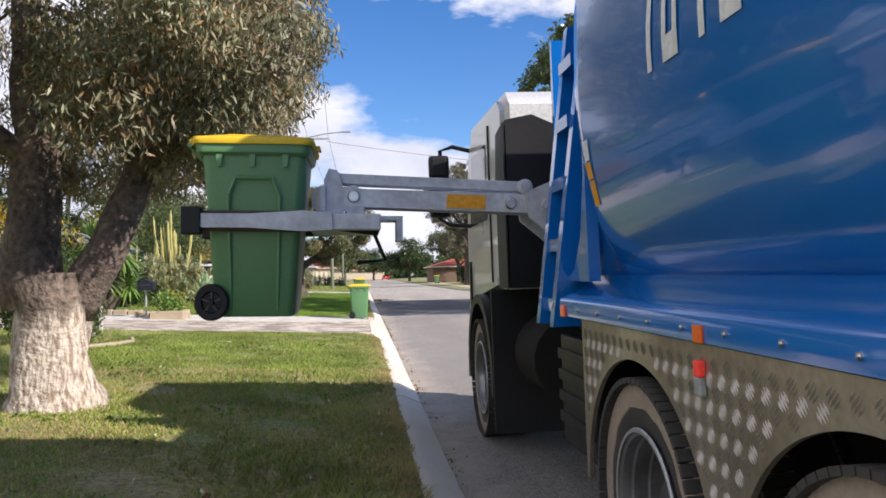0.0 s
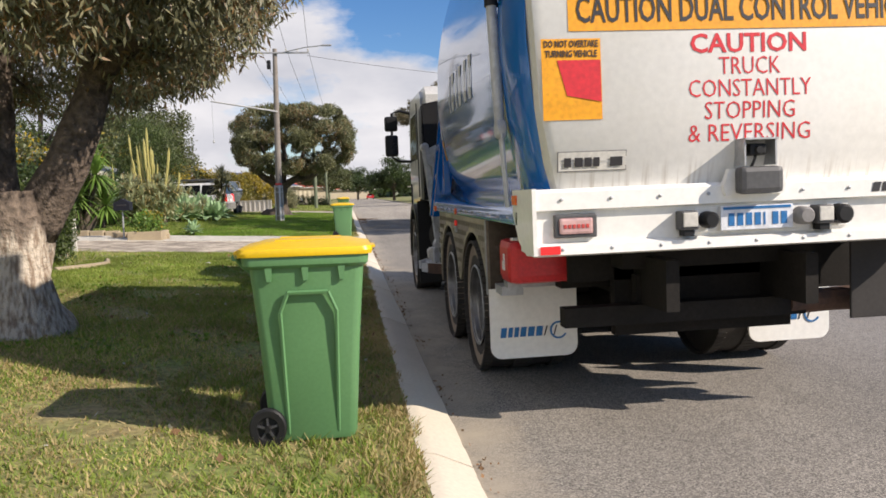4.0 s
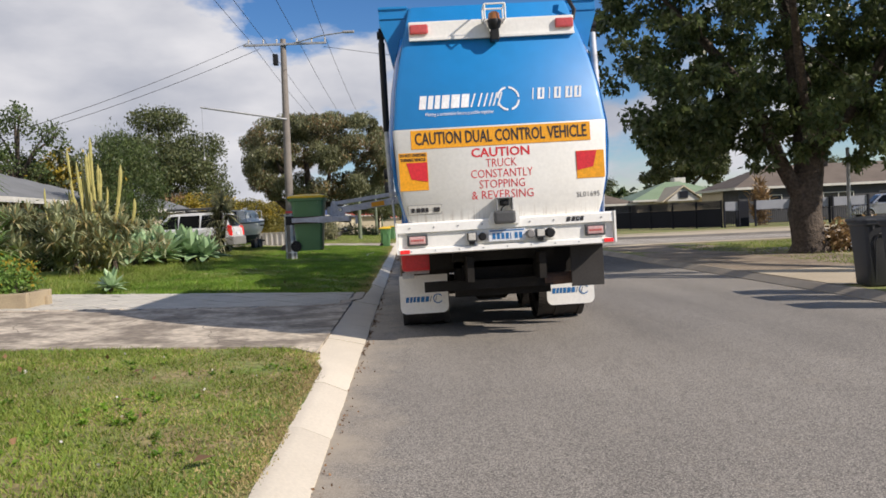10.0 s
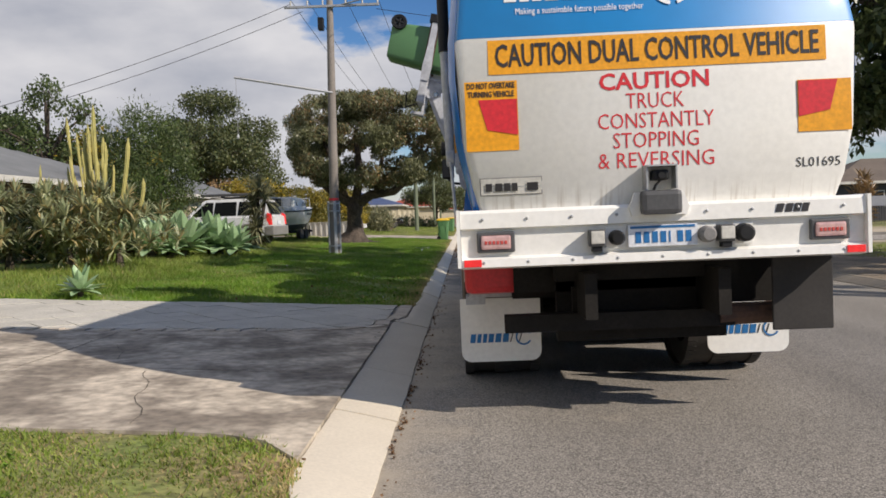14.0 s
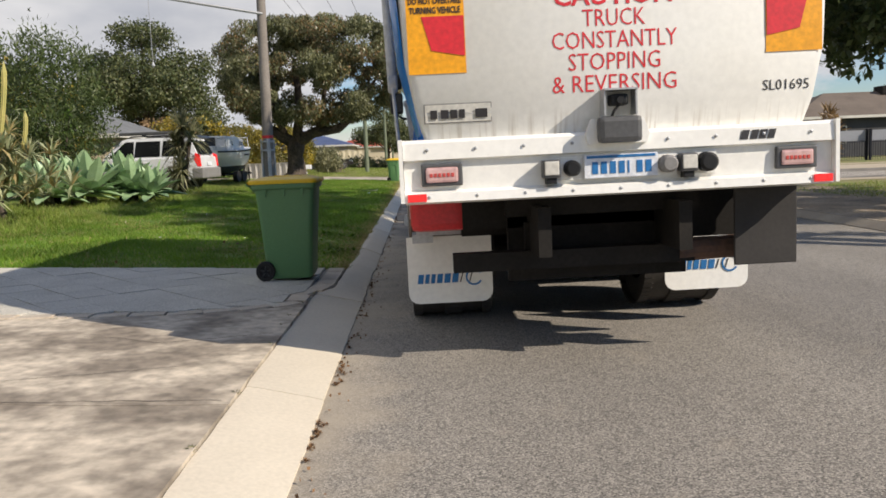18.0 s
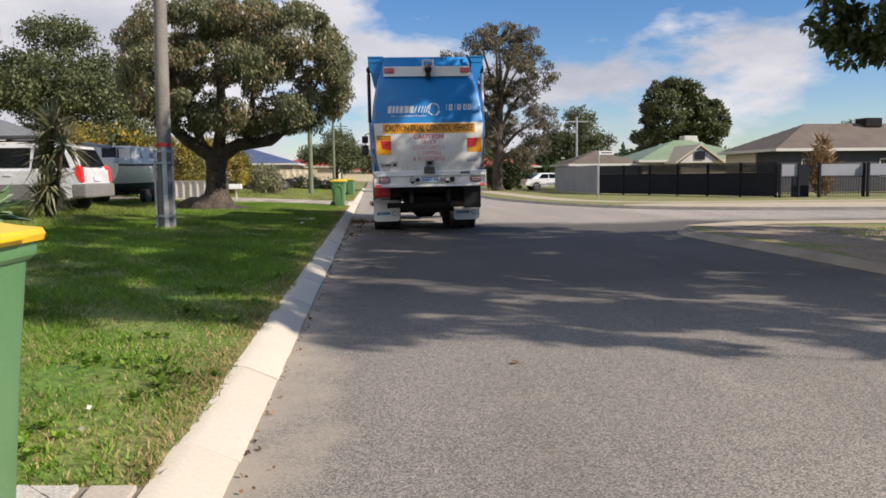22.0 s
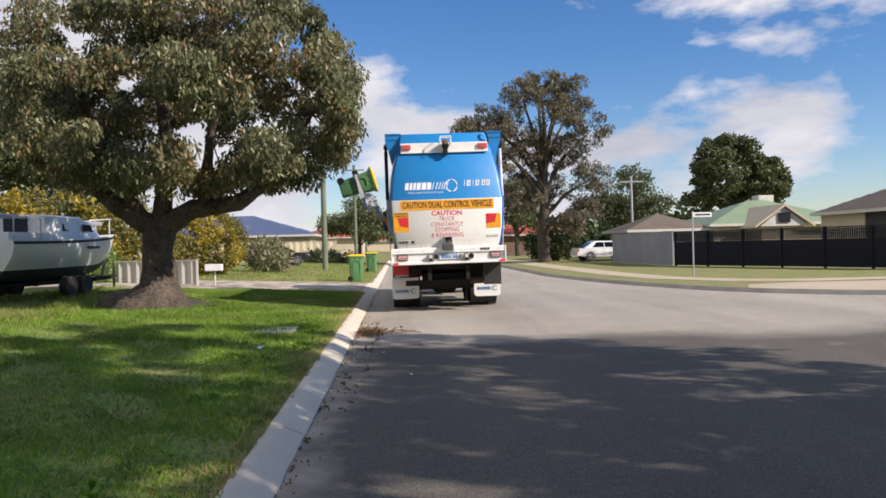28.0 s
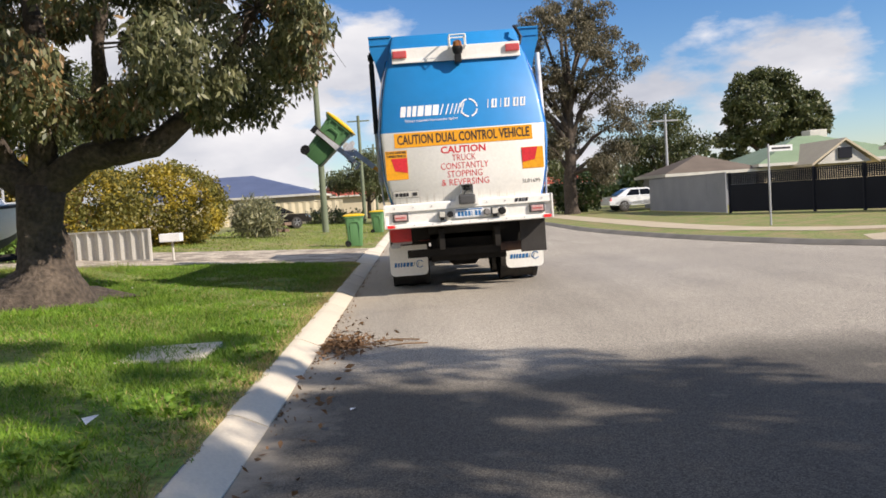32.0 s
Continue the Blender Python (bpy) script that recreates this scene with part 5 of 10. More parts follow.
    prism(bm, [(0.04, 1.46), (-0.03, 1.46), (-0.05, 1.44), (-0.055, 1.345), (-0.02, 1.335), (-0.012, 1.165), (-0.055, 1.15), (-0.06, 1.10), (0.02, 1.085), (0.35, 1.10), (0.35, 1.40)], "x", -1.26, 1.26)
    bump = part("rear_bumper", bm, WHITE_T, truck, "white steel rear bumper beam", True)
    for sx in (-1, 1):
        bm = bmesh.new()
        prism(bm, [(0.44, 1.46), (-0.065, 1.465), (-0.068, 1.10), (0.10, 1.09), (0.30, 1.16), (0.44, 1.32)], "x", sx * 1.262, sx * 1.285)
        cheek = part("bumper_cheek", bm, WHITE_T, bump)
        bm = bmesh.new()
        box(bm, min(sx * 1.286, sx * 1.294), max(sx * 1.286, sx * 1.294), 0.31, 0.42, 1.375, 1.43)
        part("cheek_reflector", bm, REFLECT_O, cheek)
        bm = bmesh.new()
        box(bm, sx * 1.04 - 0.12, sx * 1.04 + 0.12, -0.05, -0.012, 1.19, 1.32, 0.01)
        box_l = part("lamp_surround", bm, TRIM_D, bump, "dark lamp surround")
        bm = bmesh.new()
        box(bm, sx * 1.04 - 0.095, sx * 1.04 + 0.095, -0.062, -0.04, 1.21, 1.30, 0.015)
        part("tail_lamp", bm, LENS, box_l, "pale red tail lamp cluster")
        for k in range(6):
            bm = bmesh.new()
            box(bm, sx * 1.04 - 0.072 + k * 0.025, sx * 1.04 - 0.055 + k * 0.025, -0.066, -0.06, 1.243, 1.265, 0.002)
            part("lamp_cell", bm, CELL, box_l)
        bm = bmesh.new()
        box(bm, sx * 1.19 - 0.055, sx * 1.19 + 0.055, -0.07, -0.058, 1.105, 1.15, 0.003)
        part("red_reflector", bm, LAMP_R, bump)
    for x in (-0.41, 0.39):      # square work lamps on brackets
        bm = bmesh.new()
        box(bm, x - 0.05, x + 0.05, -0.105, -0.015, 1.205, 1.31, 0.012)
        work = part("work_lamp", bm, TRIM_D, bump)
        bm = bmesh.new()
        box(bm, x - 0.042, x + 0.042, -0.112, -0.104, 1.222, 1.302, 0.006)
        part("lamp_lens", bm, PALEPAINT, work, "clear square lens")
        bm = bmesh.new()
        box(bm, x - 0.03, x + 0.03, -0.09, -0.02, 1.17, 1.206, 0.004)
        part("lamp_bracket", bm, BLACK_P, work)
    for x, r, mm in ((-0.285, 0.048, BLACK_P), (0.275, 0.052, TRIM), (0.505, 0.058, BLACK_P)):
        bm = bmesh.new()
        box(bm, x - 0.065, x + 0.065, -0.03, -0.012, 1.185, 1.32, 0.004)
        mount = part("sensor_plate", bm, WHITE_T, bump)
        bm = bmesh.new()
        lathe(bm, [(-0.115, r * 0.7), (-0.10, r * 0.95), (-0.05, r), (-0.02, r)], (x, 0, 1.255), "y", 16)
        part("sensor", bm, mm, mount, smooth=True)
    for x in [-1.12 + 0.28 * k for k in range(9)]:
        for z in (1.128, 1.40):
            bm = bmesh.new()
            lathe(bm, [(-0.064, 0.004), (-0.062, 0.009), (-0.055, 0.010)], (x, 0, z), "y", 8)
            part("bolt", bm, GALV, bump)
    for x0, x1 in ((0.70, 0.745), (0.76, 0.80), (0.81, 0.85), (0.86, 0.90)):
        bm = bmesh.new()
        prism(bm, [(x0, 1.372), (x1, 1.372), (x1 + 0.015, 1.425), (x0 + 0.015, 1.425)], "y", -0.0575, -0.054)
        part("maker_block", bm, BLACK_S, bump)
    bm = bmesh.new()
    box(bm, -0.215, 0.215, -0.065, -0.058, 1.19, 1.325, 0.004)
    plate = part("number_plate", bm, PLATEW, bump, "white registration plate with blue marks")
    for k in range(8):
        bm = bmesh.new()
        if k == 7:
            box(bm, -0.2, 0.2, -0.068, -0.065, 1.305, 1.32)
        else:
            box(bm, -0.17 + k * 0.052, (-0.135 if k != 4 else -0.16) + k * 0.052, -0.068, -0.065, 1.215, 1.285)
        part("plate_bar", bm, BLUE_S, plate)
    # rear camera in its open hood, and a rounded black buzzer box on a white flange below it
    bm = bmesh.new()
    box(bm, -0.105, -0.095, -0.13, 0.0, 1.545, 1.69)
    box(bm, 0.075, 0.085, -0.13, 0.0, 1.545, 1.69)
    box(bm, -0.105, 0.085, -0.15, 0.0, 1.685, 1.695)
    hood = part("camera_hood", bm, GALV, truck, "grey steel camera hood")
    bm = bmesh.new()
    box(bm, -0.06, 0.04, -0.11, 0.0, 1.60, 1.665, 0.015)
    lathe(bm, [(-0.125, 0.02), (-0.112, 0.026), (-0.10, 0.026)], (-0.01, 0, 1.63), "y", 12)
    part("rear_camera", bm, BLACK_P, hood, "black rear-view camera under a hood")
    bm = bmesh.new()
    tube(bm, [(0.0, -0.06, 1.61), (-0.05, -0.13, 1.57), (-0.07, -0.12, 1.52)], 0.008, 6)
    part("camera_cable", bm, BLACK_P, hood, smooth=True)
    bm = bmesh.new()
    prism(bm, [(-0.19, 1.385), (-0.205, 1.44), (-0.17, 1.53), (0.13, 1.53), (0.165, 1.44), (0.15, 1.385)], "y", -0.085, -0.045)
    flange = part("buzzer_flange", bm, WHITE_T, truck, "white bolted flange")
    bm = bmesh.new()
    box(bm, -0.145, 0.105, -0.17, -0.08, 1.39, 1.54, 0.03)
    part("buzzer_box", bm, TRIM_D, flange, "rounded dark plastic reversing alarm")
    # under the bumper: chassis, red extinguisher box, flaps, underrun bar
    for sx in (-1, 1):
        bm = bmesh.new()
        box(bm, sx * 0.43 - 0.04, sx * 0.43 + 0.04, 0.1, 8.6, 0.72, 1.02)
        part("chassis_rail", bm, CHASSIS, truck, "dark dirty chassis rail")
    for dims in ((-0.9, 0.9, 0.80, 0.95, 0.80, 1.09), (-0.62, 0.62, 0.4, 5.0, 0.95, 1.42), (-0.5, 0.5, 5.0, 8.4, 0.7, 1.2), (-0.60, 0.60, 0.62, 0.70, 0.50, 0.96), (0.40, 1.22, 0.60, 0.64, 0.74, 1.10), (-0.9, 0.42, 0.62, 0.66, 0.86, 1.10)):
        bm = bmesh.new()
        box(bm, *dims)
        part("chassis_beam", bm, CHASSIS, truck)
    for yy in (2.12, 3.60):
        bm = bmesh.new()
        tube(bm, [(-0.95, yy, 0.5), (-0.3, yy, 0.5), (-0.2, yy, 0.52), (0.2, yy, 0.52), (0.3, yy, 0.5), (0.95, yy, 0.5)], [0.09, 0.09, 0.22, 0.22, 0.09, 0.09], 12)
        part("axle", bm, CHASSIS, truck)
    bm = bmesh.new()
    tube(bm, [(-0.98, 0.50, 0.66), (0.6, 0.50, 0.66)], 0.085, 4)
    box(bm, -0.5, -0.42, 0.5, 0.58, 0.66, 0.9)
    box(bm, 0.42, 0.5, 0.5, 0.58, 0.66, 0.9)
    bar = part("underrun_bar", bm, CHASSIS, truck)
    bm = bmesh.new()
    tube(bm, [(0.50, 0.50, 0.67), (0.8, 0.50, 0.675), (1.0, 0.49, 0.68)], [0.08, 0.075, 0.08], 12)
    part("bar_end", bm, RUST, bar, "rusty end of the underrun bar")
    bm = bmesh.new()
    box(bm, -1.25, -0.40, 0.76, 1.13, 0.845, 1.135, 0.055)
    redbox = part("extinguisher_box", bm, RED, truck, "red plastic extinguisher box")
    bm = bmesh.new()
    box(bm, -1.256, -1.252, 0.90, 0.945, 0.93, 1.04)
    part("box_sign", bm, WHITE_S, redbox)
    bm = bmesh.new()
    box(bm, -1.256, -1.252, 0.96, 0.985, 0.93, 0.99)
    part("box_sign", bm, WHITE_S, redbox)
    bm = bmesh.new()
    box(bm, -1.22, -1.0, 0.80, 0.86, 1.13, 1.15, 0.006)
    part("box_catch", bm, WHITE_T, redbox)
    bm = bmesh.new()
    box(bm, -1.22, -0.5, 0.98, 1.12, 0.80, 0.842)
    box(bm, -1.25, -1.1, 1.05, 1.3, 0.74, 0.80)
    part("box_bracket", bm, GALV, redbox)
    bm = bmesh.new()
    box(bm, 0.80, 1.20, 0.28, 0.30, 0.58, 1.085, 0.008)
    part("side_guard_plate", bm, GUARD, truck, "dusty dark grey guard plate")
    for sx, x0, x1 in ((-1, -1.30, -0.66), (1, 0.66, 1.30)):
        bm = bmesh.new()
        o = [(x0, 0.76), (x0, 0.33)] + arc(x0 + 0.08, 0.33, 0.08, 180, 270, 4) + arc(x1 - 0.08, 0.33, 0.08, 270, 360, 4) + [(x1, 0.76)]
        prism(bm, o, "y", 1.275, 1.29)
        flap = part("mud_flap", bm, WHITE_T, truck, "white mud flap with scuff marks")
        xx = x0 + 0.07
        for wdt in (0.055, 0.045, 0.045, 0.055, 0.06, 0.06):
            bm = bmesh.new()
            prism(bm, [(xx, 0.405), (xx + wdt - 0.014, 0.405), (xx + wdt - 0.004, 0.475), (xx + 0.010, 0.475)], "y", 1.270, 1.274)
            part("flap_block", bm, BLUE_S, flap)
            xx += wdt
        for wdt in (0.07, 0.06):
            bm = bmesh.new()
            prism(bm, [(xx, 0.405), (xx + 0.008, 0.405), (xx + 0.03, 0.475), (xx + 0.022, 0.475)], "y", 1.270, 1.274)
            part("flap_block", bm, BLACK_S, flap)
            xx += wdt
        bm = bmesh.new()
        prism(bm, arc(xx - 0.02, 0.44, 0.065, 30, 330, 12) + arc(xx - 0.02, 0.44, 0.052, 330, 30, 12), "y", 1.269, 1.273)
        part("flap_ring", bm, BLUE_S, flap)
    # wheels
    for y in (2.12, 3.60):
        for sx in (-1, 1):
            WHEELS.append((wheel("wheel", sx * 1.10, y, 0.53, 0.29, truck, sx), 0.53))
            WHEELS.append((wheel("wheel", sx * 0.78, y, 0.53, 0.27, truck, sx), 0.53))
    for sx in (-1, 1):
        WHEELS.append((wheel("wheel", sx * 1.09, 7.75, 0.53, 0.32, truck, sx), 0.53))
    # between body and cab: tank, battery box, intake stack, dark flaps
    for sx in (-1, 1):
        bm = bmesh.new()
        tube(bm, [(sx * 0.86, 5.95, 0.86), (sx * 0.86, 6.65, 0.86)], 0.30, 20)
        part("air_tank", bm, CHASSIS, truck, "dirty black tank", smooth=True)
        bm = bmesh.new()
        box(bm, sx * 0.6, sx * 1.18, 4.46, 5.12, 0.5, 1.12, 0.02)
        for k in range(4):
            box(bm, sx * 1.17, sx * 1.20, 4.48, 5.11, 0.62 + 0.12 * k, 0.68 + 0.12 * k, 0.004)
        part("battery_box", bm, BLACK_P, truck)
        bm = bmesh.new()
        box(bm, sx * 0.92 - 0.36, sx * 0.92 + 0.36, 6.95, 6.98, 0.17, 1.34, 0.005)
        part("front_flap", bm, BLACK_P, truck)
        bm = bmesh.new()   # front wheel arch
        prism(bm, [(7.75 + 0.74 * math.cos(radians(a)), 0.55 + 0.74 * math.sin(radians(a))) for a in range(-8, 189, 14)] + [(7.75 + 0.64 * math.cos(radians(a)), 0.55 + 0.66 * math.sin(radians(a))) for a in range(188, -9, -14)], "x", sx * 0.72, sx * 1.28)
        part("wheel_arch", bm, BLACK_P, truck, smooth=True)
    # cab
    bm = bmesh.new()
    prof = [(6.62, 1.35), (6.62, 2.80), (6.78, 2.93), (8.25, 2.96), (8.62, 2.66), (8.75, 2.0), (8.80, 1.1), (8.78, 0.55), (8.5, 0.5), (8.45, 1.0), (8.2, 1.33)]
    prism(bm, prof, "x", -1.2, 1.2)
    bmesh.ops.bevel(bm, geom=[e for e in bm.edges if abs(e.verts[0].co.x - e.verts[1].co.x) < 0.01], offset=0.07, segments=3, affect="EDGES")
    cab = part("cab", bm, WHITE_C, truck, "white truck cab", True)
    for sx in (-1, 1):
        bm = bmesh.new()
        prism(bm, [(7.45, 1.95), (7.45, 2.62), (8.3, 2.62), (8.5, 1.95)], "x", sx * 1.203, sx * 1.207)
        part("side_window", bm, GLASS, cab)
        bm = bmesh.new()
        prism(bm, [(7.25, 1.4), (7.25, 2.75), (7.29, 2.75), (7.29, 1.4)], "x", sx * 1.2, sx * 1.212)
        part("door_seal", bm, BLACK_P, cab)
        bm = bmesh.new()
        prism(bm, [(8.55, 0.9), (8.55, 1.6), (8.62, 1.6), (8.62, 0.9)], "x", sx * 1.2, sx * 1.22)
        part("corner_trim", bm, BLACK_P, cab)
        # two mirrors on a bent arm
        bm = bmesh.new()
        tube(bm, [(sx * 1.2, 8.45, 2.72), (sx * 1.36, 8.55, 2.78), (sx * 1.48, 8.62, 2.75), (sx * 1.50, 8.62, 2.05), (sx * 1.40, 8.58, 1.98), (sx * 1.2, 8.5, 1.96)], 0.022, 8)
        arm = part("mirror_arm", bm, BLACK_P, cab, smooth=True)
        bm = bmesh.new()
        box(bm, sx * 1.50 - 0.105, sx * 1.50 + 0.105, 8.55, 8.68, 2.06, 2.40, 0.04)
        part("mirror", bm, BLACK_P, arm, "black rear-view mirror")
        bm = bmesh.new()
        box(bm, sx * 1.50 - 0.105, sx * 1.50 + 0.105, 8.55, 8.66, 2.46, 2.70, 0.04)
        part("mirror", bm, BLACK_P, arm, "black rear-view mirror")
        bm = bmesh.new()
        box(bm, sx * 1.50 - 0.085, sx * 1.50 + 0.085, 8.540, 8.549, 2.09, 2.37)
        part("mirror_glass", bm, GLASS, arm)
    bm = bmesh.new()   # dark rear corner panel of the cab
    prism(bm, [(-1.19, 1.36), (-1.19, 2.66), (-0.98, 2.70), (-0.80, 2.62), (-0.66, 2.36), (-0.60, 2.05), (-0.58, 1.36)], "y", 6.53, 6.615)
    prism(bm, [(6.53, 1.36), (6.53, 2.64), (6.86, 2.60), (6.92, 2.3), (6.92, 1.36)], "x", -1.2, -1.212)
    part("cab_rear_panel", bm, BLACK_P, cab, "black rubbery panel on the cab's back", True)
    bm = bmesh.new()
    box(bm, -0.5, 0.9, 5.7, 6.4, 1.2, 2.5, 0.03)
    part("hopper_front", bm, CHASSIS, truck)
    bm = bmesh.new()
    box(bm, -0.98, 0.98, 4.5, 5.95, 1.45, 1.50)
    box(bm, -0.95, 0.98, 5.95, 6.0, 1.45, 3.1)
    box(bm, 0.93, 0.98, 4.5, 5.95, 1.5, 3.3)
    box(bm, -0.98, -0.93, 4.5, 5.95, 1.5, 2.35)
    part("hopper", bm, BLUE_D, truck, "blue open hopper behind the cab")
    # blue ladder-like lifting frame
    for yy, top in ((4.87, 2.6), (5.2, 2.95)):
        bm = bmesh.new()
        k = (top - 1.18) / 1.58
        prism(bm, [(-1.29, 1.18), (-1.10, 1.18), (-1.10 + 0.17 * k, top), (-1.24 + 0.17 * k, top)], "y", yy - 0.04, yy + 0.04)
        part("frame_post", bm, BLUE_D, truck, "blue steel lifting frame post")
    for z in (1.26, 1.6, 1.95, 2.3, 2.65):
        bm = bmesh.new()
        k = (z - 1.18) / 1.58
        box(bm, -1.26 + 0.16 * k, -1.12 + 0.17 * k, 4.90, 5.17, z, z + 0.07)
        part("frame_rung", bm, BLUE_D, truck)
    # cradle that carries the arm's pivot
    bm = bmesh.new()
    for yy in (5.36, 5.66):
        prism(bm, [(-1.30, 1.98), (-1.12, 2.05), (-0.85, 2.0), (-0.80, 1.7), (-1.05, 1.62), (-1.28, 1.82)], "y", yy - 0.02, yy + 0.02)
    tube(bm, [(-1.17, 5.3, 1.9), (-1.17, 5.72, 1.9)], 0.035, 10)
    part("arm_cradle", bm, ARM_W, truck)
    bm = bmesh.new()
    tube(bm, [(-0.85, 5.4, 1.75), (-1.0, 5.42, 1.2), (-0.8, 5.5, 0.9)], 0.02, 6)
    tube(bm, [(-0.85, 5.3, 1.7), (-1.08, 5.3, 1.3), (-0.9, 5.25, 0.95)], 0.016, 6)
    part("hydraulic_hose", bm, BLACK_P, truck, smooth=True)
    return truck


ARM_P, ARM_L = Vector((-1.17, 5.5, 1.9)), 1.19


def make_arm(truck):
    """The lifting arm in its own space: pivot at the origin, reaching to -x."""
    bm = bmesh.new()
    for s in (-1, 1):
        prism(bm, [(0.06, -0.055), (0.06, 0.055), (-0.25, 0.062), (-1.10, 0.05), (-1.24, 0.055), (-1.25, -0.055), (-1.1, -0.06), (-0.3, -0.055)], "y", s * 0.10 - 0.012, s * 0.10 + 0.012)
    box(bm, -1.05, -0.2, -0.09, 0.09, -0.05, 0.045)
    arm = part("lift_arm", bm, ARM_W, truck, "worn white steel lifting arm")
    bm = bmesh.new()
    box(bm, -0.62, -0.38, -0.118, -0.113, -0.045, 0.04)
    part("arm_label", bm, YELLOW_S, arm)
    for x in (0, -1.19, -0.22):
        bm = bmesh.new()
        lathe(bm, [(-0.135, 0.03), (-0.12, 0.04), (0.12, 0.04), (0.135, 0.03)], (x, 0, 0), "y", 14)
        part("arm_pin", bm, CHROME, arm)
    bm = bmesh.new()
    for yy in (-0.075, 0.055):
        box(bm, -1.2, 0.0, yy, yy + 0.02, -0.032, 0.032, 0.006)
    for x in (0.0, -1.19):
        lathe(bm, [(-0.10, 0.03), (-0.09, 0.048), (0.09, 0.048), (0.10, 0.03)], (x, 0, 0), "y", 16)
    link = part("tie_link", bm, ARM_W, truck, "white steel tie link above the arm")
    # head plate and clamps; origin at the arm's end pin
    bm = bmesh.new()
    prism(bm, [(0.06, -0.10), (0.065, 0.03), (0.0, 0.075), (-0.06, 0.05), (-0.10, 0.16), (-0.15, 0.17), (-0.18, 0.10), (-0.18, -0.14), (-0.02, -0.15)], "y", -0.11, -0.08)
    prism(bm, [(0.06, -0.10), (0.065, 0.03), (0.0, 0.075), (-0.06, 0.05), (-0.10, 0.16), (-0.15, 0.17), (-0.18, 0.10), (-0.18, -0.14), (-0.02, -0.15)], "y", 0.08, 0.11)
    box(bm, -0.20, -0.17, -0.14, 0.14, -0.22, 0.06)
    head = part("clamp_head", bm, ARM_W, truck, "white steel clamp head")
    bm = bmesh.new()
    box(bm, -0.26, 0.16, -0.33, 0.33, -0.215, -0.12, 0.01)
    box(bm, 0.14, 0.30, -0.10, 0.10, -0.145, -0.115, 0.006)
    box(bm, 0.26, 0.30, -0.10, 0.10, -0.27, -0.14, 0.006)
    part("slide_block", bm, ARM_W, head)
    bm = bmesh.new()
    tube(bm, [(-0.1, -0.2, -0.17), (0.15, -0.22, -0.2)], 0.045, 12)
    part("clamp_ram", bm, BLACK_P, head)
    bm = bmesh.new()
    prism(bm, [(-0.20, -0.10), (-0.25, -0.07), (-0.255, 0.03), (-0.22, 0.06), (-0.20, 0.05)], "y", -0.10, 0.10)
    part("bump_pad", bm, PALEPAINT, head, "scuffed pale bump pad")
    for yy in (-0.25, 0.25):
        for xx in (-0.18, -0.05, 0.08):
            bm = bmesh.new()
            lathe(bm, [(-0.112, 0.012), (-0.104, 0.011), (-0.100, 0.004)], (xx, yy, 0), "z", 8)
            part("bolt", bm, CHROME, head)
    bm = bmesh.new()
    tube(bm, [(0.1, 0.1, -0.15), (0.2, 0.15, -0.38), (0.02, 0.1, -0.40)], 0.014, 6)
    part("head_hose", bm, BLACK_P, head)
    jaws = []
    for s in (-1, 1):
        bm = bmesh.new()   # origin at the hinge, reaching to -x
        prism(bm, [(0.12, -0.05), (-0.05, -0.06), (-0.35, -0.04), (-0.64, -0.04), (-0.64, 0.04), (-0.35, 0.04), (-0.05, 0.06), (0.12, 0.05)], "y", s * 0.015, s * 0.045)
        jaw = part("clamp_jaw", bm, ARM_W, truck, "white steel jaw that hugs a bin")
        bm = bmesh.new()
        box(bm, -0.73, -0.62, min(-s * 0.05, s * 0.055), max(-s * 0.05, s * 0.055), -0.08, 0.08, 0.01)
        part("jaw_tip", bm, BLACK_P, jaw)
        bm = bmesh.new()
        box(bm, -0.63, -0.03, min(-s * 0.02, s * 0.012), max(-s * 0.02, s * 0.012), -0.06, 0.06, 0.006)
        part("jaw_belt", bm, RUST, jaw, "dirty red belt inside the jaw")
        jaws.append((s, jaw))
    return arm, link, head, jaws


truck = make_truck()
ARM, LINK, HEAD, JAWS = make_arm(truck)

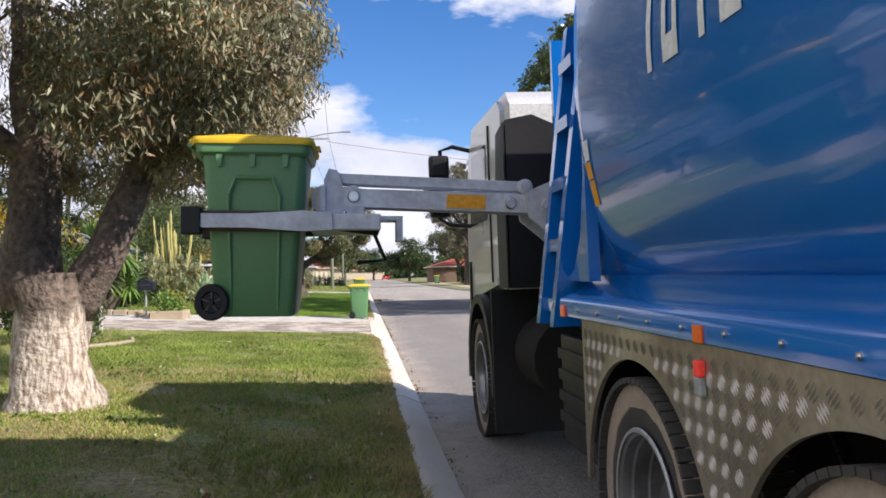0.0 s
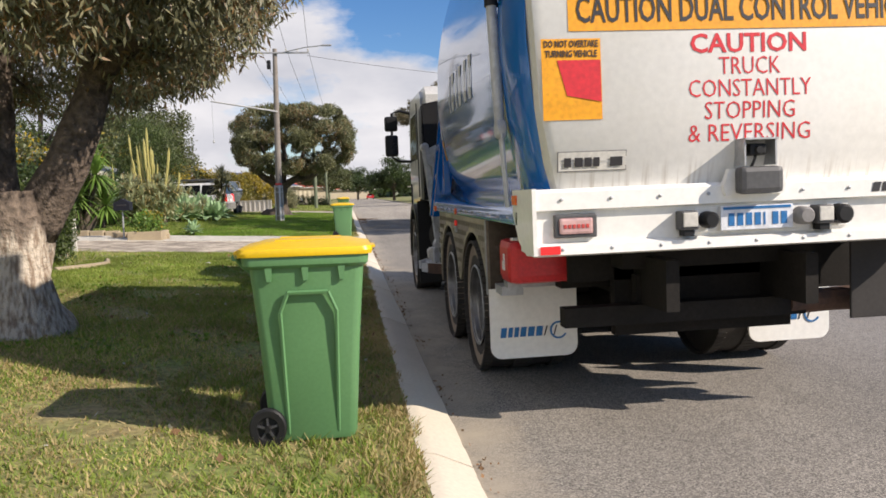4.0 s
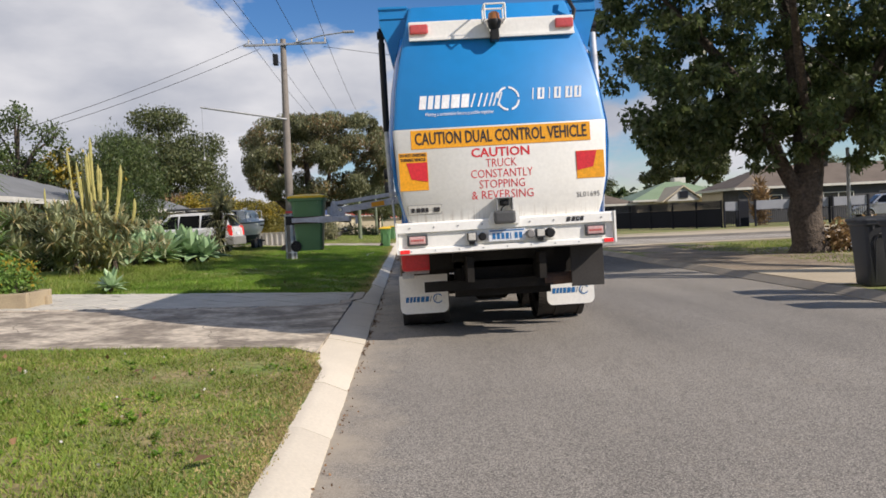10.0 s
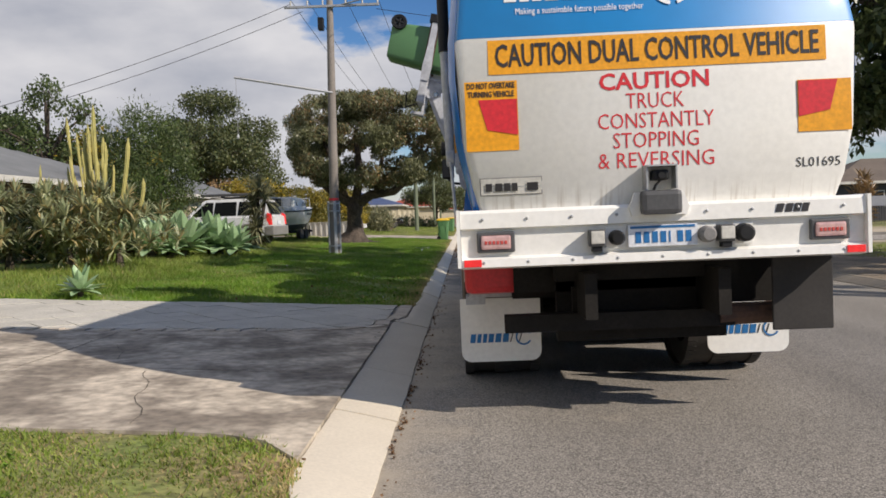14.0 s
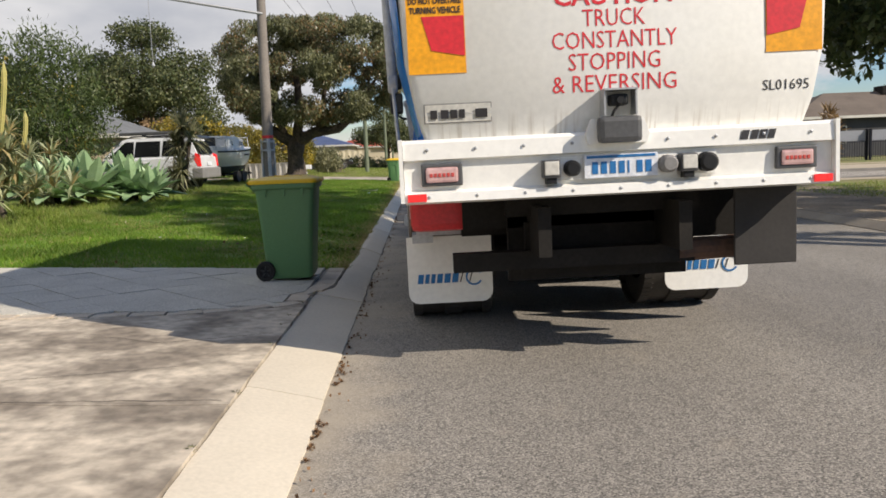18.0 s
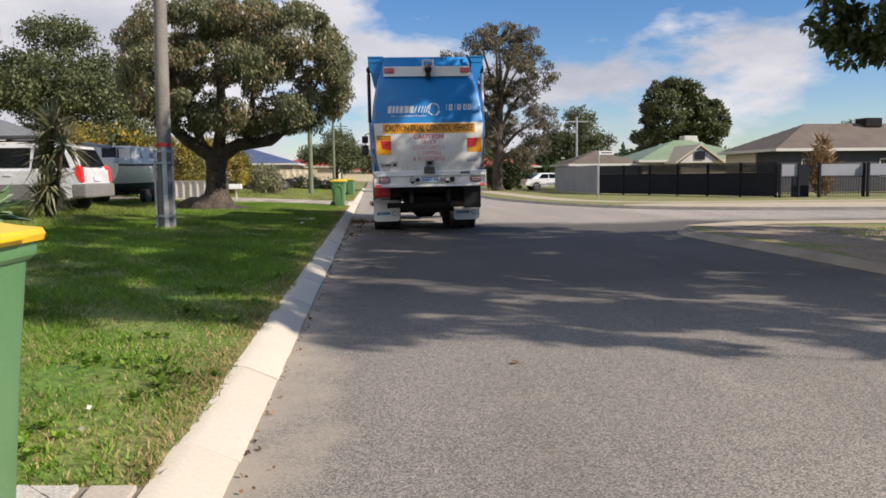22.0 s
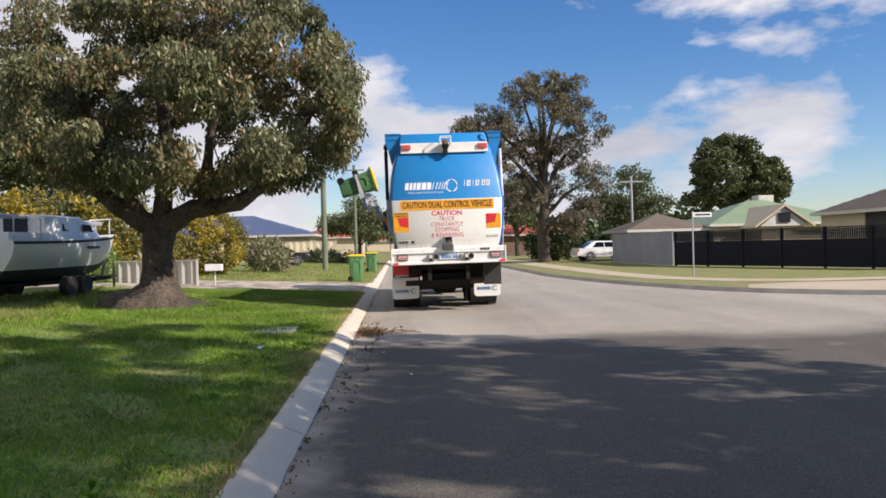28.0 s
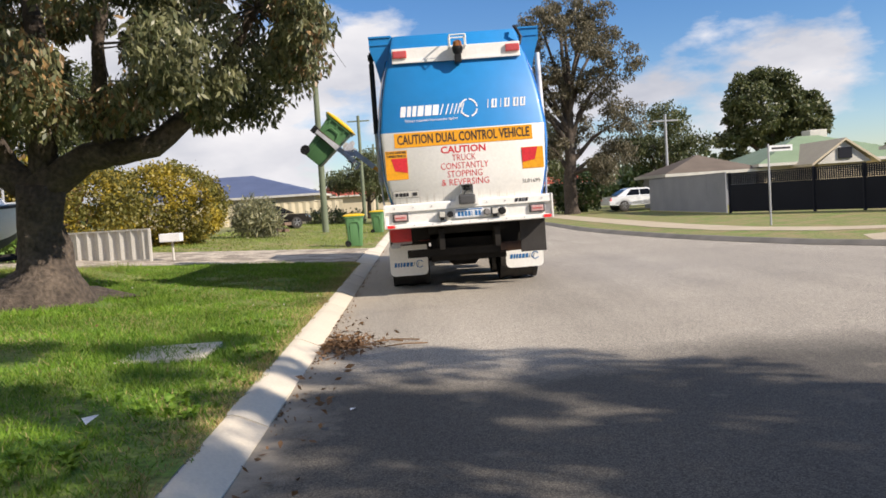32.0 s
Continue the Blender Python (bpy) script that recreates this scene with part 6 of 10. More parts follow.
# ---- wheeled bins: wheels to -x, front to +x, base at the origin ----
def make_bin(label, body_m, lid_m, group="", ribs=True, depth=0.94, size=1.045):
    b = thing("wheelie_bin", label, "bin", group)
    bm = bmesh.new()

    def ring(z, x0, x1, w, c):
        pts = []
        for cx, cy, a0 in ((x1 - c, w - c, 0), (x0 + c, w - c, 90), (x0 + c, -w + c, 180), (x1 - c, -w + c, 270)):
            pts += [(cx + c * math.cos(radians(a0 + a)), cy + c * math.sin(radians(a0 + a)), z) for a in (0, 30, 60, 90)]
        return pts
    ring_loft(bm, [ring(0.02, -0.22, 0.24, 0.215, 0.05), ring(0.05, -0.24, 0.255, 0.225, 0.05), ring(0.55, -0.275, 0.29, 0.25, 0.05), ring(0.93, -0.31, 0.325, 0.272, 0.05)])
    body = part("body", bm, body_m, b, smooth=True)
    bm = bmesh.new()
    ring_loft(bm, [ring(0.925, -0.325, 0.335, 0.285, 0.05), ring(0.94, -0.345, 0.35, 0.30, 0.055), ring(0.985, -0.35, 0.355, 0.305, 0.055), ring(0.995, -0.345, 0.35, 0.30, 0.055)])
    for s in (-1, 1):
        for x in (-0.2, 0.0, 0.2):
            prism(bm, [(x - 0.012, 0.86), (x + 0.012, 0.86), (x + 0.02, 0.93), (x - 0.02, 0.93)], "y", s * 0.262, s * 0.29)
    part("rim", bm, body_m, b, smooth=True)
    for s in (-1, 1) if ribs else ():    # moulded arch on each side wall
        bm = bmesh.new()
        tr = [(-0.13, 0.06), (-0.145, 0.70), (-0.10, 0.80), (0.12, 0.80), (0.165, 0.70), (0.15, 0.06)]
        for (xa, za), (xb, zb) in zip(tr, tr[1:]):
            ya, yb = [s * (0.2255 + 0.0515 * (z - 0.05) / 0.5 * (1 if z < 0.55 else 0.92)) for z in (za, zb)]
            tube(bm, [(xa, ya - s * 0.008, za), (xb, yb - s * 0.008, zb)], 0.0115, 6)
        part("side_rib", bm, body_m, body, smooth=True)
    bm = bmesh.new()
    for yy in (-0.17, 0.17):
        tube(bm, [(-0.30, yy, 0.90), (-0.36, yy, 0.95), (-0.385, yy, 0.985)], 0.018, 8)
    tube(bm, [(-0.385, -0.25, 0.985), (-0.385, 0.25, 0.985)], 0.017, 10)
    part("handle", bm, body_m, b, smooth=True)
    # wheels and axle
    bm = bmesh.new()
    tube(bm, [(-0.245, -0.24, 0.10), (-0.245, 0.24, 0.10)], 0.013, 8)
    part("axle", bm, GALV, b)
    for s in (-1, 1):
        bm = bmesh.new()
        lathe(bm, [(s * 0.22, 0.04), (s * 0.222, 0.095), (s * 0.235, 0.104), (s * 0.262, 0.104), (s * 0.272, 0.095), (s * 0.27, 0.062), (s * 0.255, 0.055), (s * 0.255, 0.02), (s * 0.28, 0.015)], (-0.245, 0, 0.104), "y", 22)
        w = part("wheel", bm, BLACK_P, b, "black rubber wheel", True)
        bm = bmesh.new()
        for k in range(5):
            a = 2 * math.pi * k / 5
            m = Matrix.Translation((-0.245, s * 0.262, 0.104)) @ Matrix.Rotation(a, 4, "Y")
            box(bm, -0.006, 0.006, -0.004, 0.004, 0.015, 0.06, 0, m)
        part("wheel_spokes", bm, BIN_DG, w)
    # lid: shallow dome with a raised middle, a rolled edge and a grip
    bm = bmesh.new()
    ring_loft(bm, [ring(0.985, -0.365, 0.372, 0.315, 0.06), ring(1.005, -0.37, 0.378, 0.32, 0.06), ring(1.025, -0.365, 0.37, 0.312, 0.06), ring(1.035, -0.32, 0.32, 0.27, 0.08), ring(1.052, -0.25, 0.26, 0.21, 0.08), ring(1.06, -0.1, 0.12, 0.09, 0.06)])
    lid = part("lid", bm, lid_m, b, smooth=True)
    bm = bmesh.new()
    for yy in (-0.2, 0.2):
        lathe(bm, [(yy - 0.05, 0.02), (yy + 0.05, 0.02)], (-0.37, 0, 1.0), "y", 10)
    box(bm, 0.34, 0.40, -0.09, 0.09, 1.0, 1.014, 0.004)
    prism(bm, [(-0.18, 1.046), (-0.16, 1.062), (0.2, 1.058), (0.22, 1.04)], "y", -0.17, -0.14)
    prism(bm, [(-0.18, 1.046), (-0.16, 1.062), (0.2, 1.058), (0.22, 1.04)], "y", 0.14, 0.17)
    part("lid_grip", bm, lid_m, lid)
    for ob in (b, *b.children_recursive):
        if ob.data:
            ob.data.transform(Matrix.Diagonal((depth, size, size * 0.99, 1)))
    return b


BIN1 = make_bin("green wheeled bin with a yellow lid, emptied on the verge", BIN_G, LID_Y, "recycling bins")
BIN2 = make_bin("green wheeled bin with a yellow lid on the driveway pavers", BIN_G, LID_Y, "recycling bins", False, 0.92, 1.0)
BIN3 = copy_thing(BIN1, pose(-0.75, 54.0, 0.14, 0, 0, 0))
BIN3["label"] = "green wheeled bin with a yellow lid at the second driveway"
for x, y, rz, lab in ((-0.95, 62.6, 6, "green wheeled bin with a yellow lid waiting on the lawn"), (-0.72, 74.4, -5, "green wheeled bin with a yellow lid waiting further down the verge"),
                      (7.9, 19.15, 182, "green wheeled bin with a yellow lid beside dark bins"), (9.3, 104, 180, "distant green wheeled bin with a yellow lid")):
    q = copy_thing(BIN1, pose(x, y, verge_z(x) if x < 0 else 0.1, 0, 0, rz))
    q["label"] = lab
DARK = make_bin("dark grey wheeled rubbish bin on the east verge", BIN_DG, BIN_DG, "rubbish bins")
DARK.matrix_basis = pose(7.95, 21.2, 0.1, 0, 0, 175)
copy_thing(DARK, pose(7.9, 20.25, 0.1, 0, 0, 184))

# ---- trees, shrubs, grass ----
def limb_mesh(limbs, seg=14, rough=0.12, seed=3):
    """Trunk and limbs: bent tubes with a knobbly, ridged surface. limbs: lists of (x, y, z, radius)."""
    bm = bmesh.new()
    for k, pts in enumerate(limbs):
        fine = []
        for (a, b) in zip(pts, pts[1:]):
            n = max(2, int((Vector(b[:3]) - Vector(a[:3])).length / max(0.12, a[3] * 0.7)))
            for i in range(n):
                t = i / n
                p = [a[j] + (b[j] - a[j]) * t for j in range(4)]
                w = 0.25 * p[3]
                p[0] += w * noise.noise((p[2] * 1.3, seed + k, 0.3))
                p[1] += w * noise.noise((p[2] * 1.3, seed + k, 7.3))
                fine.append(p)
        fine.append(list(pts[-1]))
        sg = seg if pts[0][3] > 0.08 else 7
        rows = tube(bm, [p[:3] for p in fine], [p[3] for p in fine], sg)
        for row, p in zip(rows, fine):
            c = Vector(p[:3])
            for i, v in enumerate(row):
                d = v.co - c
                g = noise.noise((i * 1.7 + k, p[2] * 1.1, seed)) * 0.8 + noise.noise((v.co.x * 5, v.co.y * 5, v.co.z * 2.2)) * 0.9
                v.co = c + d * (1 + rough * g)
    return bm


def twigs(rng, base, tips, r=0.02):
    """Thin branches from points of the frame to points in the crown."""
    out = []
    for tip in tips:
        b = base[np.argmin(np.linalg.norm(base - tip, axis=1))]
        mid = (b + tip) / 2 + rng.normal(size=3) * 0.12
        out.append([(*b, r), (*mid, r * 0.7), (*tip, r * 0.3)])
    return out


def make_tree(label, limbs, crowns, bark, seed, rough=0.12, extra=None):
    """limbs: the wooden frame; crowns: (material, points, leaf size, slimness, droop)."""
    rng = np.random.default_rng(seed)
    t = thing("tree", label, "tree")
    frame_pts = np.array([p[:3] for l in limbs for p in l[1:]])
    allp = np.concatenate([c[1] for c in crowns])
    tips = allp[rng.choice(len(allp), 60, replace=False)]
    part("trunk", limb_mesh(limbs, rough=rough, seed=seed), bark, t, smooth="all")
    tagged(part("branchwork", limb_mesh(twigs(rng, frame_pts, tips), seg=6, seed=seed), bark, t, smooth="all"), kind="stuff")
    for m, P, size, slim, droop in crowns:
        tagged(part("crown", quads_mesh("crown", leaves(rng, P, size, slim, droop), 4, m), m, t), kind="stuff")
    return t


def bush(label, centre, radii, m, count, size, seed, name="shrub", slim=0.3, droop=0.0, m2=None, flat=0.0, hollow=0.6, spread=0.16):
    rng = np.random.default_rng(seed)
    t = thing(name, label, "shrub")
    gz = centre[2] - radii[2]
    limbs = [[(centre[0], centre[1], gz - 0.02, 0.05), (centre[0] + 0.3 * radii[0] * math.cos(a), centre[1] + 0.3 * radii[1] * math.sin(a), centre[2], 0.02)] for a in (0.4, 2.3, 4.4)]
    part("stem", limb_mesh(limbs, 7, seed=seed), BARK, t)
    P = clumps(rng, centre, radii, count // 30, spread, 30, hollow, flat)
    P[:, 2] = np.maximum(P[:, 2], gz + 0.03)
    if m2 is not None:
        hi = rng.uniform(size=len(P)) < 0.45 + 0.6 * np.sin(P[:, 0] * 2.3 + P[:, 2] * 2.6 + 1.3 * np.sin(P[:, 1] * 2.0))
        tagged(part("flowering_foliage", quads_mesh("flowering_foliage", leaves(rng, P[hi], size, slim, droop), 4, m2), m2, t), kind="stuff")
        P = P[~hi]
    tagged(part("foliage", quads_mesh("foliage", leaves(rng, P, size, slim, droop), 4, m), m, t), kind="stuff")
    return t


rngp = np.random.default_rng(11)
# forked tree on the first verge, its foot bare of bark
B = (-3.70, 7.75)
gz = verge_z(-3.75)
limbs1 = [[(B[0], B[1], gz - 0.05, 0.52), (B[0] + 0.02, B[1], gz + 0.2, 0.40), (B[0] + 0.02, B[1], gz + 0.8, 0.35), (B[0] - 0.02, B[1], gz + 1.25, 0.34)]]
upper1 = [[(B[0] - 0.14, B[1], gz + 1.0, 0.29), (B[0] - 0.22, B[1] + 0.05, gz + 1.8, 0.26), (B[0] - 0.16, B[1] + 0.1, gz + 2.6, 0.23), (B[0] - 0.4, B[1] + 0.4, gz + 4.2, 0.13), (B[0] - 0.8, B[1] + 0.5, gz + 5.5, 0.06)],
          [(B[0] + 0.18, B[1], gz + 0.95, 0.22), (B[0] + 0.55, B[1], gz + 1.55, 0.19), (B[0] + 0.85, B[1] + 0.05, gz + 2.4, 0.16), (B[0] + 1.3, B[1] + 0.3, gz + 3.6, 0.10), (B[0] + 1.9, B[1] + 0.4, gz + 4.6, 0.05)],
          [(B[0] - 0.1, B[1] + 0.1, gz + 2.4, 0.13), (B[0] - 1.5, B[1] - 0.3, gz + 3.4, 0.08), (B[0] - 2.6, B[1] - 0.4, gz + 4.2, 0.04)],
          [(B[0] + 0.8, B[1], gz + 2.3, 0.10), (B[0] + 1.7, B[1] - 0.4, gz + 2.9, 0.06), (B[0] + 2.4, B[1] - 0.5, gz + 3.3, 0.03)]]
P = np.concatenate([blob_shell(rngp, (-3.9, 8.1, 4.4), (2.7, 2.9, 1.85), 230, 0.48, 560, 0.75, -0.75, 0.2), blob_shell(rngp, (-6.4, 6.6, 4.3), (1.9, 2.1, 1.6), 76, 0.48, 460, 0.8, -0.8, 0.2),
                    blob_shell(rngp, (-2.3, 7.6, 3.9), (1.15, 1.6, 1.15), 72, 0.38, 520, 0.8, -0.8, 0.2)])
sel = rngp.uniform(size=len(P)) * 0.75 + 0.16 * np.sin(P[:, 0] * 3.1 + 2 * np.sin(P[:, 1] * 2.0)) * np.sin(P[:, 2] * 3.7) + 0.09
t1 = make_tree("forked street tree with rough bark and a pale peeled foot", limbs1 + upper1,
               [(LEAF_T, P[sel < 0.66], 0.092, 0.12, 0.75), (LEAF_B, P[sel >= 0.66], 0.092, 0.12, 0.75)], BARK_1, 5, 0.2)

# round-headed tree beside the light pole
B = (-4.45, 48.3)
gz = verge_z(-4.45)
limbs2 = [[(B[0], B[1], gz - 0.1, 1.3), (B[0], B[1], gz + 0.08, 1.02), (B[0], B[1], gz + 0.26, 0.62), (B[0] - 0.02, B[1], gz + 0.55, 0.39), (B[0], B[1], gz + 1.2, 0.31), (B[0] + 0.05, B[1], gz + 1.75, 0.33)],
          [(B[0], B[1], gz + 1.7, 0.27), (B[0] + 0.8, B[1] - 0.1, gz + 2.15, 0.22), (B[0] + 1.8, B[1] - 0.2, gz + 2.25, 0.18), (B[0] + 2.6, B[1], gz + 2.9, 0.11), (B[0] + 3.4, B[1], gz + 4.2, 0.05)],
          [(B[0], B[1], gz + 1.7, 0.25), (B[0] - 0.9, B[1], gz + 2.3, 0.2), (B[0] - 1.7, B[1] + 0.2, gz + 3.0, 0.13), (B[0] - 2.2, B[1], gz + 4.3, 0.05)],
          [(B[0] + 0.1, B[1], gz + 1.8, 0.22), (B[0] + 0.3, B[1] - 0.2, gz + 3.2, 0.16), (B[0] + 0.2, B[1] - 0.3, gz + 5.0, 0.07)],
          [(B[0] - 0.4, B[1], gz + 2.1, 0.15), (B[0] - 0.7, B[1] - 0.8, gz + 3.4, 0.1), (B[0] - 1.2, B[1] - 1.2, gz + 4.9, 0.05)],
          [(B[0] + 1.0, B[1] - 0.1, gz + 2.2, 0.14), (B[0] + 1.4, B[1] - 0.9, gz + 3.6, 0.08), (B[0] + 1.8, B[1] - 1.2, gz + 4.8, 0.04)]]
P = blob_shell(rngp, (-3.55, 47.95, 4.83), (3.35, 2.75, 1.85), 270, 0.44, 460, 0.5, -0.9, 0.22,
               lambda x, y, z: not (z < 3.0 and -6.4 < x < -1.9 and abs(y - 48.2) < 2.4))
sel = rngp.uniform(size=len(P)) * 0.93 + 0.22 * np.sin(P[:, 0] * 1.9 + 1) * np.sin(P[:, 2] * 2.3)
make_tree("round-headed street tree with drooping olive leaves and a flared foot", limbs2,
          [(LEAF_O, P[sel < 0.82], 0.122, 0.2, 0.9), (LEAF_B, P[sel >= 0.82], 0.122, 0.2, 0.9)], BARK, 6, 0.24)

# big shade trees on the east verge
B = (11.4, 30.0)
limbs3 = [[(B[0], B[1], 0.0, 0.62), (B[0], B[1], 0.4, 0.47), (B[0] - 0.02, B[1], 1.2, 0.41), (B[0] + 0.12, B[1], 2.6, 0.36), (B[0] + 0.3, B[1] + 0.9, 5.5, 0.26), (B[0] + 0.2, B[1] + 2.0, 10.0, 0.12)],
          [(B[0] - 0.1, B[1], 1.4, 0.22), (B[0] - 0.75, B[1] - 0.05, 2.7, 0.19), (B[0] - 1.4, B[1] - 0.1, 4.2, 0.17), (B[0] - 2.2, B[1] + 0.8, 5.9, 0.12), (B[0] - 3.4, B[1] + 1.4, 7.6, 0.05)],
          [(B[0] + 0.1, B[1], 2.6, 0.22), (B[0] + 1.6, B[1], 4.2, 0.15), (B[0] + 3.4, B[1] + 0.5, 6.8, 0.05)],
          [(B[0] + 0.1, B[1], 3.4, 0.15), (B[0] - 0.9, B[1] - 1.5, 5.6, 0.1), (B[0] - 1.8, B[1] - 2.8, 8.0, 0.04)]]
# the blob at (15.2, 33.0) is added out of sight to shade the corner
P = np.concatenate([blob_shell(rngp, (11.3, 33.2, 8.6), (4.8, 4.5, 4.0), 290, 0.40, 125, 0.9, -0.75, 0.4), blob_shell(rngp, (7.7, 31.2, 6.9), (2.2, 2.5, 2.1), 56, 0.36, 110, 0.9, -0.85, 0.4),
                    blob_shell(rngp, (13.8, 30.5, 4.7), (3.0, 3.0, 2.5), 90, 0.45, 150, 0.9, -0.95, 0.45),
                    blob_shell(rngp, (8.6, 29.9, 4.3), (2.0, 1.9, 1.1), 34, 0.45, 180, 1.0, -0.95, 0.4),
                    blob_shell(rngp, (11.9, 29.3, 3.6), (1.5, 1.3, 1.1), 14, 0.45, 170, 1.0, -0.95, 0.4), blob_shell(rngp, (9.6, 34.0, 4.05), (1.5, 1.2, 0.95), 32, 0.34, 130, 1.0, -0.95, 0.4), blob_shell(rngp, (15.2, 33.0, 4.9), (2.6, 2.4, 1.5), 64, 0.38, 120, 0.9, -0.9, 0.35), blob_shell(rngp, (9.9, 30.4, 3.6), (1.8, 1.3, 1.1), 16, 0.42, 170, 1.0, -0.95, 0.4)])
make_tree("large dark-leaved shade tree on the east verge", limbs3, [(LEAF_E, P, 0.2, 0.24, 0.4)], BARK, 7, 0.14)
# added tree, mostly out of view; its crown is shaped to dapple the road
limbs4 = [[(15.6, 19.4, 0.0, 0.5), (15.5, 19.5, 2.5, 0.38), (15.0, 21.2, 6.0, 0.2), (14.4, 23.0, 9.0, 0.08)], [(15.4, 19.6, 3.2, 0.2), (13.6, 21.6, 5.6, 0.13), (11.6, 24.6, 8.0, 0.08), (8.8, 27.0, 9.6, 0.03)],
          [(15.4, 19.6, 3.6, 0.2), (15.7, 23.6, 5.8, 0.12), (15.8, 27.2, 7.6, 0.05)], [(15.3, 19.8, 3.9, 0.14), (16.4, 21.4, 5.6, 0.09), (16.6, 23.0, 7.0, 0.03)]]
P = np.concatenate([blob_shell(rngp, (13.4, 24.1, 7.4), (5.2, 2.6, 1.9), 165, 0.34, 105, 0.9, -0.85, 0.6), blob_shell(rngp, (11.3, 27.8, 9.0), (4.6, 3.3, 3.2), 84, 0.36, 110, 0.9, -0.85, 0.35),
                    blob_shell(rngp, (9.1, 27.7, 9.5), (2.9, 4.0, 1.4), 100, 0.34, 110, 0.9, -0.9, 0.3),
                    blob_shell(rngp, (9.4, 24.1, 8.1), (2.2, 1.9, 1.2), 52, 0.33, 105, 0.9, -0.9, 0.3),
                    blob_shell(rngp, (15.8, 27.9, 7.5), (3.3, 3.4, 2.5), 66, 0.35, 110, 0.9, -0.9, 0.3)])
make_tree("tall dark-leaved tree added mostly out of view to shade the road", limbs4, [(LEAF_E, P, 0.2, 0.25, 0.3)], BARK, 8)


def gum(label, x, y, h, w, seed, m=LEAF_M, n=420, lean=0.0, bare=0.35, puff=0.45, leaf=0.3):
    """A tall gum: bare forking stem, foliage in separate puffs."""
    n, leaf = int(n * 2.2), leaf * 0.72
    rng = np.random.default_rng(seed)
    gz = 0.1 if x > 0 else 0.3
    r0 = h * 0.028
    limbs = [[(x, y, gz - 0.1, r0 * 1.3), (x + lean * 0.2, y, gz + h * 0.25, r0), (x + lean * 0.6, y, gz + h * 0.6, r0 * 0.55), (x + lean, y, gz + h * 0.92, r0 * 0.15)]]
    pts = []
    k = 11
    for i in range(k):
        a = 2.4 * i + rng.uniform(-0.4, 0.4)
        z0 = gz + h * (bare + 0.4 * i / k) * 0.8
        d = w * rng.uniform(0.45, 1.0) * math.sqrt(max(0.15, 1 - (abs(i / k - 0.4)) ** 2 * 1.6))
        tip = (x + d * math.cos(a), y + d * math.sin(a), min(gz + h * 0.95, z0 + h * rng.uniform(0.15, 0.3)))
        limbs.append([(x + lean * 0.5 * i / k, y, z0, r0 * 0.5), ((x + tip[0]) / 2, (y + tip[1]) / 2, z0 + (tip[2] - z0) * 0.65, r0 * 0.3), (*tip, r0 * 0.1)])
        pts.append(clumps(rng, tip, (w * puff, w * puff, h * 0.11), n // k, leaf * 0.9, 24, 0.3, 0.7))
    pts.append(clumps(rng, (x + lean, y, gz + h * 0.9), (w * puff, w * puff, h * 0.10), n // k, leaf * 0.9, 24, 0.3))
    return make_tree(label, limbs, [(m, np.concatenate(pts), leaf, 0.28, 0.5)], BARK, seed)


def old_gum():
    """The tall open gum at the far corner: forking limbs with a leafy puff at each end."""
    rng = np.random.default_rng(21)
    x, y = 11.3, 87.5
    puffs = ((0.1, 13.4, 1.3), (-1.6, 12.3, 1.0), (2.2, 13.3, 1.1), (3.0, 11.9, 1.1), (1.0, 11.1, 1.2), (-4.0, 10.7, 1.2), (-5.5, 10.0, 0.8), (-2.4, 10.0, 1.4), (3.4, 9.6, 1.4), (-0.3, 8.8, 1.5),
             (-2.0, 7.7, 1.4), (1.8, 8.3, 1.2), (3.6, 6.3, 1.2), (0.6, 5.7, 1.3), (-1.4, 5.1, 1.2), (3.0, 4.2, 1.1), (1.8, 3.1, 0.8), (-3.4, 8.6, 1.1))
    limbs = [[(x, y, -0.1, 0.62), (x, y, 0.4, 0.45), (x + 0.1, y, 3.2, 0.38), (x + 0.2, y, 6.0, 0.26), (x + 0.3, y, 9.5, 0.15), (x + 0.1, y, 13.0, 0.04)]]
    P = []
    for i, (dx, z, r) in enumerate(puffs):
        dy = rng.uniform(-2.2, 2.2)
        z0 = max(2.6, z * 0.55 - 0.2)
        limbs.append([(x + 0.12, y, z0, 0.17), (x + dx * 0.45, y + dy * 0.4, z0 + (z - z0) * 0.55, 0.11), (x + dx, y + dy, z - 0.2, 0.03)])
        P.append(blob_shell(rng, (x + dx * 0.95, y + dy, z - 0.25), (r * 1.35, r * 1.3, r * 0.95), 30, 0.5, 95, 1.0, -0.8, 0.5))
    make_tree("tall brownish gum tree at the far corner", limbs, [(LEAF_G, np.concatenate(P), 0.22, 0.18, 0.6)], BARK, 21)


old_gum()
make_tree("big dark gum tree behind the houses", [[(42, 125, 0, 0.55), (42, 125, 4, 0.4), (42.3, 125, 9, 0.2)], [(42, 125, 3.2, 0.3), (39, 125, 6.5, 0.15)], [(42, 125, 3.6, 0.3), (45.4, 125, 7, 0.15)]],
          [(LEAF_M, np.concatenate([blob_shell(rngp, (41.2, 125, 9.7), (3.9, 3.6, 4.2), 90, 1.05, 230, 0.9, -0.9, 0.25), blob_shell(rngp, (46.0, 125, 8.3), (2.3, 2.6, 2.9), 40, 0.95, 230, 0.9, -0.9, 0.25),
                                    blob_shell(rngp, (37.4, 125, 5.0), (1.6, 2.0, 2.2), 22, 0.9, 230, 0.9, -0.9, 0.25)]), 0.42, 0.3, 0.3)], BARK, 22)
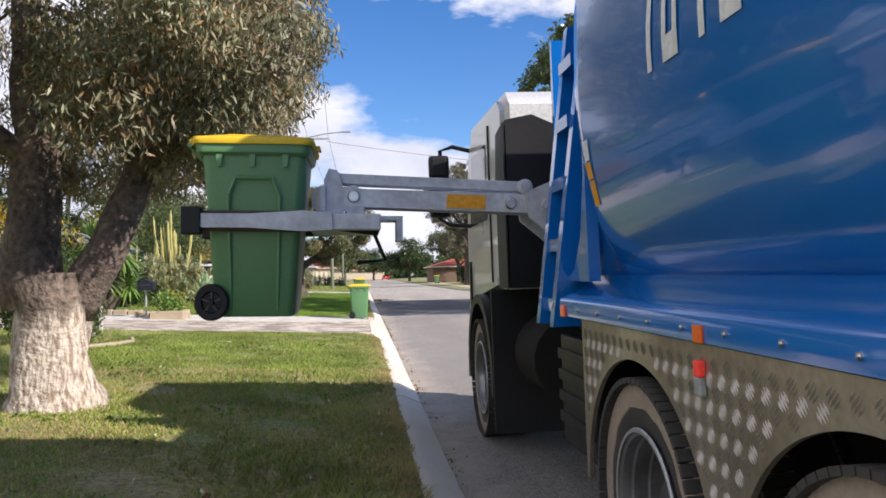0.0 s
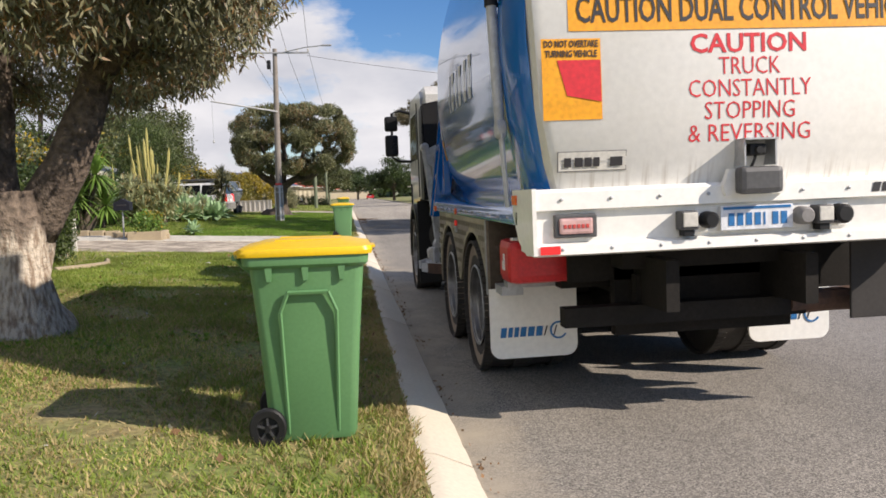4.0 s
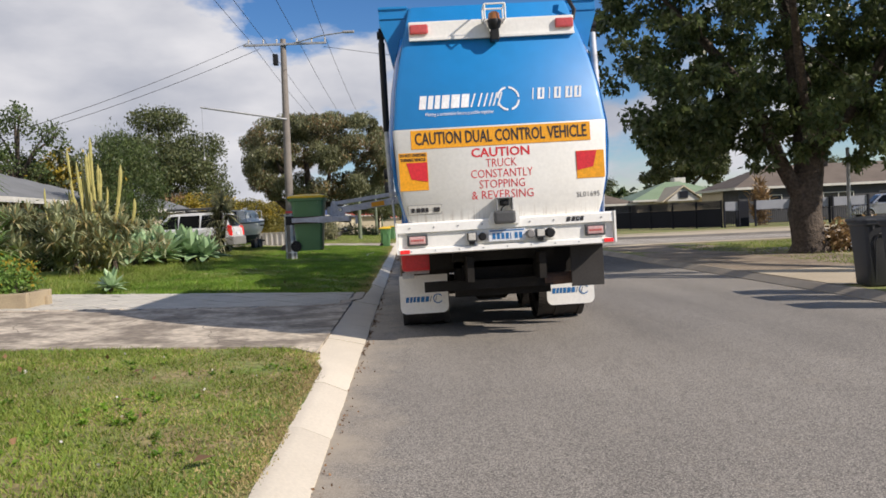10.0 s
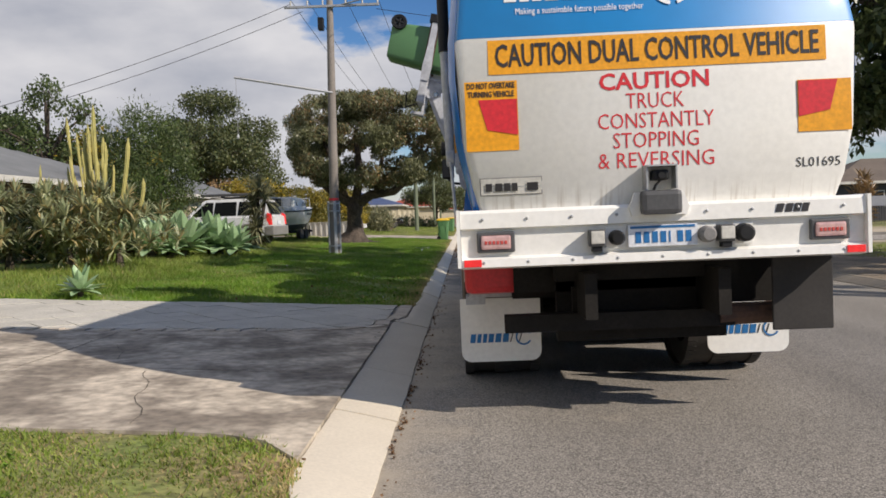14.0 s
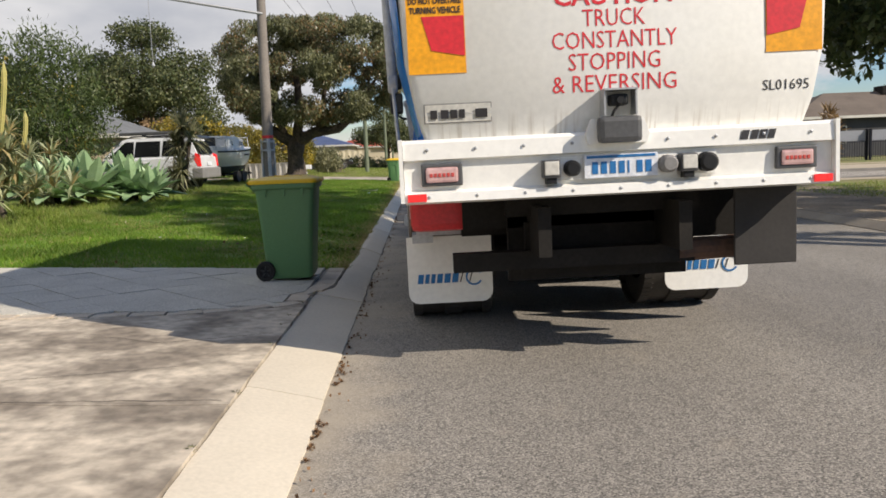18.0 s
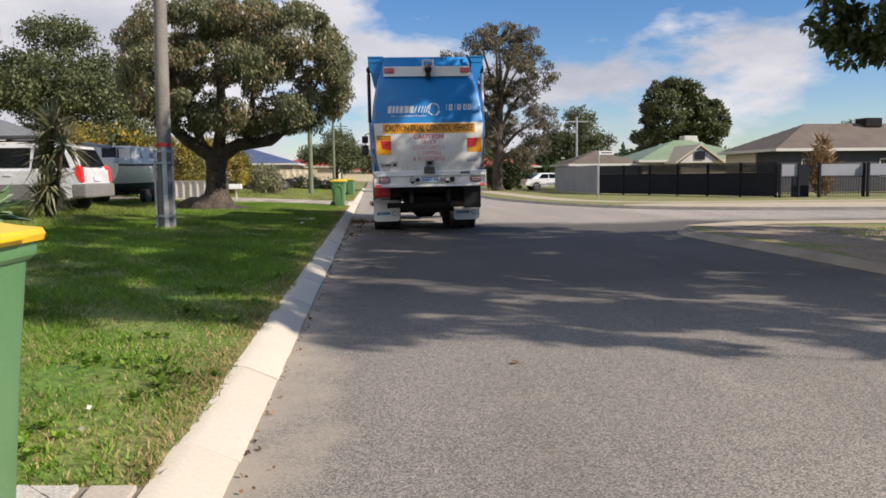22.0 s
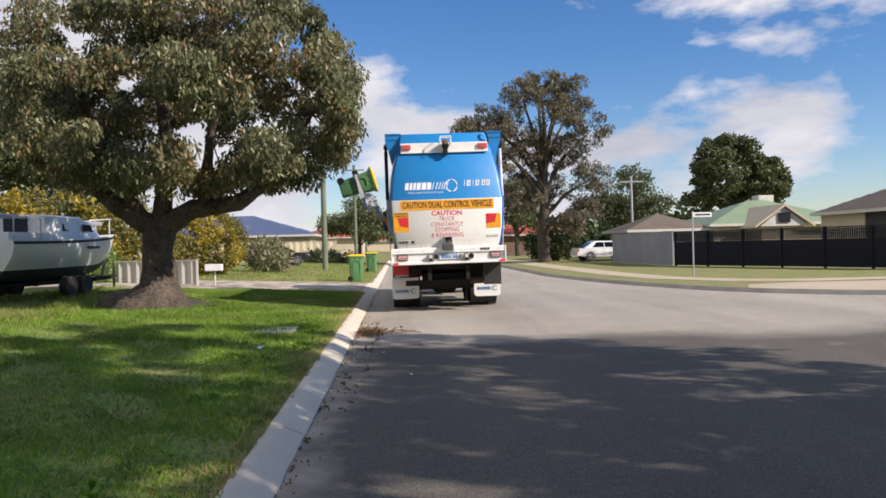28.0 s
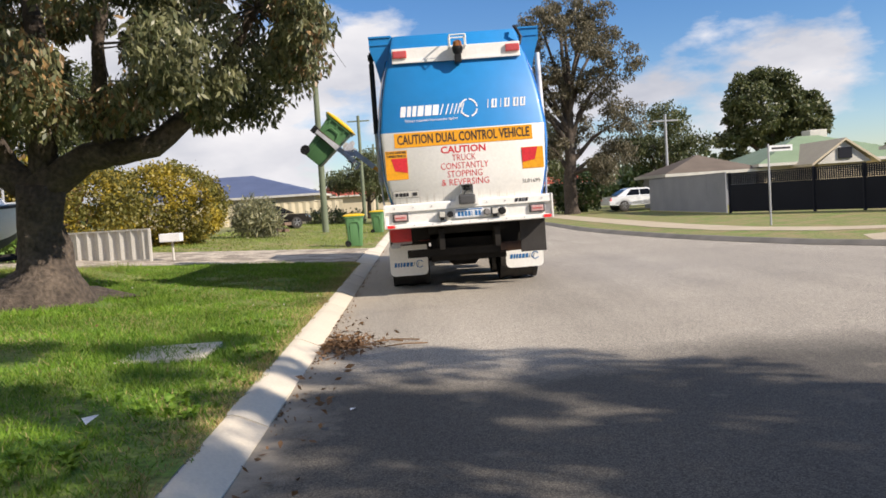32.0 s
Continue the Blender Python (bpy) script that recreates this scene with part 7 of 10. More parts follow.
gum("broad gum tree behind the west houses", -20.6, 79, 12.2, 5.2, 23, LEAF_M, 760, 0.0, 0.25, 0.5, 0.34)
gum("thin wattle tree over a roof", -17.5, 47, 7.6, 2.0, 24, LEAF_F, 70, 0.0, 0.4, 0.4, 0.22)
gum("spreading gum over the west gardens", -23, 52, 7.0, 3.8, 25, LEAF_D, 380, 0, 0.3, 0.5, 0.32)
gum("distant gum beside the street", 14.0, 118, 9.0, 3.8, 26, LEAF_M, 300, 0, 0.3, 0.55, 0.35)
gum("small tree behind the corner fence", 20.5, 96, 7.6, 3.2, 27, LEAF_M, 260, 0, 0.25, 0.5, 0.3)
gum("small tree behind the east roofs", 55.5, 108, 7.0, 2.8, 28, LEAF_M, 200, 0, 0.3, 0.5, 0.3)
gum("street tree further down the west verge", -3.2, 112, 6.4, 3.2, 29, LEAF_M, 300, 0, 0.25, 0.6, 0.3)
gum("dark distant tree beside the road", 8.5, 150, 8.0, 4.0, 30, LEAF_D, 240, 0, 0.2, 0.6, 0.45)
gum("distant tree at the end of the street", -6, 165, 7.0, 4.2, 31, LEAF_D, 240, 0, 0.2, 0.6, 0.45)
gum("distant tree beyond the red roof", 2.5, 205, 8.0, 5.2, 32, LEAF_D, 220, 0, 0.2, 0.6, 0.5)

# hedges and shrubs
bush("clipped yellow-green hedge beside the driveway", (-8.2, 66.5, 1.95), (2.1, 2.4, 1.5), LEAF_H, 21000, 0.13, 41, "hedge", 0.3, 0.1, LEAF_Y, 0, 0.85, 0.12)
bush("yellow-flowering hedge under the street tree", (-9.9, 62.0, 1.9), (2.0, 2.1, 1.5), LEAF_H, 15000, 0.13, 42, "hedge", 0.3, 0.1, LEAF_Y, 0, 0.85, 0.12)
bush("grey spiky bush beside a driveway", (-5.9, 71.5, 1.1), (1.0, 1.0, 0.85), LEAF_T, 2600, 0.32, 43, "shrub", 0.1, -0.3)
bush("low round shrub before the cream fence", (-5.2, 93, 0.75), (1.4, 1.0, 0.55), LEAF_M, 1500, 0.2, 44)
bush("low shrub on the far lawn", (-3.6, 95, 0.65), (1.0, 0.8, 0.45), LEAF_M, 900, 0.2, 45)
bush("tall feathery shrub behind the cactus", (-9.9, 39.0, 2.9), (1.6, 1.5, 2.4), LEAF_F, 16000, 0.16, 46, "shrub", 0.12, -0.5, None, 0, 0.4, 0.2)
bush("yellow-flowering wattle in the front garden", (-11.6, 26.4, 2.2), (1.9, 1.6, 1.75), LEAF_M, 13000, 0.14, 47, "shrub", 0.3, 0.1, LEAF_W, 0, 0.7, 0.15)
bush("yellow-green tree over the house roof", (-16.0, 48.5, 3.1), (3.2, 1.8, 2.6), LEAF_M, 9000, 0.24, 48, "shrub", 0.3, 0.1, LEAF_Y, 0, 0.6, 0.2)
bush("clipped dark conifer beside the white fence", (-6.3, 14.75, 1.0), (0.8, 0.8, 0.72), LEAF_F, 9000, 0.09, 49, "shrub", 0.2, -0.3, None, 0, 0.9, 0.07)
bush("dry grey-green shrub at the garden edge", (-10.8, 28.6, 1.6), (1.3, 1.2, 1.15), LEAF_T, 6000, 0.16, 50, "shrub", 0.14, -0.2, None, 0, 0.5, 0.18)
bush("dark shrub below the yucca", (-10.2, 24.8, 1.5), (1.4, 1.2, 1.05), LEAF_D, 6500, 0.16, 51)
bush("dark garden shrub before the house", (-10.6, 33.6, 1.4), (1.3, 0.9, 0.9), LEAF_D, 5000, 0.15, 52)
bush("shrub before the brick wall", (-9.8, 58.5, 1.0), (1.0, 0.8, 0.7), LEAF_L, 3000, 0.12, 53)
bush("dark shrub at the gum tree's foot", (12.6, 90.5, 1.4), (2.3, 1.2, 1.35), LEAF_D, 4200, 0.24, 54)
bush("low yellow-green potted shrub", (-6.05, 22.55, 0.82), (0.42, 0.42, 0.34), LEAF_Y, 1700, 0.075, 55, "shrub", 0.3, 0.0, LEAF_L, 0, 0.5, 0.06)
bush("shrubs along the far east verge", (22.5, 97, 1.5), (4.5, 1.5, 1.6), LEAF_M, 3400, 0.32, 56)
bush("orange-tinted cordyline before the east house", (24.7, 62.0, 1.5), (0.45, 0.45, 1.4), LEAF_B, 700, 0.6, 57, "shrub", 0.08, -0.5)
bush("low brown-leaved shrub at the shade tree's foot", (12.5, 29.7, 0.42), (0.85, 0.5, 0.36), LEAF_B, 1700, 0.12, 61)
bush("brown dry hedge over a fence", (-16.5, 70, 2.4), (3.8, 1.4, 1.95), LEAF_B, 7000, 0.24, 59)
bush("olive shrub behind the boat", (-12.5, 61, 2.2), (2.4, 1.6, 1.8), LEAF_Y, 8000, 0.18, 60, "shrub", 0.3, 0.1, LEAF_M)


def rosette(rng, centre, count, length, width, up0, up1, curl=0.5, thick=0.12):
    """Strap leaves round a point, each bent once: quads (count*2, 4, 3)."""
    out = []
    c = np.array(centre)
    for i in range(count):
        a = rng.uniform(0, 2 * math.pi)
        e = radians(rng.uniform(up0, up1))
        L = length * rng.uniform(0.75, 1.1)
        d = np.array([math.cos(a) * math.cos(e), math.sin(a) * math.cos(e), math.sin(e)])
        s = np.array([-math.sin(a), math.cos(a), 0]) * width / 2
        mid = c + d * L * 0.55
        tip = mid + (d + np.array([0, 0, -curl])) * L * 0.45
        out.append([c - s * 0.6, c + s * 0.6, mid + s, mid - s])
        out.append([mid - s, mid + s, tip + s * 0.08, tip - s * 0.08])
    return np.array(out)


def yucca(label, x, y, heads, seed, length=0.75, stem=0.07, width=0.055, leaf=LEAF_L):
    rng = np.random.default_rng(seed)
    t = thing("yucca", label, "plant")
    gz = verge_z(x)
    bm = limb_mesh([[(x, y, gz - 0.05, stem * 1.5), ((x + hx) / 2, (y + hy) / 2, gz + (hz - gz) * 0.5, stem), (hx, hy, hz, stem * 0.8)] for hx, hy, hz in heads], 8, seed=seed)
    part("stem", bm, BARK, t)
    for hx, hy, hz in heads:
        part("leaf_head", quads_mesh("leaf_head", rosette(rng, (hx, hy, hz), 130, length, width, -45, 85, 0.35), 4, leaf), leaf, t)
    return t


yucca("branching yucca with spiky green heads", -8.7, 25.6, [(-9.1, 25.7, 2.75), (-8.2, 25.4, 2.3), (-8.75, 25.2, 1.6), (-8.1, 25.9, 1.35), (-9.5, 25.3, 1.9), (-8.5, 25.9, 3.0), (-9.3, 25.0, 1.2), (-8.9, 25.9, 2.2)], 61, 0.95, 0.08, 0.075)
yucca("cabbage palm beside the parked car", -6.95, 41.0, [(-6.8, 41.0, 2.5), (-6.6, 41.1, 2.15), (-7.05, 41.2, 1.9), (-6.9, 40.9, 1.2), (-7.1, 41.0, 0.8)], 62, 0.85, 0.06, 0.05, LEAF_T)
yucca("cabbage palm in the front garden", -10.6, 41.8, [(-10.6, 41.8, 2.9), (-10.9, 41.7, 2.2)], 63, 0.8)


def agave(x, y, s, seed):
    rng = np.random.default_rng(seed)
    t = thing("agave", "broad-leaved pale green agave at the lawn edge", "plant", "agaves")
    gz = verge_z(x)
    bm = bmesh.new()
    tube(bm, [(x, y, gz - 0.05), (x, y, gz + 0.22 * s)], [0.09 * s, 0.06 * s], 8)
    part("stem", bm, BARK, t)
    for i in range(26):
        a = 2.4 * i
        e = radians(12 + 68 * (i / 26) ** 1.1 + rng.uniform(-6, 6))
        L, w = s * rng.uniform(0.48, 0.7), 0.2 * s
        d = Vector((math.cos(a) * math.cos(e), math.sin(a) * math.cos(e), math.sin(e)))
        sd = Vector((-math.sin(a), math.cos(a), 0))
        up = sd.cross(d) * -1
        c = Vector((x, y, gz + 0.18 * s))
        bm = bmesh.new()
        rows = []
        for u, k in ((0.0, 0.4), (0.2, 0.7), (0.45, 1.0), (0.7, 0.85), (0.88, 0.45), (1.0, 0.03)):
            p = c + d * L * u + Vector((0, 0, -0.22 * s * u * u * math.cos(e)))
            rows.append([p - sd * w / 2 * k, p - up * 0.025 * s * k, p + sd * w / 2 * k, p - up * 0.045 * s * k])
        ring_loft(bm, rows)
        part("leaf", bm, AGAVE, t, smooth=True)
    return t


for i, (x, y, s) in enumerate(((-8.9, 35.0, 1.7), (-8.2, 34.7, 1.6), (-7.5, 35.4, 1.8), (-6.8, 36.3, 1.7), (-8.1, 36.0, 2.0), (-7.2, 36.8, 1.9), (-6.3, 36.2, 1.4), (-8.6, 35.9, 1.7), (-7.8, 35.2, 1.5), (-6.6, 37.0, 1.5), (-5.3, 24.9, 0.7))):
    agave(x, y, s, 70 + i)


def make_cactus():
    t = thing("cactus", "tall clump of pale yellow-green column cacti", "plant")
    rng = random.Random(5)
    gz = verge_z(-8.5)
    stems = [(-8.0, 31.4, 4.25, 0.05, 0.05), (-8.75, 31.5, 4.0, -0.5, 0.05), (-9.4, 31.4, 2.9, -1.1, 0.045), (-7.3, 31.4, 3.45, 0.7, 0.05), (-6.95, 31.3, 2.5, 1.0, 0.042)]
    for k in range(24):
        a = rng.uniform(-0.5, 0.5)
        stems.append((-8.2 + a, 31.5 + rng.uniform(-0.3, 0.3), 4.0 - 1.9 * abs(a) - rng.uniform(0.0, 0.9), a * 1.2, rng.uniform(0.036, 0.05)))
    for x, y, top, lean, r in stems:
        bm = bmesh.new()
        rings = []
        n = 14
        for k in range(n + 1):
            u = k / n
            rr = r * (0.75 + 0.25 * math.sin(u * 2.6 + x)) * (1 if u < 0.93 else math.sqrt(max(0.02, 1 - ((u - 0.93) / 0.07) ** 2)))
            c = Vector((x - 0.55 * (x + 8.2) * (1 - u) ** 2 + 0.05 * math.sin(u * 4 + x * 3), y, gz + 0.1 + (top - gz - 0.1) * u))
            rings.append([c + Vector((math.cos(a), math.sin(a), 0)) * rr * (1.0 if j % 2 else 0.72) for j, a in enumerate(2 * math.pi * q / 14 for q in range(14))])
        ring_loft(bm, rings)
        part("column", bm, CACTUS, t)
    return t


make_cactus()
rng = np.random.default_rng(77)
for i, (x, y, n) in enumerate(((-8.2, 30.3, 11), (-9.5, 30.2, 11), (-10.3, 30.6, 9), (-7.5, 31.2, 7))):
    t = thing("aloe", "tangled grey-green aloe clump below the cactus", "plant", "aloes")
    gz = verge_z(x)
    bm = bmesh.new()
    tube(bm, [(x, y, gz - 0.05), (x, y, gz + 0.5)], [0.12, 0.05], 7)
    part("stem", bm, BARK, t)
    V = np.concatenate([rosette(rng, (x + rng.normal() * 0.6, y + rng.normal() * 0.35, gz + 0.2 + 1.5 * rng.uniform() ** 0.8), 36, 0.5, 0.05, -25, 85, 0.45) for _ in range(n * 4)])
    hi = rng.uniform(size=len(V) // 2).repeat(2) < 0.2
    tagged(part("leaves", quads_mesh("leaves", V[~hi], 4, LEAF_A), LEAF_A, t), kind="stuff")
    tagged(part("dry_leaves", quads_mesh("dry_leaves", V[hi], 4, STRAW), STRAW, t), kind="stuff")


# grass blades on the verges
def grow_grass(name, x0, x1, y0, y1, count, seed, hi=0.075, label="", green=BLADE, broad=1.0, fringe=0):
    """Blades in tufts with worn patches between them, straw-coloured and ragged along the kerb."""
    rng = np.random.default_rng(seed)
    x, y = rng.uniform(x0, x1, count), rng.uniform(y0, y1, count)
    if fringe:
        x[:fringe] = -0.29 + np.abs(rng.normal(size=fringe)) * -0.07
    tuft = rng.uniform(size=count) < 0.55
    g = 0.16 + 0.05 * np.sin(x * 1.7 + y * 0.9)
    cx, cy = np.round(x / g) * g + 0.07 * np.sin(y * 9 + x * 3), np.round(y / g) * g + 0.07 * np.sin(x * 11 - y * 2)
    x = np.where(tuft, cx + rng.normal(size=count) * 0.035, x)
    y = np.where(tuft, cy + rng.normal(size=count) * 0.035, y)
    bare = np.sin(x * 2.1 + 2.0 * np.sin(y * 1.3)) * np.sin(y * 1.9 + 1.7 * np.sin(x * 1.1)) + 0.5 * np.sin(x * 5.3 + y * 4.1)
    back = np.full(count, -0.285)
    for a, b, c, d in LAID:
        u = np.clip(np.minimum((y - a) / (b - a), (d - y) / (d - c)), 0, 1)
        back -= 0.15 * u * u * (3 - 2 * u)
    creep = 0.05 * np.maximum(0, np.sin(y * 3.7 + 2 * np.sin(y * 1.1))) * rng.uniform(size=count) + 0.012
    ok = ((x < back + creep) | (x > 7.5)) & (rng.uniform(size=count) > np.clip(1.2 * bare - 0.35, 0, 0.8))
    near = 17.95 - 0.5 * np.exp(-np.maximum(0, -x - 0.43) / 0.22)
    for i, (a, c) in enumerate(CROSSINGS):
        lo = near if i == 0 else a
        ok &= ~((y > lo + 0.05 * np.sin(x * 7) + 0.02) & (y < c - 0.04 * np.sin(x * 5) - 0.02) & (x < 0))
    x, y, tuft = x[ok], y[ok], tuft[ok]
    n = len(x)
    z = np.where(x < 0, 0.105 + 0.045 * np.minimum(np.maximum(0, -x - 0.28), 9), 0.1)
    patch = np.sin(x * 0.9 + 1.3 * np.sin(y * 0.37)) * np.sin(y * 0.55 + np.sin(x * 0.8)) + 0.4 * np.sin(x * 3.1 + y * 2.3)
    near_edge = np.exp(-np.abs(x - back[ok]) / 0.20)
    h = hi * rng.uniform(0.35, 1.1, n) * (1 + 0.35 * patch) * (1 - 0.35 * near_edge) * np.where(tuft, 1.3, 0.8)
    a = rng.uniform(0, 2 * np.pi, n)
    w = rng.uniform(0.004, 0.009, n) * broad
    P = np.stack([x, y, z - 0.004], 1)
    s = np.stack([np.cos(a) * w, np.sin(a) * w, 0 * w], 1)
    tip = P + np.stack([rng.normal(size=n) * h * 0.6, rng.normal(size=n) * h * 0.6, h], 1)
    V = np.stack([P - s, P + s, tip], 1)
    dry = rng.uniform(size=n) < np.clip(0.06 - 0.16 * patch + 0.8 * near_edge + np.where(y < 11, 0.34, 0.0) + np.where(tuft, -0.06, 0.1), 0.02, 0.85)
    g = thing(name, label, "grass", kind="stuff")
    part("green_blades", quads_mesh("green_blades", V[~dry], 3, green), green, g)["kind"] = "stuff"
    part("dry_blades", quads_mesh("dry_blades", V[dry], 3, STRAW), STRAW, g)["kind"] = "stuff"


grow_grass("grass", -5.5, -0.24, 1.0, 18.0, 330000, 81, 0.042, "short patchy green and straw lawn grass", BLADE, 1.0, 14000)
grow_grass("grass", -6.5, -0.24, 24.6, 56.0, 430000, 82, 0.055, "lush green verge grass", BLADE_L, 1.0, 20000)
grow_grass("grass", -9.0, -5.5, 7.0, 56.0, 70000, 83, 0.13, "longer grass at the garden edges")
grow_grass("grass", -9.0, -0.24, 61.2, 95.0, 45000, 84, 0.07, "pale lawn grass further down the verge", BLADE, 1.4)
grow_grass("grass", 9.9, 16.0, 14.0, 37.6, 32000, 85, 0.07, "thin grass on the east verge", BLADE, 1.4)

# ---- poles, signs, letterboxes ----
def make_pole():
    t = thing("power_pole", "weathered timber power pole with crossarm and street light", "pole")
    x, y, gz = -3.85, 39.25, 0.26
    bm = bmesh.new()
    tube(bm, [(x, y, gz - 0.1), (x + 0.05, y, 4.0), (x + 0.12, y, 8.56)], [0.165, 0.145, 0.105], 16)
    part("shaft", bm, WOODP, t, smooth=True)
    bm = bmesh.new()
    for a in (20, 110, 200, 290):
        m = Matrix.Translation((x, y, 0)) @ Matrix.Rotation(radians(a), 4, "Z")
        box(bm, 0.155, 0.205, -0.05, 0.05, gz - 0.05, 2.0, 0.01, m)
    part("steel_brace", bm, GALV, t, "galvanised steel reinforcement at the pole's foot")
    for z in (0.5, 1.65, 1.9):
        bm = bmesh.new()
        lathe(bm, [(z, 0.21), (z + 0.05, 0.21)], (x, y, 0), "z", 18)
        part("steel_band", bm, GALV, t)
    bm = bmesh.new()
    lathe(bm, [(2.02, 0.162), (2.10, 0.162)], (x + 0.02, y, 0), "z", 18)
    part("red_band", bm, RED, t)
    bm = bmesh.new()
    box(bm, x - 1.35, x + 1.75, y - 0.17, y - 0.09, 8.31, 8.385, 0.008)
    part("crossarm", bm, GALV, t, "grey steel crossarm")
    for dx in (-1.25, -0.7, -0.2, 0.55, 1.1, 1.6):
        bm = bmesh.new()
        lathe(bm, [(8.38, 0.015), (8.44, 0.03), (8.48, 0.022), (8.52, 0.035), (8.56, 0.015)], (x + 0.1 + dx, y - 0.1, 0), "z", 10)
        part("insulator", bm, PALEPAINT, t)
    bm = bmesh.new()
    tube(bm, [(x + 0.1, y - 0.05, 8.3), (x + 1.6, y - 0.4, 8.55), (x + 2.5, y - 0.6, 8.6)], 0.025, 8)
    part("lamp_bracket", bm, GALV, t, smooth=True)
    bm = bmesh.new()
    box(bm, x + 2.4, x + 2.85, y - 0.70, y - 0.54, 8.56, 8.64, 0.03)
    part("street_light", bm, GALV, t, "grey street light head")
    bm = bmesh.new()
    tube(bm, [(x + 0.12, y - 0.1, 5.55), (x - 2.85, y - 1.0, 6.0)], 0.04, 8)
    part("side_arm", bm, GALV, t, "long grey service arm", smooth=True)
    bm = bmesh.new()
    tube(bm, [(x - 2.8, y - 1.0, 5.98), (x - 2.8, y - 1.0, 4.2)], 0.008, 5)
    lathe(bm, [(4.05, 0.02), (4.1, 0.05), (4.2, 0.02)], (x - 2.8, y - 1.0, 0), "z", 8)
    part("pull_rope", bm, GALV, t)
    bm = bmesh.new()
    box(bm, x - 0.28, x - 0.1, y - 0.15, y + 0.1, 7.6, 8.0, 0.02)
    part("fuse_box", bm, BLACK_P, t)


make_pole()


def cable(a, b, sag, r=0.009):
    bm = bmesh.new()
    n = 14
    a, b = Vector(a), Vector(b)
    tube(bm, [a.lerp(b, k / n) + Vector((0, 0, -sag * 4 * (k / n) * (1 - k / n))) for k in range(n + 1)], r, 5)
    return tagged(part("power_line", bm, BLACK_P, None), "thin black overhead power line", "cable", "overhead lines")


for dx in (-1.25, -0.7, 0.55, 1.6):
    cable((-3.75 + dx, 39.15, 8.6), (-3.45 + dx, 76.3, 8.4), 0.5)
    cable((-3.75 + dx, 39.15, 8.6), (-2.0 + dx, -22.0, 8.9), 0.7)
cable((-5.0, 39.1, 8.45), (-14.0, 33.0, 3.9), 0.25)
cable((-4.6, 39.1, 8.2), (-16.0, 36.5, 4.2), 0.3)
cable((-2.2, 39.1, 8.2), (19.5, 44.0, 7.0), 0.4)


def plain_pole(x, y, h, r, label, m):
    t = thing("pole", label, "pole")
    bm = bmesh.new()
    tube(bm, [(x, y, 0.0), (x, y, h * 0.5), (x, y, h)], [r, r * 0.9, r * 0.75], 12)
    part("shaft", bm, m, t, smooth=True)
    bm = bmesh.new()
    box(bm, x - 0.9, x + 0.9, y - 0.06, y + 0.04, h - 0.5, h - 0.4)
    part("crossarm", bm, m, t)


POLE_GREEN = mat("mossy_pole_timber", (0.17, 0.20, 0.13), (0.12, 0.14, 0.09), 1.5, 0.9)
plain_pole(-3.45, 76.3, 8.9, 0.17, "greenish timber power pole on the verge", POLE_GREEN)
plain_pole(-3.0, 101.0, 8.8, 0.16, "distant timber power pole on the verge", POLE_GREEN)
plain_pole(-3.2, 128.0, 8.5, 0.15, "far timber power pole", POLE_GREEN)
plain_pole(19.4, 92.5, 6.6, 0.11, "grey pole behind the corner fence", GALV)


def make_sign():
    t = thing("street_sign", "street name sign on a thin galvanised post", "sign")
    bm = bmesh.new()
    tube(bm, [(12.0, 60.2, 0.05), (12.0, 60.2, 2.55)], 0.03, 10)
    part("post", bm, GALV, t, smooth=True)
    bm = bmesh.new()
    box(bm, 12.03, 12.75, 60.19, 60.21, 2.32, 2.50, 0.004)
    blade = part("blade", bm, WHITE_S, t)
    bm = bmesh.new()
    box(bm, 12.1, 12.68, 60.186, 60.189, 2.38, 2.44)
    part("blade_bar", bm, BLACK_S, blade)


make_sign()


def make_letterbox():
    t = thing("letterbox", "dark metal letterbox on a thin post", "letterbox")
    bm = bmesh.new()
    tube(bm, [(-6.85, 23.1, 0.3), (-6.85, 23.1, 1.2)], 0.025, 8)
    part("post", bm, GALV, t, smooth=True)
    bm = bmesh.new()
    prism(bm, [(-7.05, 1.2), (-6.62, 1.2), (-6.62, 1.42), (-6.835, 1.53), (-7.05, 1.42)], "y", 22.95, 23.3)
    b = part("box", bm, FENCE_D, t)
    bm = bmesh.new()
    box(bm, -6.97, -6.7, 22.94, 22.949, 1.33, 1.37)
    part("slot", bm, BLACK_S, b)
    t = thing("letterbox", "small white letterbox on a short post", "letterbox")
    bm = bmesh.new()
    tube(bm, [(-5.35, 57.4, 0.25), (-5.35, 57.4, 0.85)], 0.03, 8)
    part("post", bm, PALEPAINT, t)
    bm = bmesh.new()
    box(bm, -5.65, -5.1, 57.25, 57.55, 0.85, 1.07, 0.02)
    part("box", bm, WHITE_S, t)


make_letterbox()


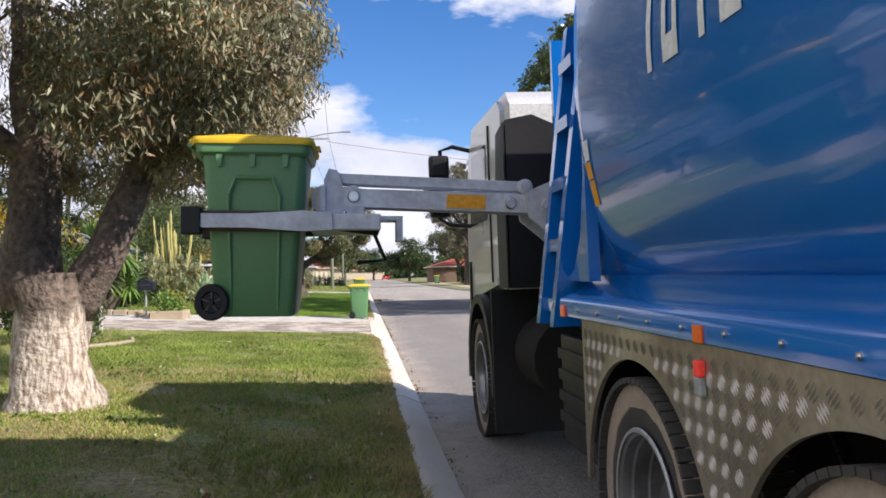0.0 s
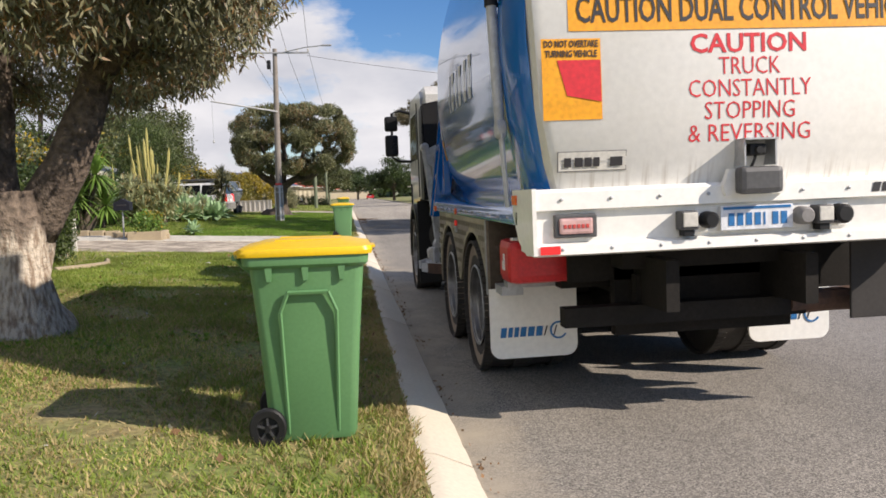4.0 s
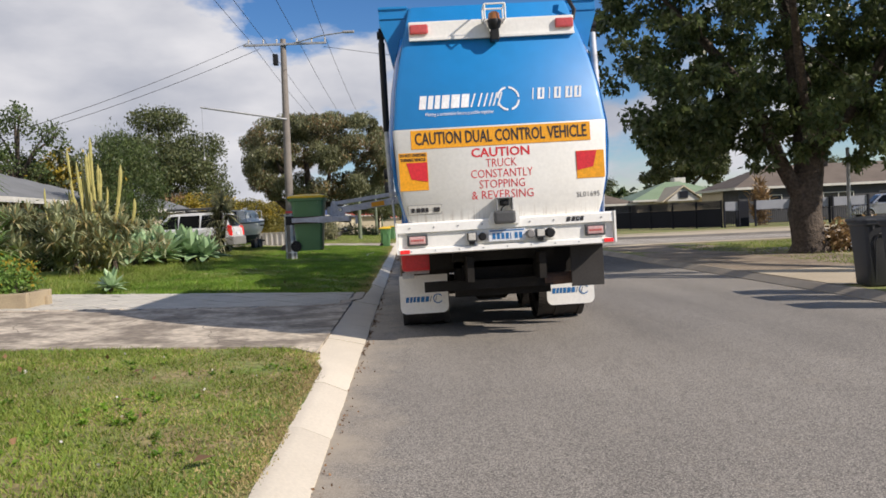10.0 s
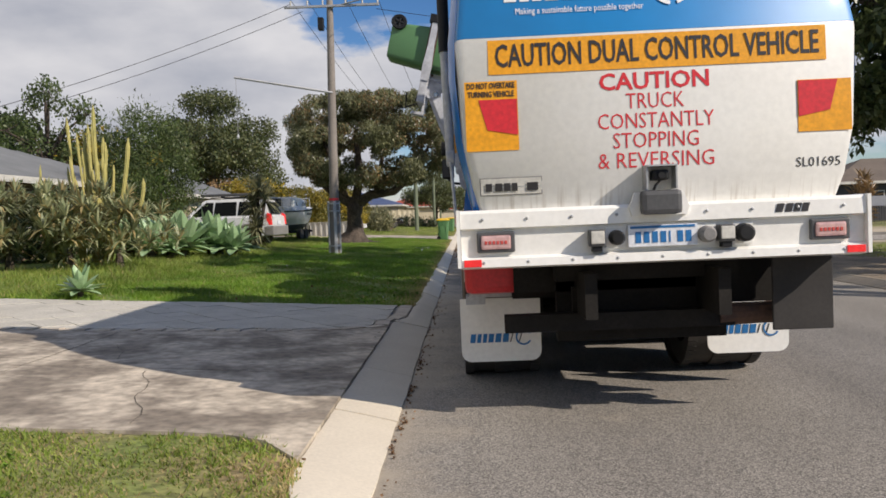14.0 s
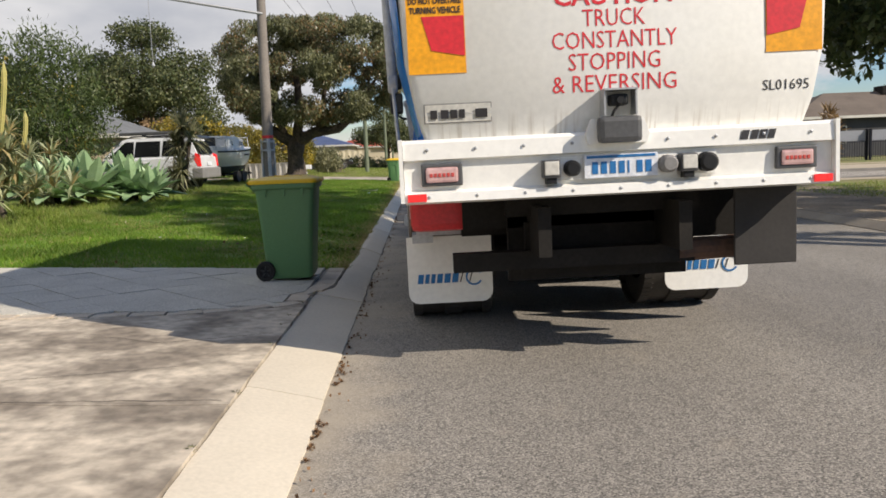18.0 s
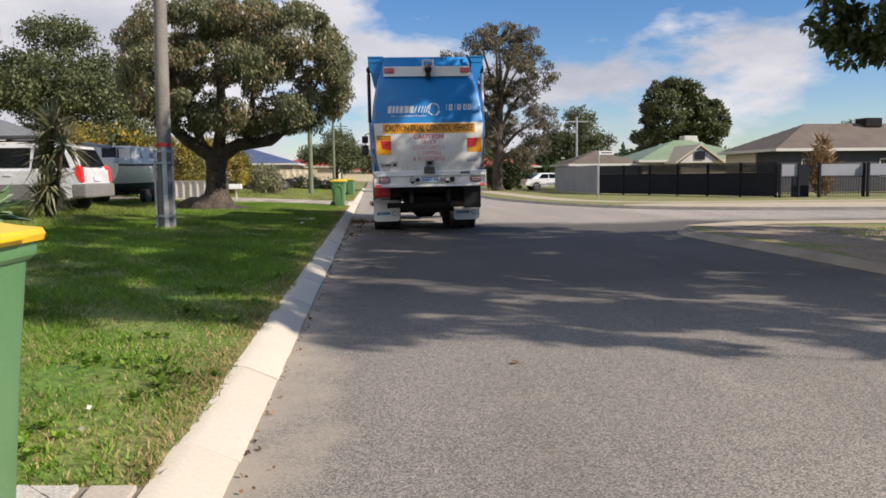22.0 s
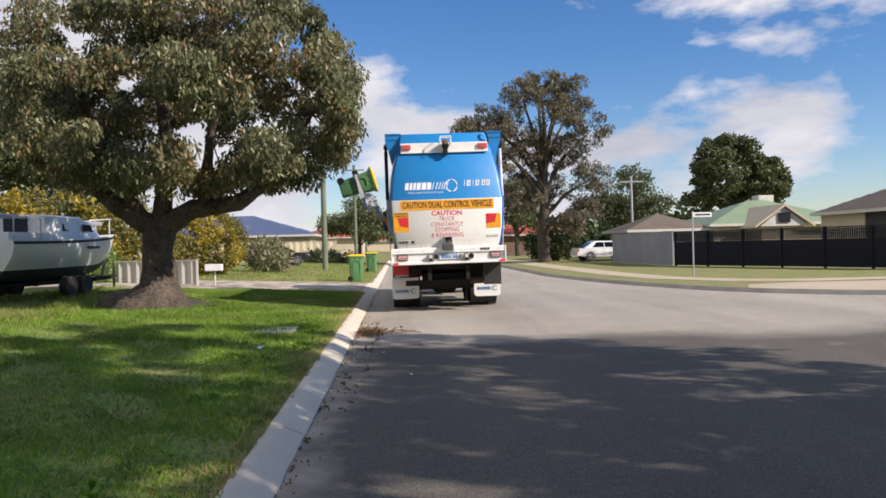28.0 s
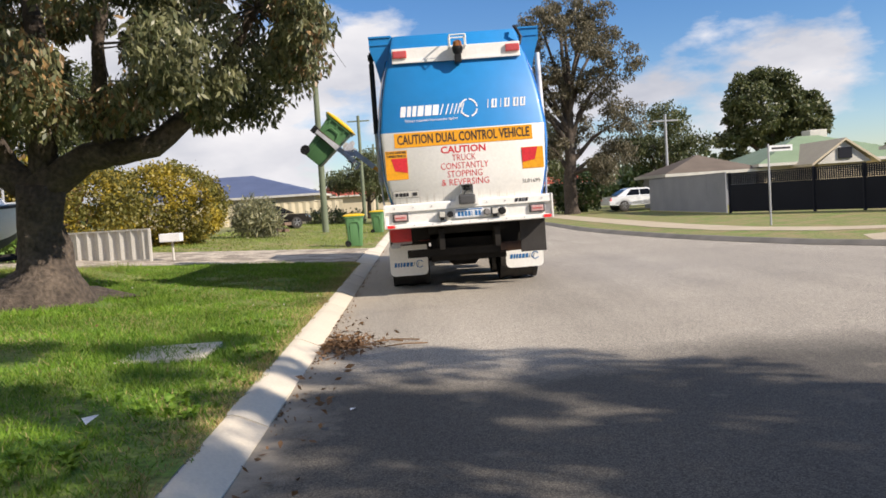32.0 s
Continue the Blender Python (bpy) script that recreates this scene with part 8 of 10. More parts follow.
def garden_edge():
    rng = random.Random(2)
    bm = bmesh.new()
    box(bm, -0.2, 0.2, -0.11, 0.11, -0.06, 0.15, 0.03)
    me = bpy.data.meshes.new("edging_block")
    bmesh.ops.recalc_face_normals(bm, faces=bm.faces)
    bm.to_mesh(me)
    bm.free()
    me.materials.append(STONE)
    t = thing("garden_edging", "row of rough limestone edging blocks", "edging")
    for k in range(11):
        x = -5.75 - 0.43 * k
        ob = new("edging_block", me)
        ob.parent = t
        ob.matrix_basis = pose(x, 22.9 - 0.25 + rng.uniform(-0.05, 0.05) + (0.12 if k < 2 else 1.6 if k > 3 else 0.7), verge_z(x) + 0.02, 0, 0, rng.uniform(-8, 8))
    t = thing("planter", "low limestone planter box", "planter")
    for a, b, c, d in ((-6.5, -5.6, 22.1, 22.22), (-6.5, -5.6, 22.9, 23.02), (-6.5, -6.38, 22.23, 22.89), (-5.72, -5.6, 22.23, 22.89)):
        bm = bmesh.new()
        box(bm, a, b, c, d, 0.3, 0.62, 0.02)
        part("planter_side", bm, STONE, t)
    bm = bmesh.new()
    box(bm, -6.37, -5.73, 22.23, 22.89, 0.35, 0.55)
    part("soil", bm, SOIL, t)


garden_edge()


def lawn_edging():
    t = thing("garden_edging", "curved strip of pale edging stones on the lawn", "edging")
    pts = [(-5.42, 13.66), (-5.25, 14.0), (-5.05, 14.45), (-4.95, 14.9), (-5.15, 15.6)]
    for a, b in zip(pts, pts[1:]):
        bm = bmesh.new()
        tube(bm, [(a[0], a[1], verge_z(a[0]) + 0.02), (b[0], b[1], verge_z(b[0]) + 0.02)], 0.05, 6)
        part("edging_stone", bm, STONE, t)
    t = thing("rock", "pale limestone rock on the lawn", "rock")
    bm = bmesh.new()
    box(bm, -6.35, -6.05, 16.1, 16.35, verge_z(-6.2) - 0.03, verge_z(-6.2) + 0.14, 0.06)
    part("rock_body", bm, STONE, t, smooth=True)


lawn_edging()


def sheet_fence(label, p, q, z0, h, m, pitch=0.2, depth=0.03, cap=0.04, name="fence", wave=True):
    """A ribbed sheet fence from p to q: one panel a bay, posts and a cap rail."""
    t = thing(name, label, "fence")
    p, q = Vector((*p, 0)), Vector((*q, 0))
    d = (q - p)
    L = d.length
    d.normalize()
    nrm = Vector((-d.y, d.x, 0))
    bays = max(1, round(L / 2.4))
    for b in range(bays):
        u0, u1 = L * b / bays + 0.03, L * (b + 1) / bays - 0.03
        n = max(2, int((u1 - u0) / (pitch / 2)))
        bm = bmesh.new()
        rows = []
        for k in range(n + 1):
            u = u0 + (u1 - u0) * k / n
            off = depth * (0.5 if (k // 1) % 2 else -0.5)
            c = p + d * u + nrm * off
            rows.append([c + Vector((0, 0, z0)), c + Vector((0, 0, z0 + h)), c + nrm * 0.01 + Vector((0, 0, z0 + h)), c + nrm * 0.01 + Vector((0, 0, z0))])
        ring_loft(bm, rows)
        part("panel", bm, m, t)
    for b in range(bays + 1):
        c = p + d * (L * b / bays)
        bm = bmesh.new()
        box(bm, c.x - 0.03, c.x + 0.03, c.y - 0.03, c.y + 0.03, z0 - 0.15, z0 + h + 0.02)
        part("post", bm, m, t)
    bm = bmesh.new()
    for zz in (z0 + h - cap / 2, z0 - 0.02):
        ring_loft(bm, [[c + nrm * 0.035 + Vector((0, 0, zz)), c - nrm * 0.035 + Vector((0, 0, zz)), c - nrm * 0.035 + Vector((0, 0, zz + cap)), c + nrm * 0.035 + Vector((0, 0, zz + cap))] for c in (p, q)])
    part("rail", bm, m, t)
    return t


sheet_fence("short ribbed white fence at the garden corner", (-7.9, 18.7), (-6.4, 17.7), 0.40, 0.72, FENCE_W, 0.36, 0.07)
sheet_fence("short ribbed white fence beside the hedge", (-9.2, 58.6), (-5.9, 57.3), 0.42, 0.80, FENCE_W, 0.36, 0.07)
sheet_fence("cream ribbed fence along a far garden", (-16, 98), (-4.6, 99.5), 0.4, 1.7, mat("cream_fence", (0.60, 0.52, 0.36), (0.53, 0.46, 0.31)), 0.5, 0.06)
sheet_fence("grey asbestos-sheet fence along the corner block", (15.45, 72.2), (15.2, 83.0), 0.1, 1.82, FENCE_G, 0.2, 0.035)


def corner_fence():
    """Charcoal fence with lattice above solid sheets, then a gate and spear-top panels."""
    t = thing("fence", "charcoal fence with lattice along the corner block", "fence")
    p, q = Vector((15.5, 71.9, 0)), Vector((21.35, 60.35, 0))
    d = (q - p).normalized()
    L = (q - p).length
    nrm = Vector((-d.y, d.x, 0))
    bays = 6
    for b in range(bays):
        a, c = p + d * (L * b / bays), p + d * (L * (b + 1) / bays)
        bm = bmesh.new()
        ring_loft(bm, [[e + nrm * 0.02 + Vector((0, 0, 0.12)), e - nrm * 0.02 + Vector((0, 0, 0.12)), e - nrm * 0.02 + Vector((0, 0, 1.35)), e + nrm * 0.02 + Vector((0, 0, 1.35))] for e in (a, c)])
        part("panel", bm, FENCE_D, t)
        bm = bmesh.new()
        for k in range(6):
            z = 1.40 + 0.07 * k
            tube(bm, [a + Vector((0, 0, z)), c + Vector((0, 0, z))], 0.024, 4)
        n = 22
        for k in range(n):
            e = a.lerp(c, k / n) + nrm * 0.02
            tube(bm, [e + Vector((0, 0, 1.36)), e + Vector((0, 0, 1.82))], 0.03, 4)
        part("lattice", bm, FENCE_D, t)
    for b in range(bays + 1):
        e = p + d * (L * b / bays)
        bm = bmesh.new()
        box(bm, e.x - 0.05, e.x + 0.05, e.y - 0.05, e.y + 0.05, 0.0, 1.9)
        part("post", bm, FENCE_D, t)
    bm = bmesh.new()
    tube(bm, [p + Vector((0, 0, 1.85)), q + Vector((0, 0, 1.85))], 0.03, 4)
    part("rail", bm, FENCE_D, t)
    for k, (a, b, y0) in enumerate(((21.5, 22.5, 60.2), (23.5, 25.9, 60.0), (26.0, 28.4, 59.8), (28.5, 30.9, 59.6))):
        t2 = thing("steel_fence", "grey spear-top steel fence panel with a screen behind", "fence", "steel fence panels")
        bm = bmesh.new()
        box(bm, a, b, y0 + 0.06, y0 + 0.09, 1.15, 1.75)
        part("screen", bm, FENCE_G, t2)
        bm = bmesh.new()
        box(bm, a, b, y0 - 0.01, y0 + 0.02, 0.25, 0.29)
        part("rail", bm, FENCE_D, t2)
        bm = bmesh.new()
        box(bm, a, b, y0 - 0.01, y0 + 0.02, 1.08, 1.12)
        part("rail", bm, FENCE_D, t2)
        n = int((b - a) / 0.14)
        for i in range(n + 1):
            x = a + (b - a) * i / n
            bm = bmesh.new()
            box(bm, x - 0.01, x + 0.01, y0 - 0.015, y0 + 0.005, 0.12, 1.2)
            part("picket", bm, FENCE_D, t2)
        for x in (a, b):
            bm = bmesh.new()
            box(bm, x - 0.05, x + 0.05, y0 - 0.04, y0 + 0.1, 0.0, 1.82)
            part("post", bm, FENCE_D, t2)
    t3 = thing("wall_panel", "flat dark panel behind the gap in the fence", "wall")
    bm = bmesh.new()
    box(bm, 22.55, 23.45, 60.9, 61.0, 0, 1.75)
    part("panel", bm, FENCE_D, t3)


corner_fence()


# ---- houses ----
def make_house(label, x0, x1, y0, y1, gz, eave, ridge, wall_m, roof_m, along="x", hip=1.0, over=0.5, courses=9, windows=(), extra=()):
    """Walls with openings filled by framed panes, and a hipped roof in stepped courses."""
    h = thing("house", label, "house")
    bm = bmesh.new()
    box(bm, x0, x1, y0, y1, gz - 0.2, gz + eave)
    part("wall", bm, wall_m, h)
    a0, a1, b0, b1 = x0 - over, x1 + over, y0 - over, y1 + over
    bm = bmesh.new()
    half = min(a1 - a0, b1 - b0) / 2
    rings = []
    for k in range(courses + 1):
        for lip in (0, 1):
            if k == courses and lip:
                continue
            u = k / courses
            z = gz + eave - 0.02 + (ridge - eave) * u + (0.035 if lip == 0 and k else 0)
            sx = half * u * (hip if along == "x" else 1.0)
            sy = half * u * (1.0 if along == "x" else hip)
            if (a1 - a0) < (b1 - b0):
                sx, sy = half * u, half * u * hip
            else:
                sx, sy = half * u * hip, half * u
            sx, sy = min(sx, (a1 - a0) / 2 - 0.02), min(sy, (b1 - b0) / 2 - 0.02)
            rings.append([(a0 + sx, b0 + sy, z), (a1 - sx, b0 + sy, z), (a1 - sx, b1 - sy, z), (a0 + sx, b1 - sy, z)])
    ring_loft(bm, rings)
    roof = part("roof", bm, roof_m, h)
    bm = bmesh.new()
    for c0, c1, d0, d1 in ((a0, a1, b0 - 0.03, b0), (a0, a1, b1, b1 + 0.03), (a0 - 0.03, a0, b0, b1), (a1, a1 + 0.03, b0, b1)):
        box(bm, c0, c1, d0, d1, gz + eave - 0.16, gz + eave + 0.02)
    part("fascia", bm, PALEPAINT, roof)
    for side, c, lo, hi, wz0, wz1 in windows:
        w = part("window", window_mesh(side, c, lo, hi, gz + wz0, gz + wz1, 0.03, True), PALEPAINT, h)
        part("pane", window_mesh(side, c, lo, hi, gz + wz0, gz + wz1, 0.015, False), GLASS, w)
    return h, roof


def window_mesh(side, c, lo, hi, z0, z1, out, ring):
    """A frame or a pane on the wall facing side, one of -y or +x."""
    bm = bmesh.new()

    def bx(l, h_, a, b):
        if side == "-y":
            box(bm, l, h_, c - out, c, a, b)
        else:
            box(bm, c, c + out, l, h_, a, b)
    if ring:
        f = 0.06
        bx(lo, hi, z0, z0 + f)
        bx(lo, hi, z1 - f, z1)
        bx(lo, lo + f, z0 + f, z1 - f)
        bx(hi - f, hi, z0 + f, z1 - f)
        bx((lo + hi) / 2 - f / 2, (lo + hi) / 2 + f / 2, z0 + f, z1 - f)
    else:
        bx(lo, hi, z0, z1)
    return bm


make_house("brick house with a grey tiled hip roof", -23, -12.2, 34.0, 45, 0.5, 2.35, 4.4, BRICK, TILE_G, windows=(("+x", -12.2, 35.5, 37.3, 0.9, 2.0), ("-y", 34.0, -16.5, -14.5, 0.9, 2.0)))
make_house("brick house with a pale tiled roof behind the parked car", -24, -13.0, 51.5, 59, 0.5, 2.3, 4.2, CREAM, TILE_G, windows=(("+x", -13.0, 53.5, 55.5, 0.9, 2.0),))
make_house("charcoal house, walls darkened for eave shade, with a brown tiled roof on the corner", 26.7, 46, 70.05, 77.5, 0.1, 2.75, 4.55, WALL_D, TILE_B, windows=(("-y", 70.05, 28.2, 30.2, 0.9, 2.1), ("-y", 70.05, 33.5, 36.0, 0.9, 2.1)))
hs, rf = make_house("small house with a brown roof behind the grey fence", 17.2, 22.6, 85.2, 91, 0.1, 2.1, 3.3, FENCE_G, TILE_B)
make_house("house with a green metal roof", 22.9, 33, 84.8, 93.4, 0.1, 2.35, 4.15, CREAM, ROOF_GR, courses=12)
make_house("cream house with a blue metal roof", -22, -7.0, 101, 113, 0.45, 2.3, 4.3, CREAM, ROOF_BL, courses=5, windows=(("-y", 101.0, -12.0, -10.0, 0.9, 1.9), ("-y", 101.0, -18.0, -16.0, 0.9, 1.9)))
make_house("cream house with a red tiled roof down the street", -12, -3.6, 128, 140, 0.4, 2.4, 3.9, CREAM, TILE_R)
make_house("red-roofed house on the east side far off", 10.5, 22, 122, 134, 0.1, 2.4, 4.2, BRICK, TILE_R)
make_house("low house at the far end of the street", -14, 6, 230, 240, 0.3, 2.6, 4.4, CREAM, TILE_R)
make_house("brick house at the first garden", -24, -13.5, 14, 28, 0.5, 2.4, 4.3, BRICK, TILE_G, windows=(("+x", -13.5, 17, 19, 0.9, 2.0), ("+x", -13.5, 22, 24, 0.9, 2.0)))
make_house("brick house behind the east trees", 24, 36, 14, 30, 0.1, 2.5, 4.3, BRICK, TILE_B, windows=())


def roof_extras():
    t = thing("gable", "white gable with a lattice vent", "gable")
    bm = bmesh.new()
    prism(bm, [(25.0, 2.2), (28.3, 2.2), (26.65, 3.45)], "y", 82.2, 82.5)
    part("gable_wall", bm, PALEPAINT, t)
    bm = bmesh.new()
    box(bm, 25.2, 28.1, 82.45, 84.7, 0.0, 2.3)
    part("lower_wall", bm, CREAM, t)
    bm = bmesh.new()
    prism(bm, [(24.6, 2.1), (26.65, 3.52), (28.7, 2.1), (28.7, 2.25), (26.65, 3.66), (24.6, 2.25)], "y", 82.0, 90)
    part("gable_roof", bm, CREAM, t)
    bm = bmesh.new()
    box(bm, 26.25, 27.05, 82.1, 82.19, 2.45, 3.1)
    part("vent", bm, FENCE_D, t)
    for x, y, z, nm in ((28.9, 90.0, 4.05, "cream"), (35.0, 73.6, 4.4, "dark")):
        c = thing("roof_cooler", "boxy evaporative cooler on a roof", "cooler", "roof coolers")
        bm = bmesh.new()
        box(bm, x - 0.6, x + 0.6, y - 0.6, y + 0.6, z, z + 0.62, 0.06)
        part("casing", bm, PALEPAINT if nm == "cream" else CHASSIS, c)
        bm = bmesh.new()
        box(bm, x - 0.4, x + 0.4, y - 0.4, y + 0.4, z - 0.5, z)
        part("duct", bm, CHASSIS, c)


roof_extras()
side_wall = thing("wall_panel", "cream rendered wall under the brown roof", "wall")
bm = bmesh.new()
box(bm, 26.6, 26.69, 73.0, 77.5, 0.0, 2.8)
part("panel", bm, CREAM, side_wall)

# wooded rise far beyond the houses
def far_woods():
    rng = np.random.default_rng(91)
    P = []
    for k in range(150):
        a = rng.uniform(-1.25, 1.25)
        d = rng.uniform(230, 420)
        P.append(clumps(rng, (d * math.sin(a), 20 + d * math.cos(a), rng.uniform(2.5, 4.5)), (rng.uniform(6, 12), 5, rng.uniform(3, 6.5)), 26, 1.0, 16, 0.5))
    P = np.concatenate(P)
    t = thing("far_woods", "distant belt of dark trees on the skyline", "woods", kind="stuff")
    part("crown", quads_mesh("crown", leaves(rng, P, 2.4, 0.42, 0.2), 4, LEAF_D), LEAF_D, t)["kind"] = "stuff"


far_woods()


# ---- vehicles and boat ----
def make_car(label, m, at, kind="suv", lower=None):
    """A car 4.4 m long: front to +x, on the ground at the origin."""
    c = thing("car", label, "car", at=at)
    suv = kind == "suv"
    H = 1.72 if suv else 1.42
    W = 0.9
    belt = 1.08 if suv else 0.92
    prof = [(-2.15, 0.42), (-2.2, 0.62), (-2.17, belt), (2.0, belt - 0.06), (2.12, belt - 0.2), (2.18, 0.6), (2.1, 0.36)]
    if suv:
        prof = [(-2.12, 0.45), (-2.18, 0.7), (-2.14, belt), (0.75, belt), (1.95, belt - 0.12), (2.12, belt - 0.32), (2.15, 0.55), (2.05, 0.4)]
    bm = bmesh.new()
    wl = []
    for cx in (1.32, -1.32):
        wl += [(cx + 0.42 * math.cos(radians(a)), 0.36 + 0.42 * math.sin(radians(a))) for a in range(0, 181, 20)]
    outline = prof + wl
    rings = []
    for y, k in ((-W, 0.97), (-W + 0.07, 1.0), (W - 0.07, 1.0), (W, 0.97)):
        rings.append([(x * k, y, z if z < 0.8 else 0.8 + (z - 0.8) * (1 if abs(y) < W - 0.01 else 0.9)) for x, z in outline])
    vr = [[bm.verts.new(p) for p in r] for r in rings]
    n = len(outline)
    for a, b in zip(vr, vr[1:]):
        for i in range(n):
            bm.faces.new((a[i], a[(i + 1) % n], b[(i + 1) % n], b[i]))
    f1, f2 = bm.faces.new(list(reversed(vr[0]))), bm.faces.new(vr[-1])
    bmesh.ops.triangulate(bm, faces=[f1, f2])
    part("body", bm, m, c, smooth=True)
    if suv:
        top = [(-2.08, belt), (-1.85, H - 0.06), (-1.5, H), (0.25, H), (0.42, H - 0.05), (1.05, belt)]
    else:
        top = [(-1.75, belt), (-1.0, H - 0.06), (-0.7, H), (0.25, H - 0.02), (0.4, H - 0.06), (1.25, belt - 0.03)]
    bm = bmesh.new()
    rings = []
    for s, k in ((-1, 0), (-1, 1), (1, 1), (1, 0)):
        rings.append([(x, s * (W - 0.04 - 0.17 * (z - belt) / (H - belt) - (0.03 if k == 0 else 0.06) * (1 if k else 0)), z) for x, z in top])
    ring_loft(bm, rings[1:3])
    cabin = part("cabin", bm, m, c, smooth=True)
    for s in (-1, 1):
        bm = bmesh.new()
        def sy(z):
            return s * (W - 0.04 - 0.17 * (z - belt) / (H - belt) - 0.06 + 0.012)
        z0, z1 = belt + 0.05, H - 0.1
        xs_ = ((-1.85, -1.62, -0.95, -0.9), (-0.85, -0.85, -0.05, 0.0), (0.02, 0.02, 0.3, 0.86)) if suv else ((-1.15, -0.8, -0.3, -0.3), (-0.25, -0.25, 0.28, 0.85))
        for a, b, e, d_ in xs_:
            vs = [bm.verts.new(p) for p in ((a, sy(z0), z0), (b, sy(z1), z1), (e, sy(z1), z1), (d_, sy(z0), z0))]
            bm.faces.new(vs)
        part("side_glass", bm, GLASS_C, cabin)
        bm = bmesh.new()
        if suv:
            prism(bm, [(-2.195, 0.78), (-2.165, 1.14), (-2.04, 1.2), (-2.0, 0.98), (-2.1, 0.78)], "y", s * 0.79, s * 0.905)
        else:
            prism(bm, [(-2.2, 0.66), (-2.15, 0.86), (-1.85, 0.86), (-1.9, 0.68)], "y", s * 0.6, s * 0.895)
        part("tail_lamp", bm, LAMP_R, c, "red tail lamp")
        bm = bmesh.new()
        prism(bm, [(2.17, 0.6), (2.1, 0.78), (1.85, 0.8), (1.9, 0.62)], "y", s * 0.5, s * 0.9)
        part("headlamp", bm, CHROME, c)
        bm = bmesh.new()
        box(bm, 0.72, 0.85, s * 0.98 - 0.07, s * 0.98 + 0.07, belt, belt + 0.14, 0.03)
        part("door_mirror", bm, m, c)
        for x in (-0.35, 0.6):
            bm = bmesh.new()
            box(bm, x - 0.09, x + 0.09, s * 0.905 - 0.012, s * 0.905 + 0.012, belt - 0.15, belt - 0.12)
            part("door_handle", bm, m, c)
        for x in (1.32, -1.32):
            bm = bmesh.new()
            lathe(bm, [(-0.1, 0.2), (-0.11, 0.3), (-0.08, 0.35), (0.08, 0.35), (0.11, 0.3), (0.1, 0.2)], (x, s * 0.8, 0.35), "y", 24)
            w = part("wheel", bm, RUBBER, c, smooth=True)
            bm = bmesh.new()
            lathe(bm, [(s * 0.095, 0.215), (s * 0.11, 0.2), (s * 0.06, 0.18), (s * 0.05, 0.02)], (x, s * 0.8, 0.35), "y", 24)
            for k in range(5):
                mm = Matrix.Translation((x, s * 0.9, 0.35)) @ Matrix.Rotation(2 * math.pi * k / 5, 4, "Y")
                box(bm, -0.03, 0.03, -0.01, 0.01, 0.02, 0.2, 0, mm)
            part("rim", bm, RIM, w)
    bm = bmesh.new()
    if suv:
        vs = [(-2.105, -0.66, belt + 0.08), (-2.105, 0.66, belt + 0.08), (-1.93, 0.56, H - 0.14), (-1.93, -0.56, H - 0.14)]
    else:
        vs = [(-1.72, -0.66, belt + 0.05), (-1.72, 0.66, belt + 0.05), (-1.08, 0.56, H - 0.1), (-1.08, -0.56, H - 0.1)]
    bm.faces.new([bm.verts.new((x - 0.012, y, z + 0.012)) for x, y, z in vs])
    part("rear_glass", bm, GLASS_C, cabin)
    bm = bmesh.new()
    vs = [(1.07, -0.68, belt + 0.03), (1.07, 0.68, belt + 0.03), (0.5, 0.58, H - 0.1), (0.5, -0.58, H - 0.1)] if suv else [(1.24, -0.68, belt), (1.24, 0.68, belt), (0.47, 0.58, H - 0.1), (0.47, -0.58, H - 0.1)]
    bm.faces.new([bm.verts.new((x + 0.014, y, z + 0.012)) for x, y, z in vs])
    part("windscreen", bm, GLASS_C, cabin)
    bm = bmesh.new()
    box(bm, -2.27, -1.9, -0.91, 0.91, 0.40, 0.74 if suv else 0.68, 0.05)
    rb = part("rear_bumper", bm, lower or m, c)
    bm = bmesh.new()
    box(bm, 1.9, 2.25, -0.9, 0.9, 0.36, 0.62, 0.06)
    part("front_bumper", bm, lower or m, c)
    bm = bmesh.new()
    box(bm, -2.2, -2.185, -0.2, 0.2, 0.80, 0.92)
    part("number_plate", bm, PLATEW, c)
    if lower is not None:
        for s in (-1, 1):
            bm = bmesh.new()
            box(bm, -0.9, 0.9, min(s * 0.88, s * 0.925), max(s * 0.88, s * 0.925), 0.36, 0.74, 0.02)
            part("sill", bm, lower, c)
            for cx in (1.32, -1.32):
                bm = bmesh.new()
                tube(bm, [(cx + 0.45 * math.cos(radians(a)), s * 0.885, 0.36 + 0.45 * math.sin(radians(a))) for a in range(0, 181, 15)], 0.05, 6)
                part("arch_flare", bm, lower, c, smooth=True)
            bm = bmesh.new()
            tube(bm, [(-1.6, s * 0.62, H + 0.02), (-1.5, s * 0.62, H + 0.06), (0.1, s * 0.62, H + 0.06), (0.2, s * 0.62, H + 0.02)], 0.02, 8)
            part("roof_rail", bm, BLACK_P, cabin, smooth=True)
        for x in (-1.2, -0.3):
            bm = bmesh.new()
            box(bm, x - 0.03, x + 0.03, -0.7, 0.7, H + 0.07, H + 0.10, 0.008)
            part("cross_bar", bm, BLACK_P, cabin)
        bm = bmesh.new()
        box(bm, -1.7, 0.5, 0.52, 0.68, H + 0.10, H + 0.20, 0.03)
        part("rolled_awning", bm, TRIM_D, cabin, "long dark rolled awning on the roof bars")
    return c


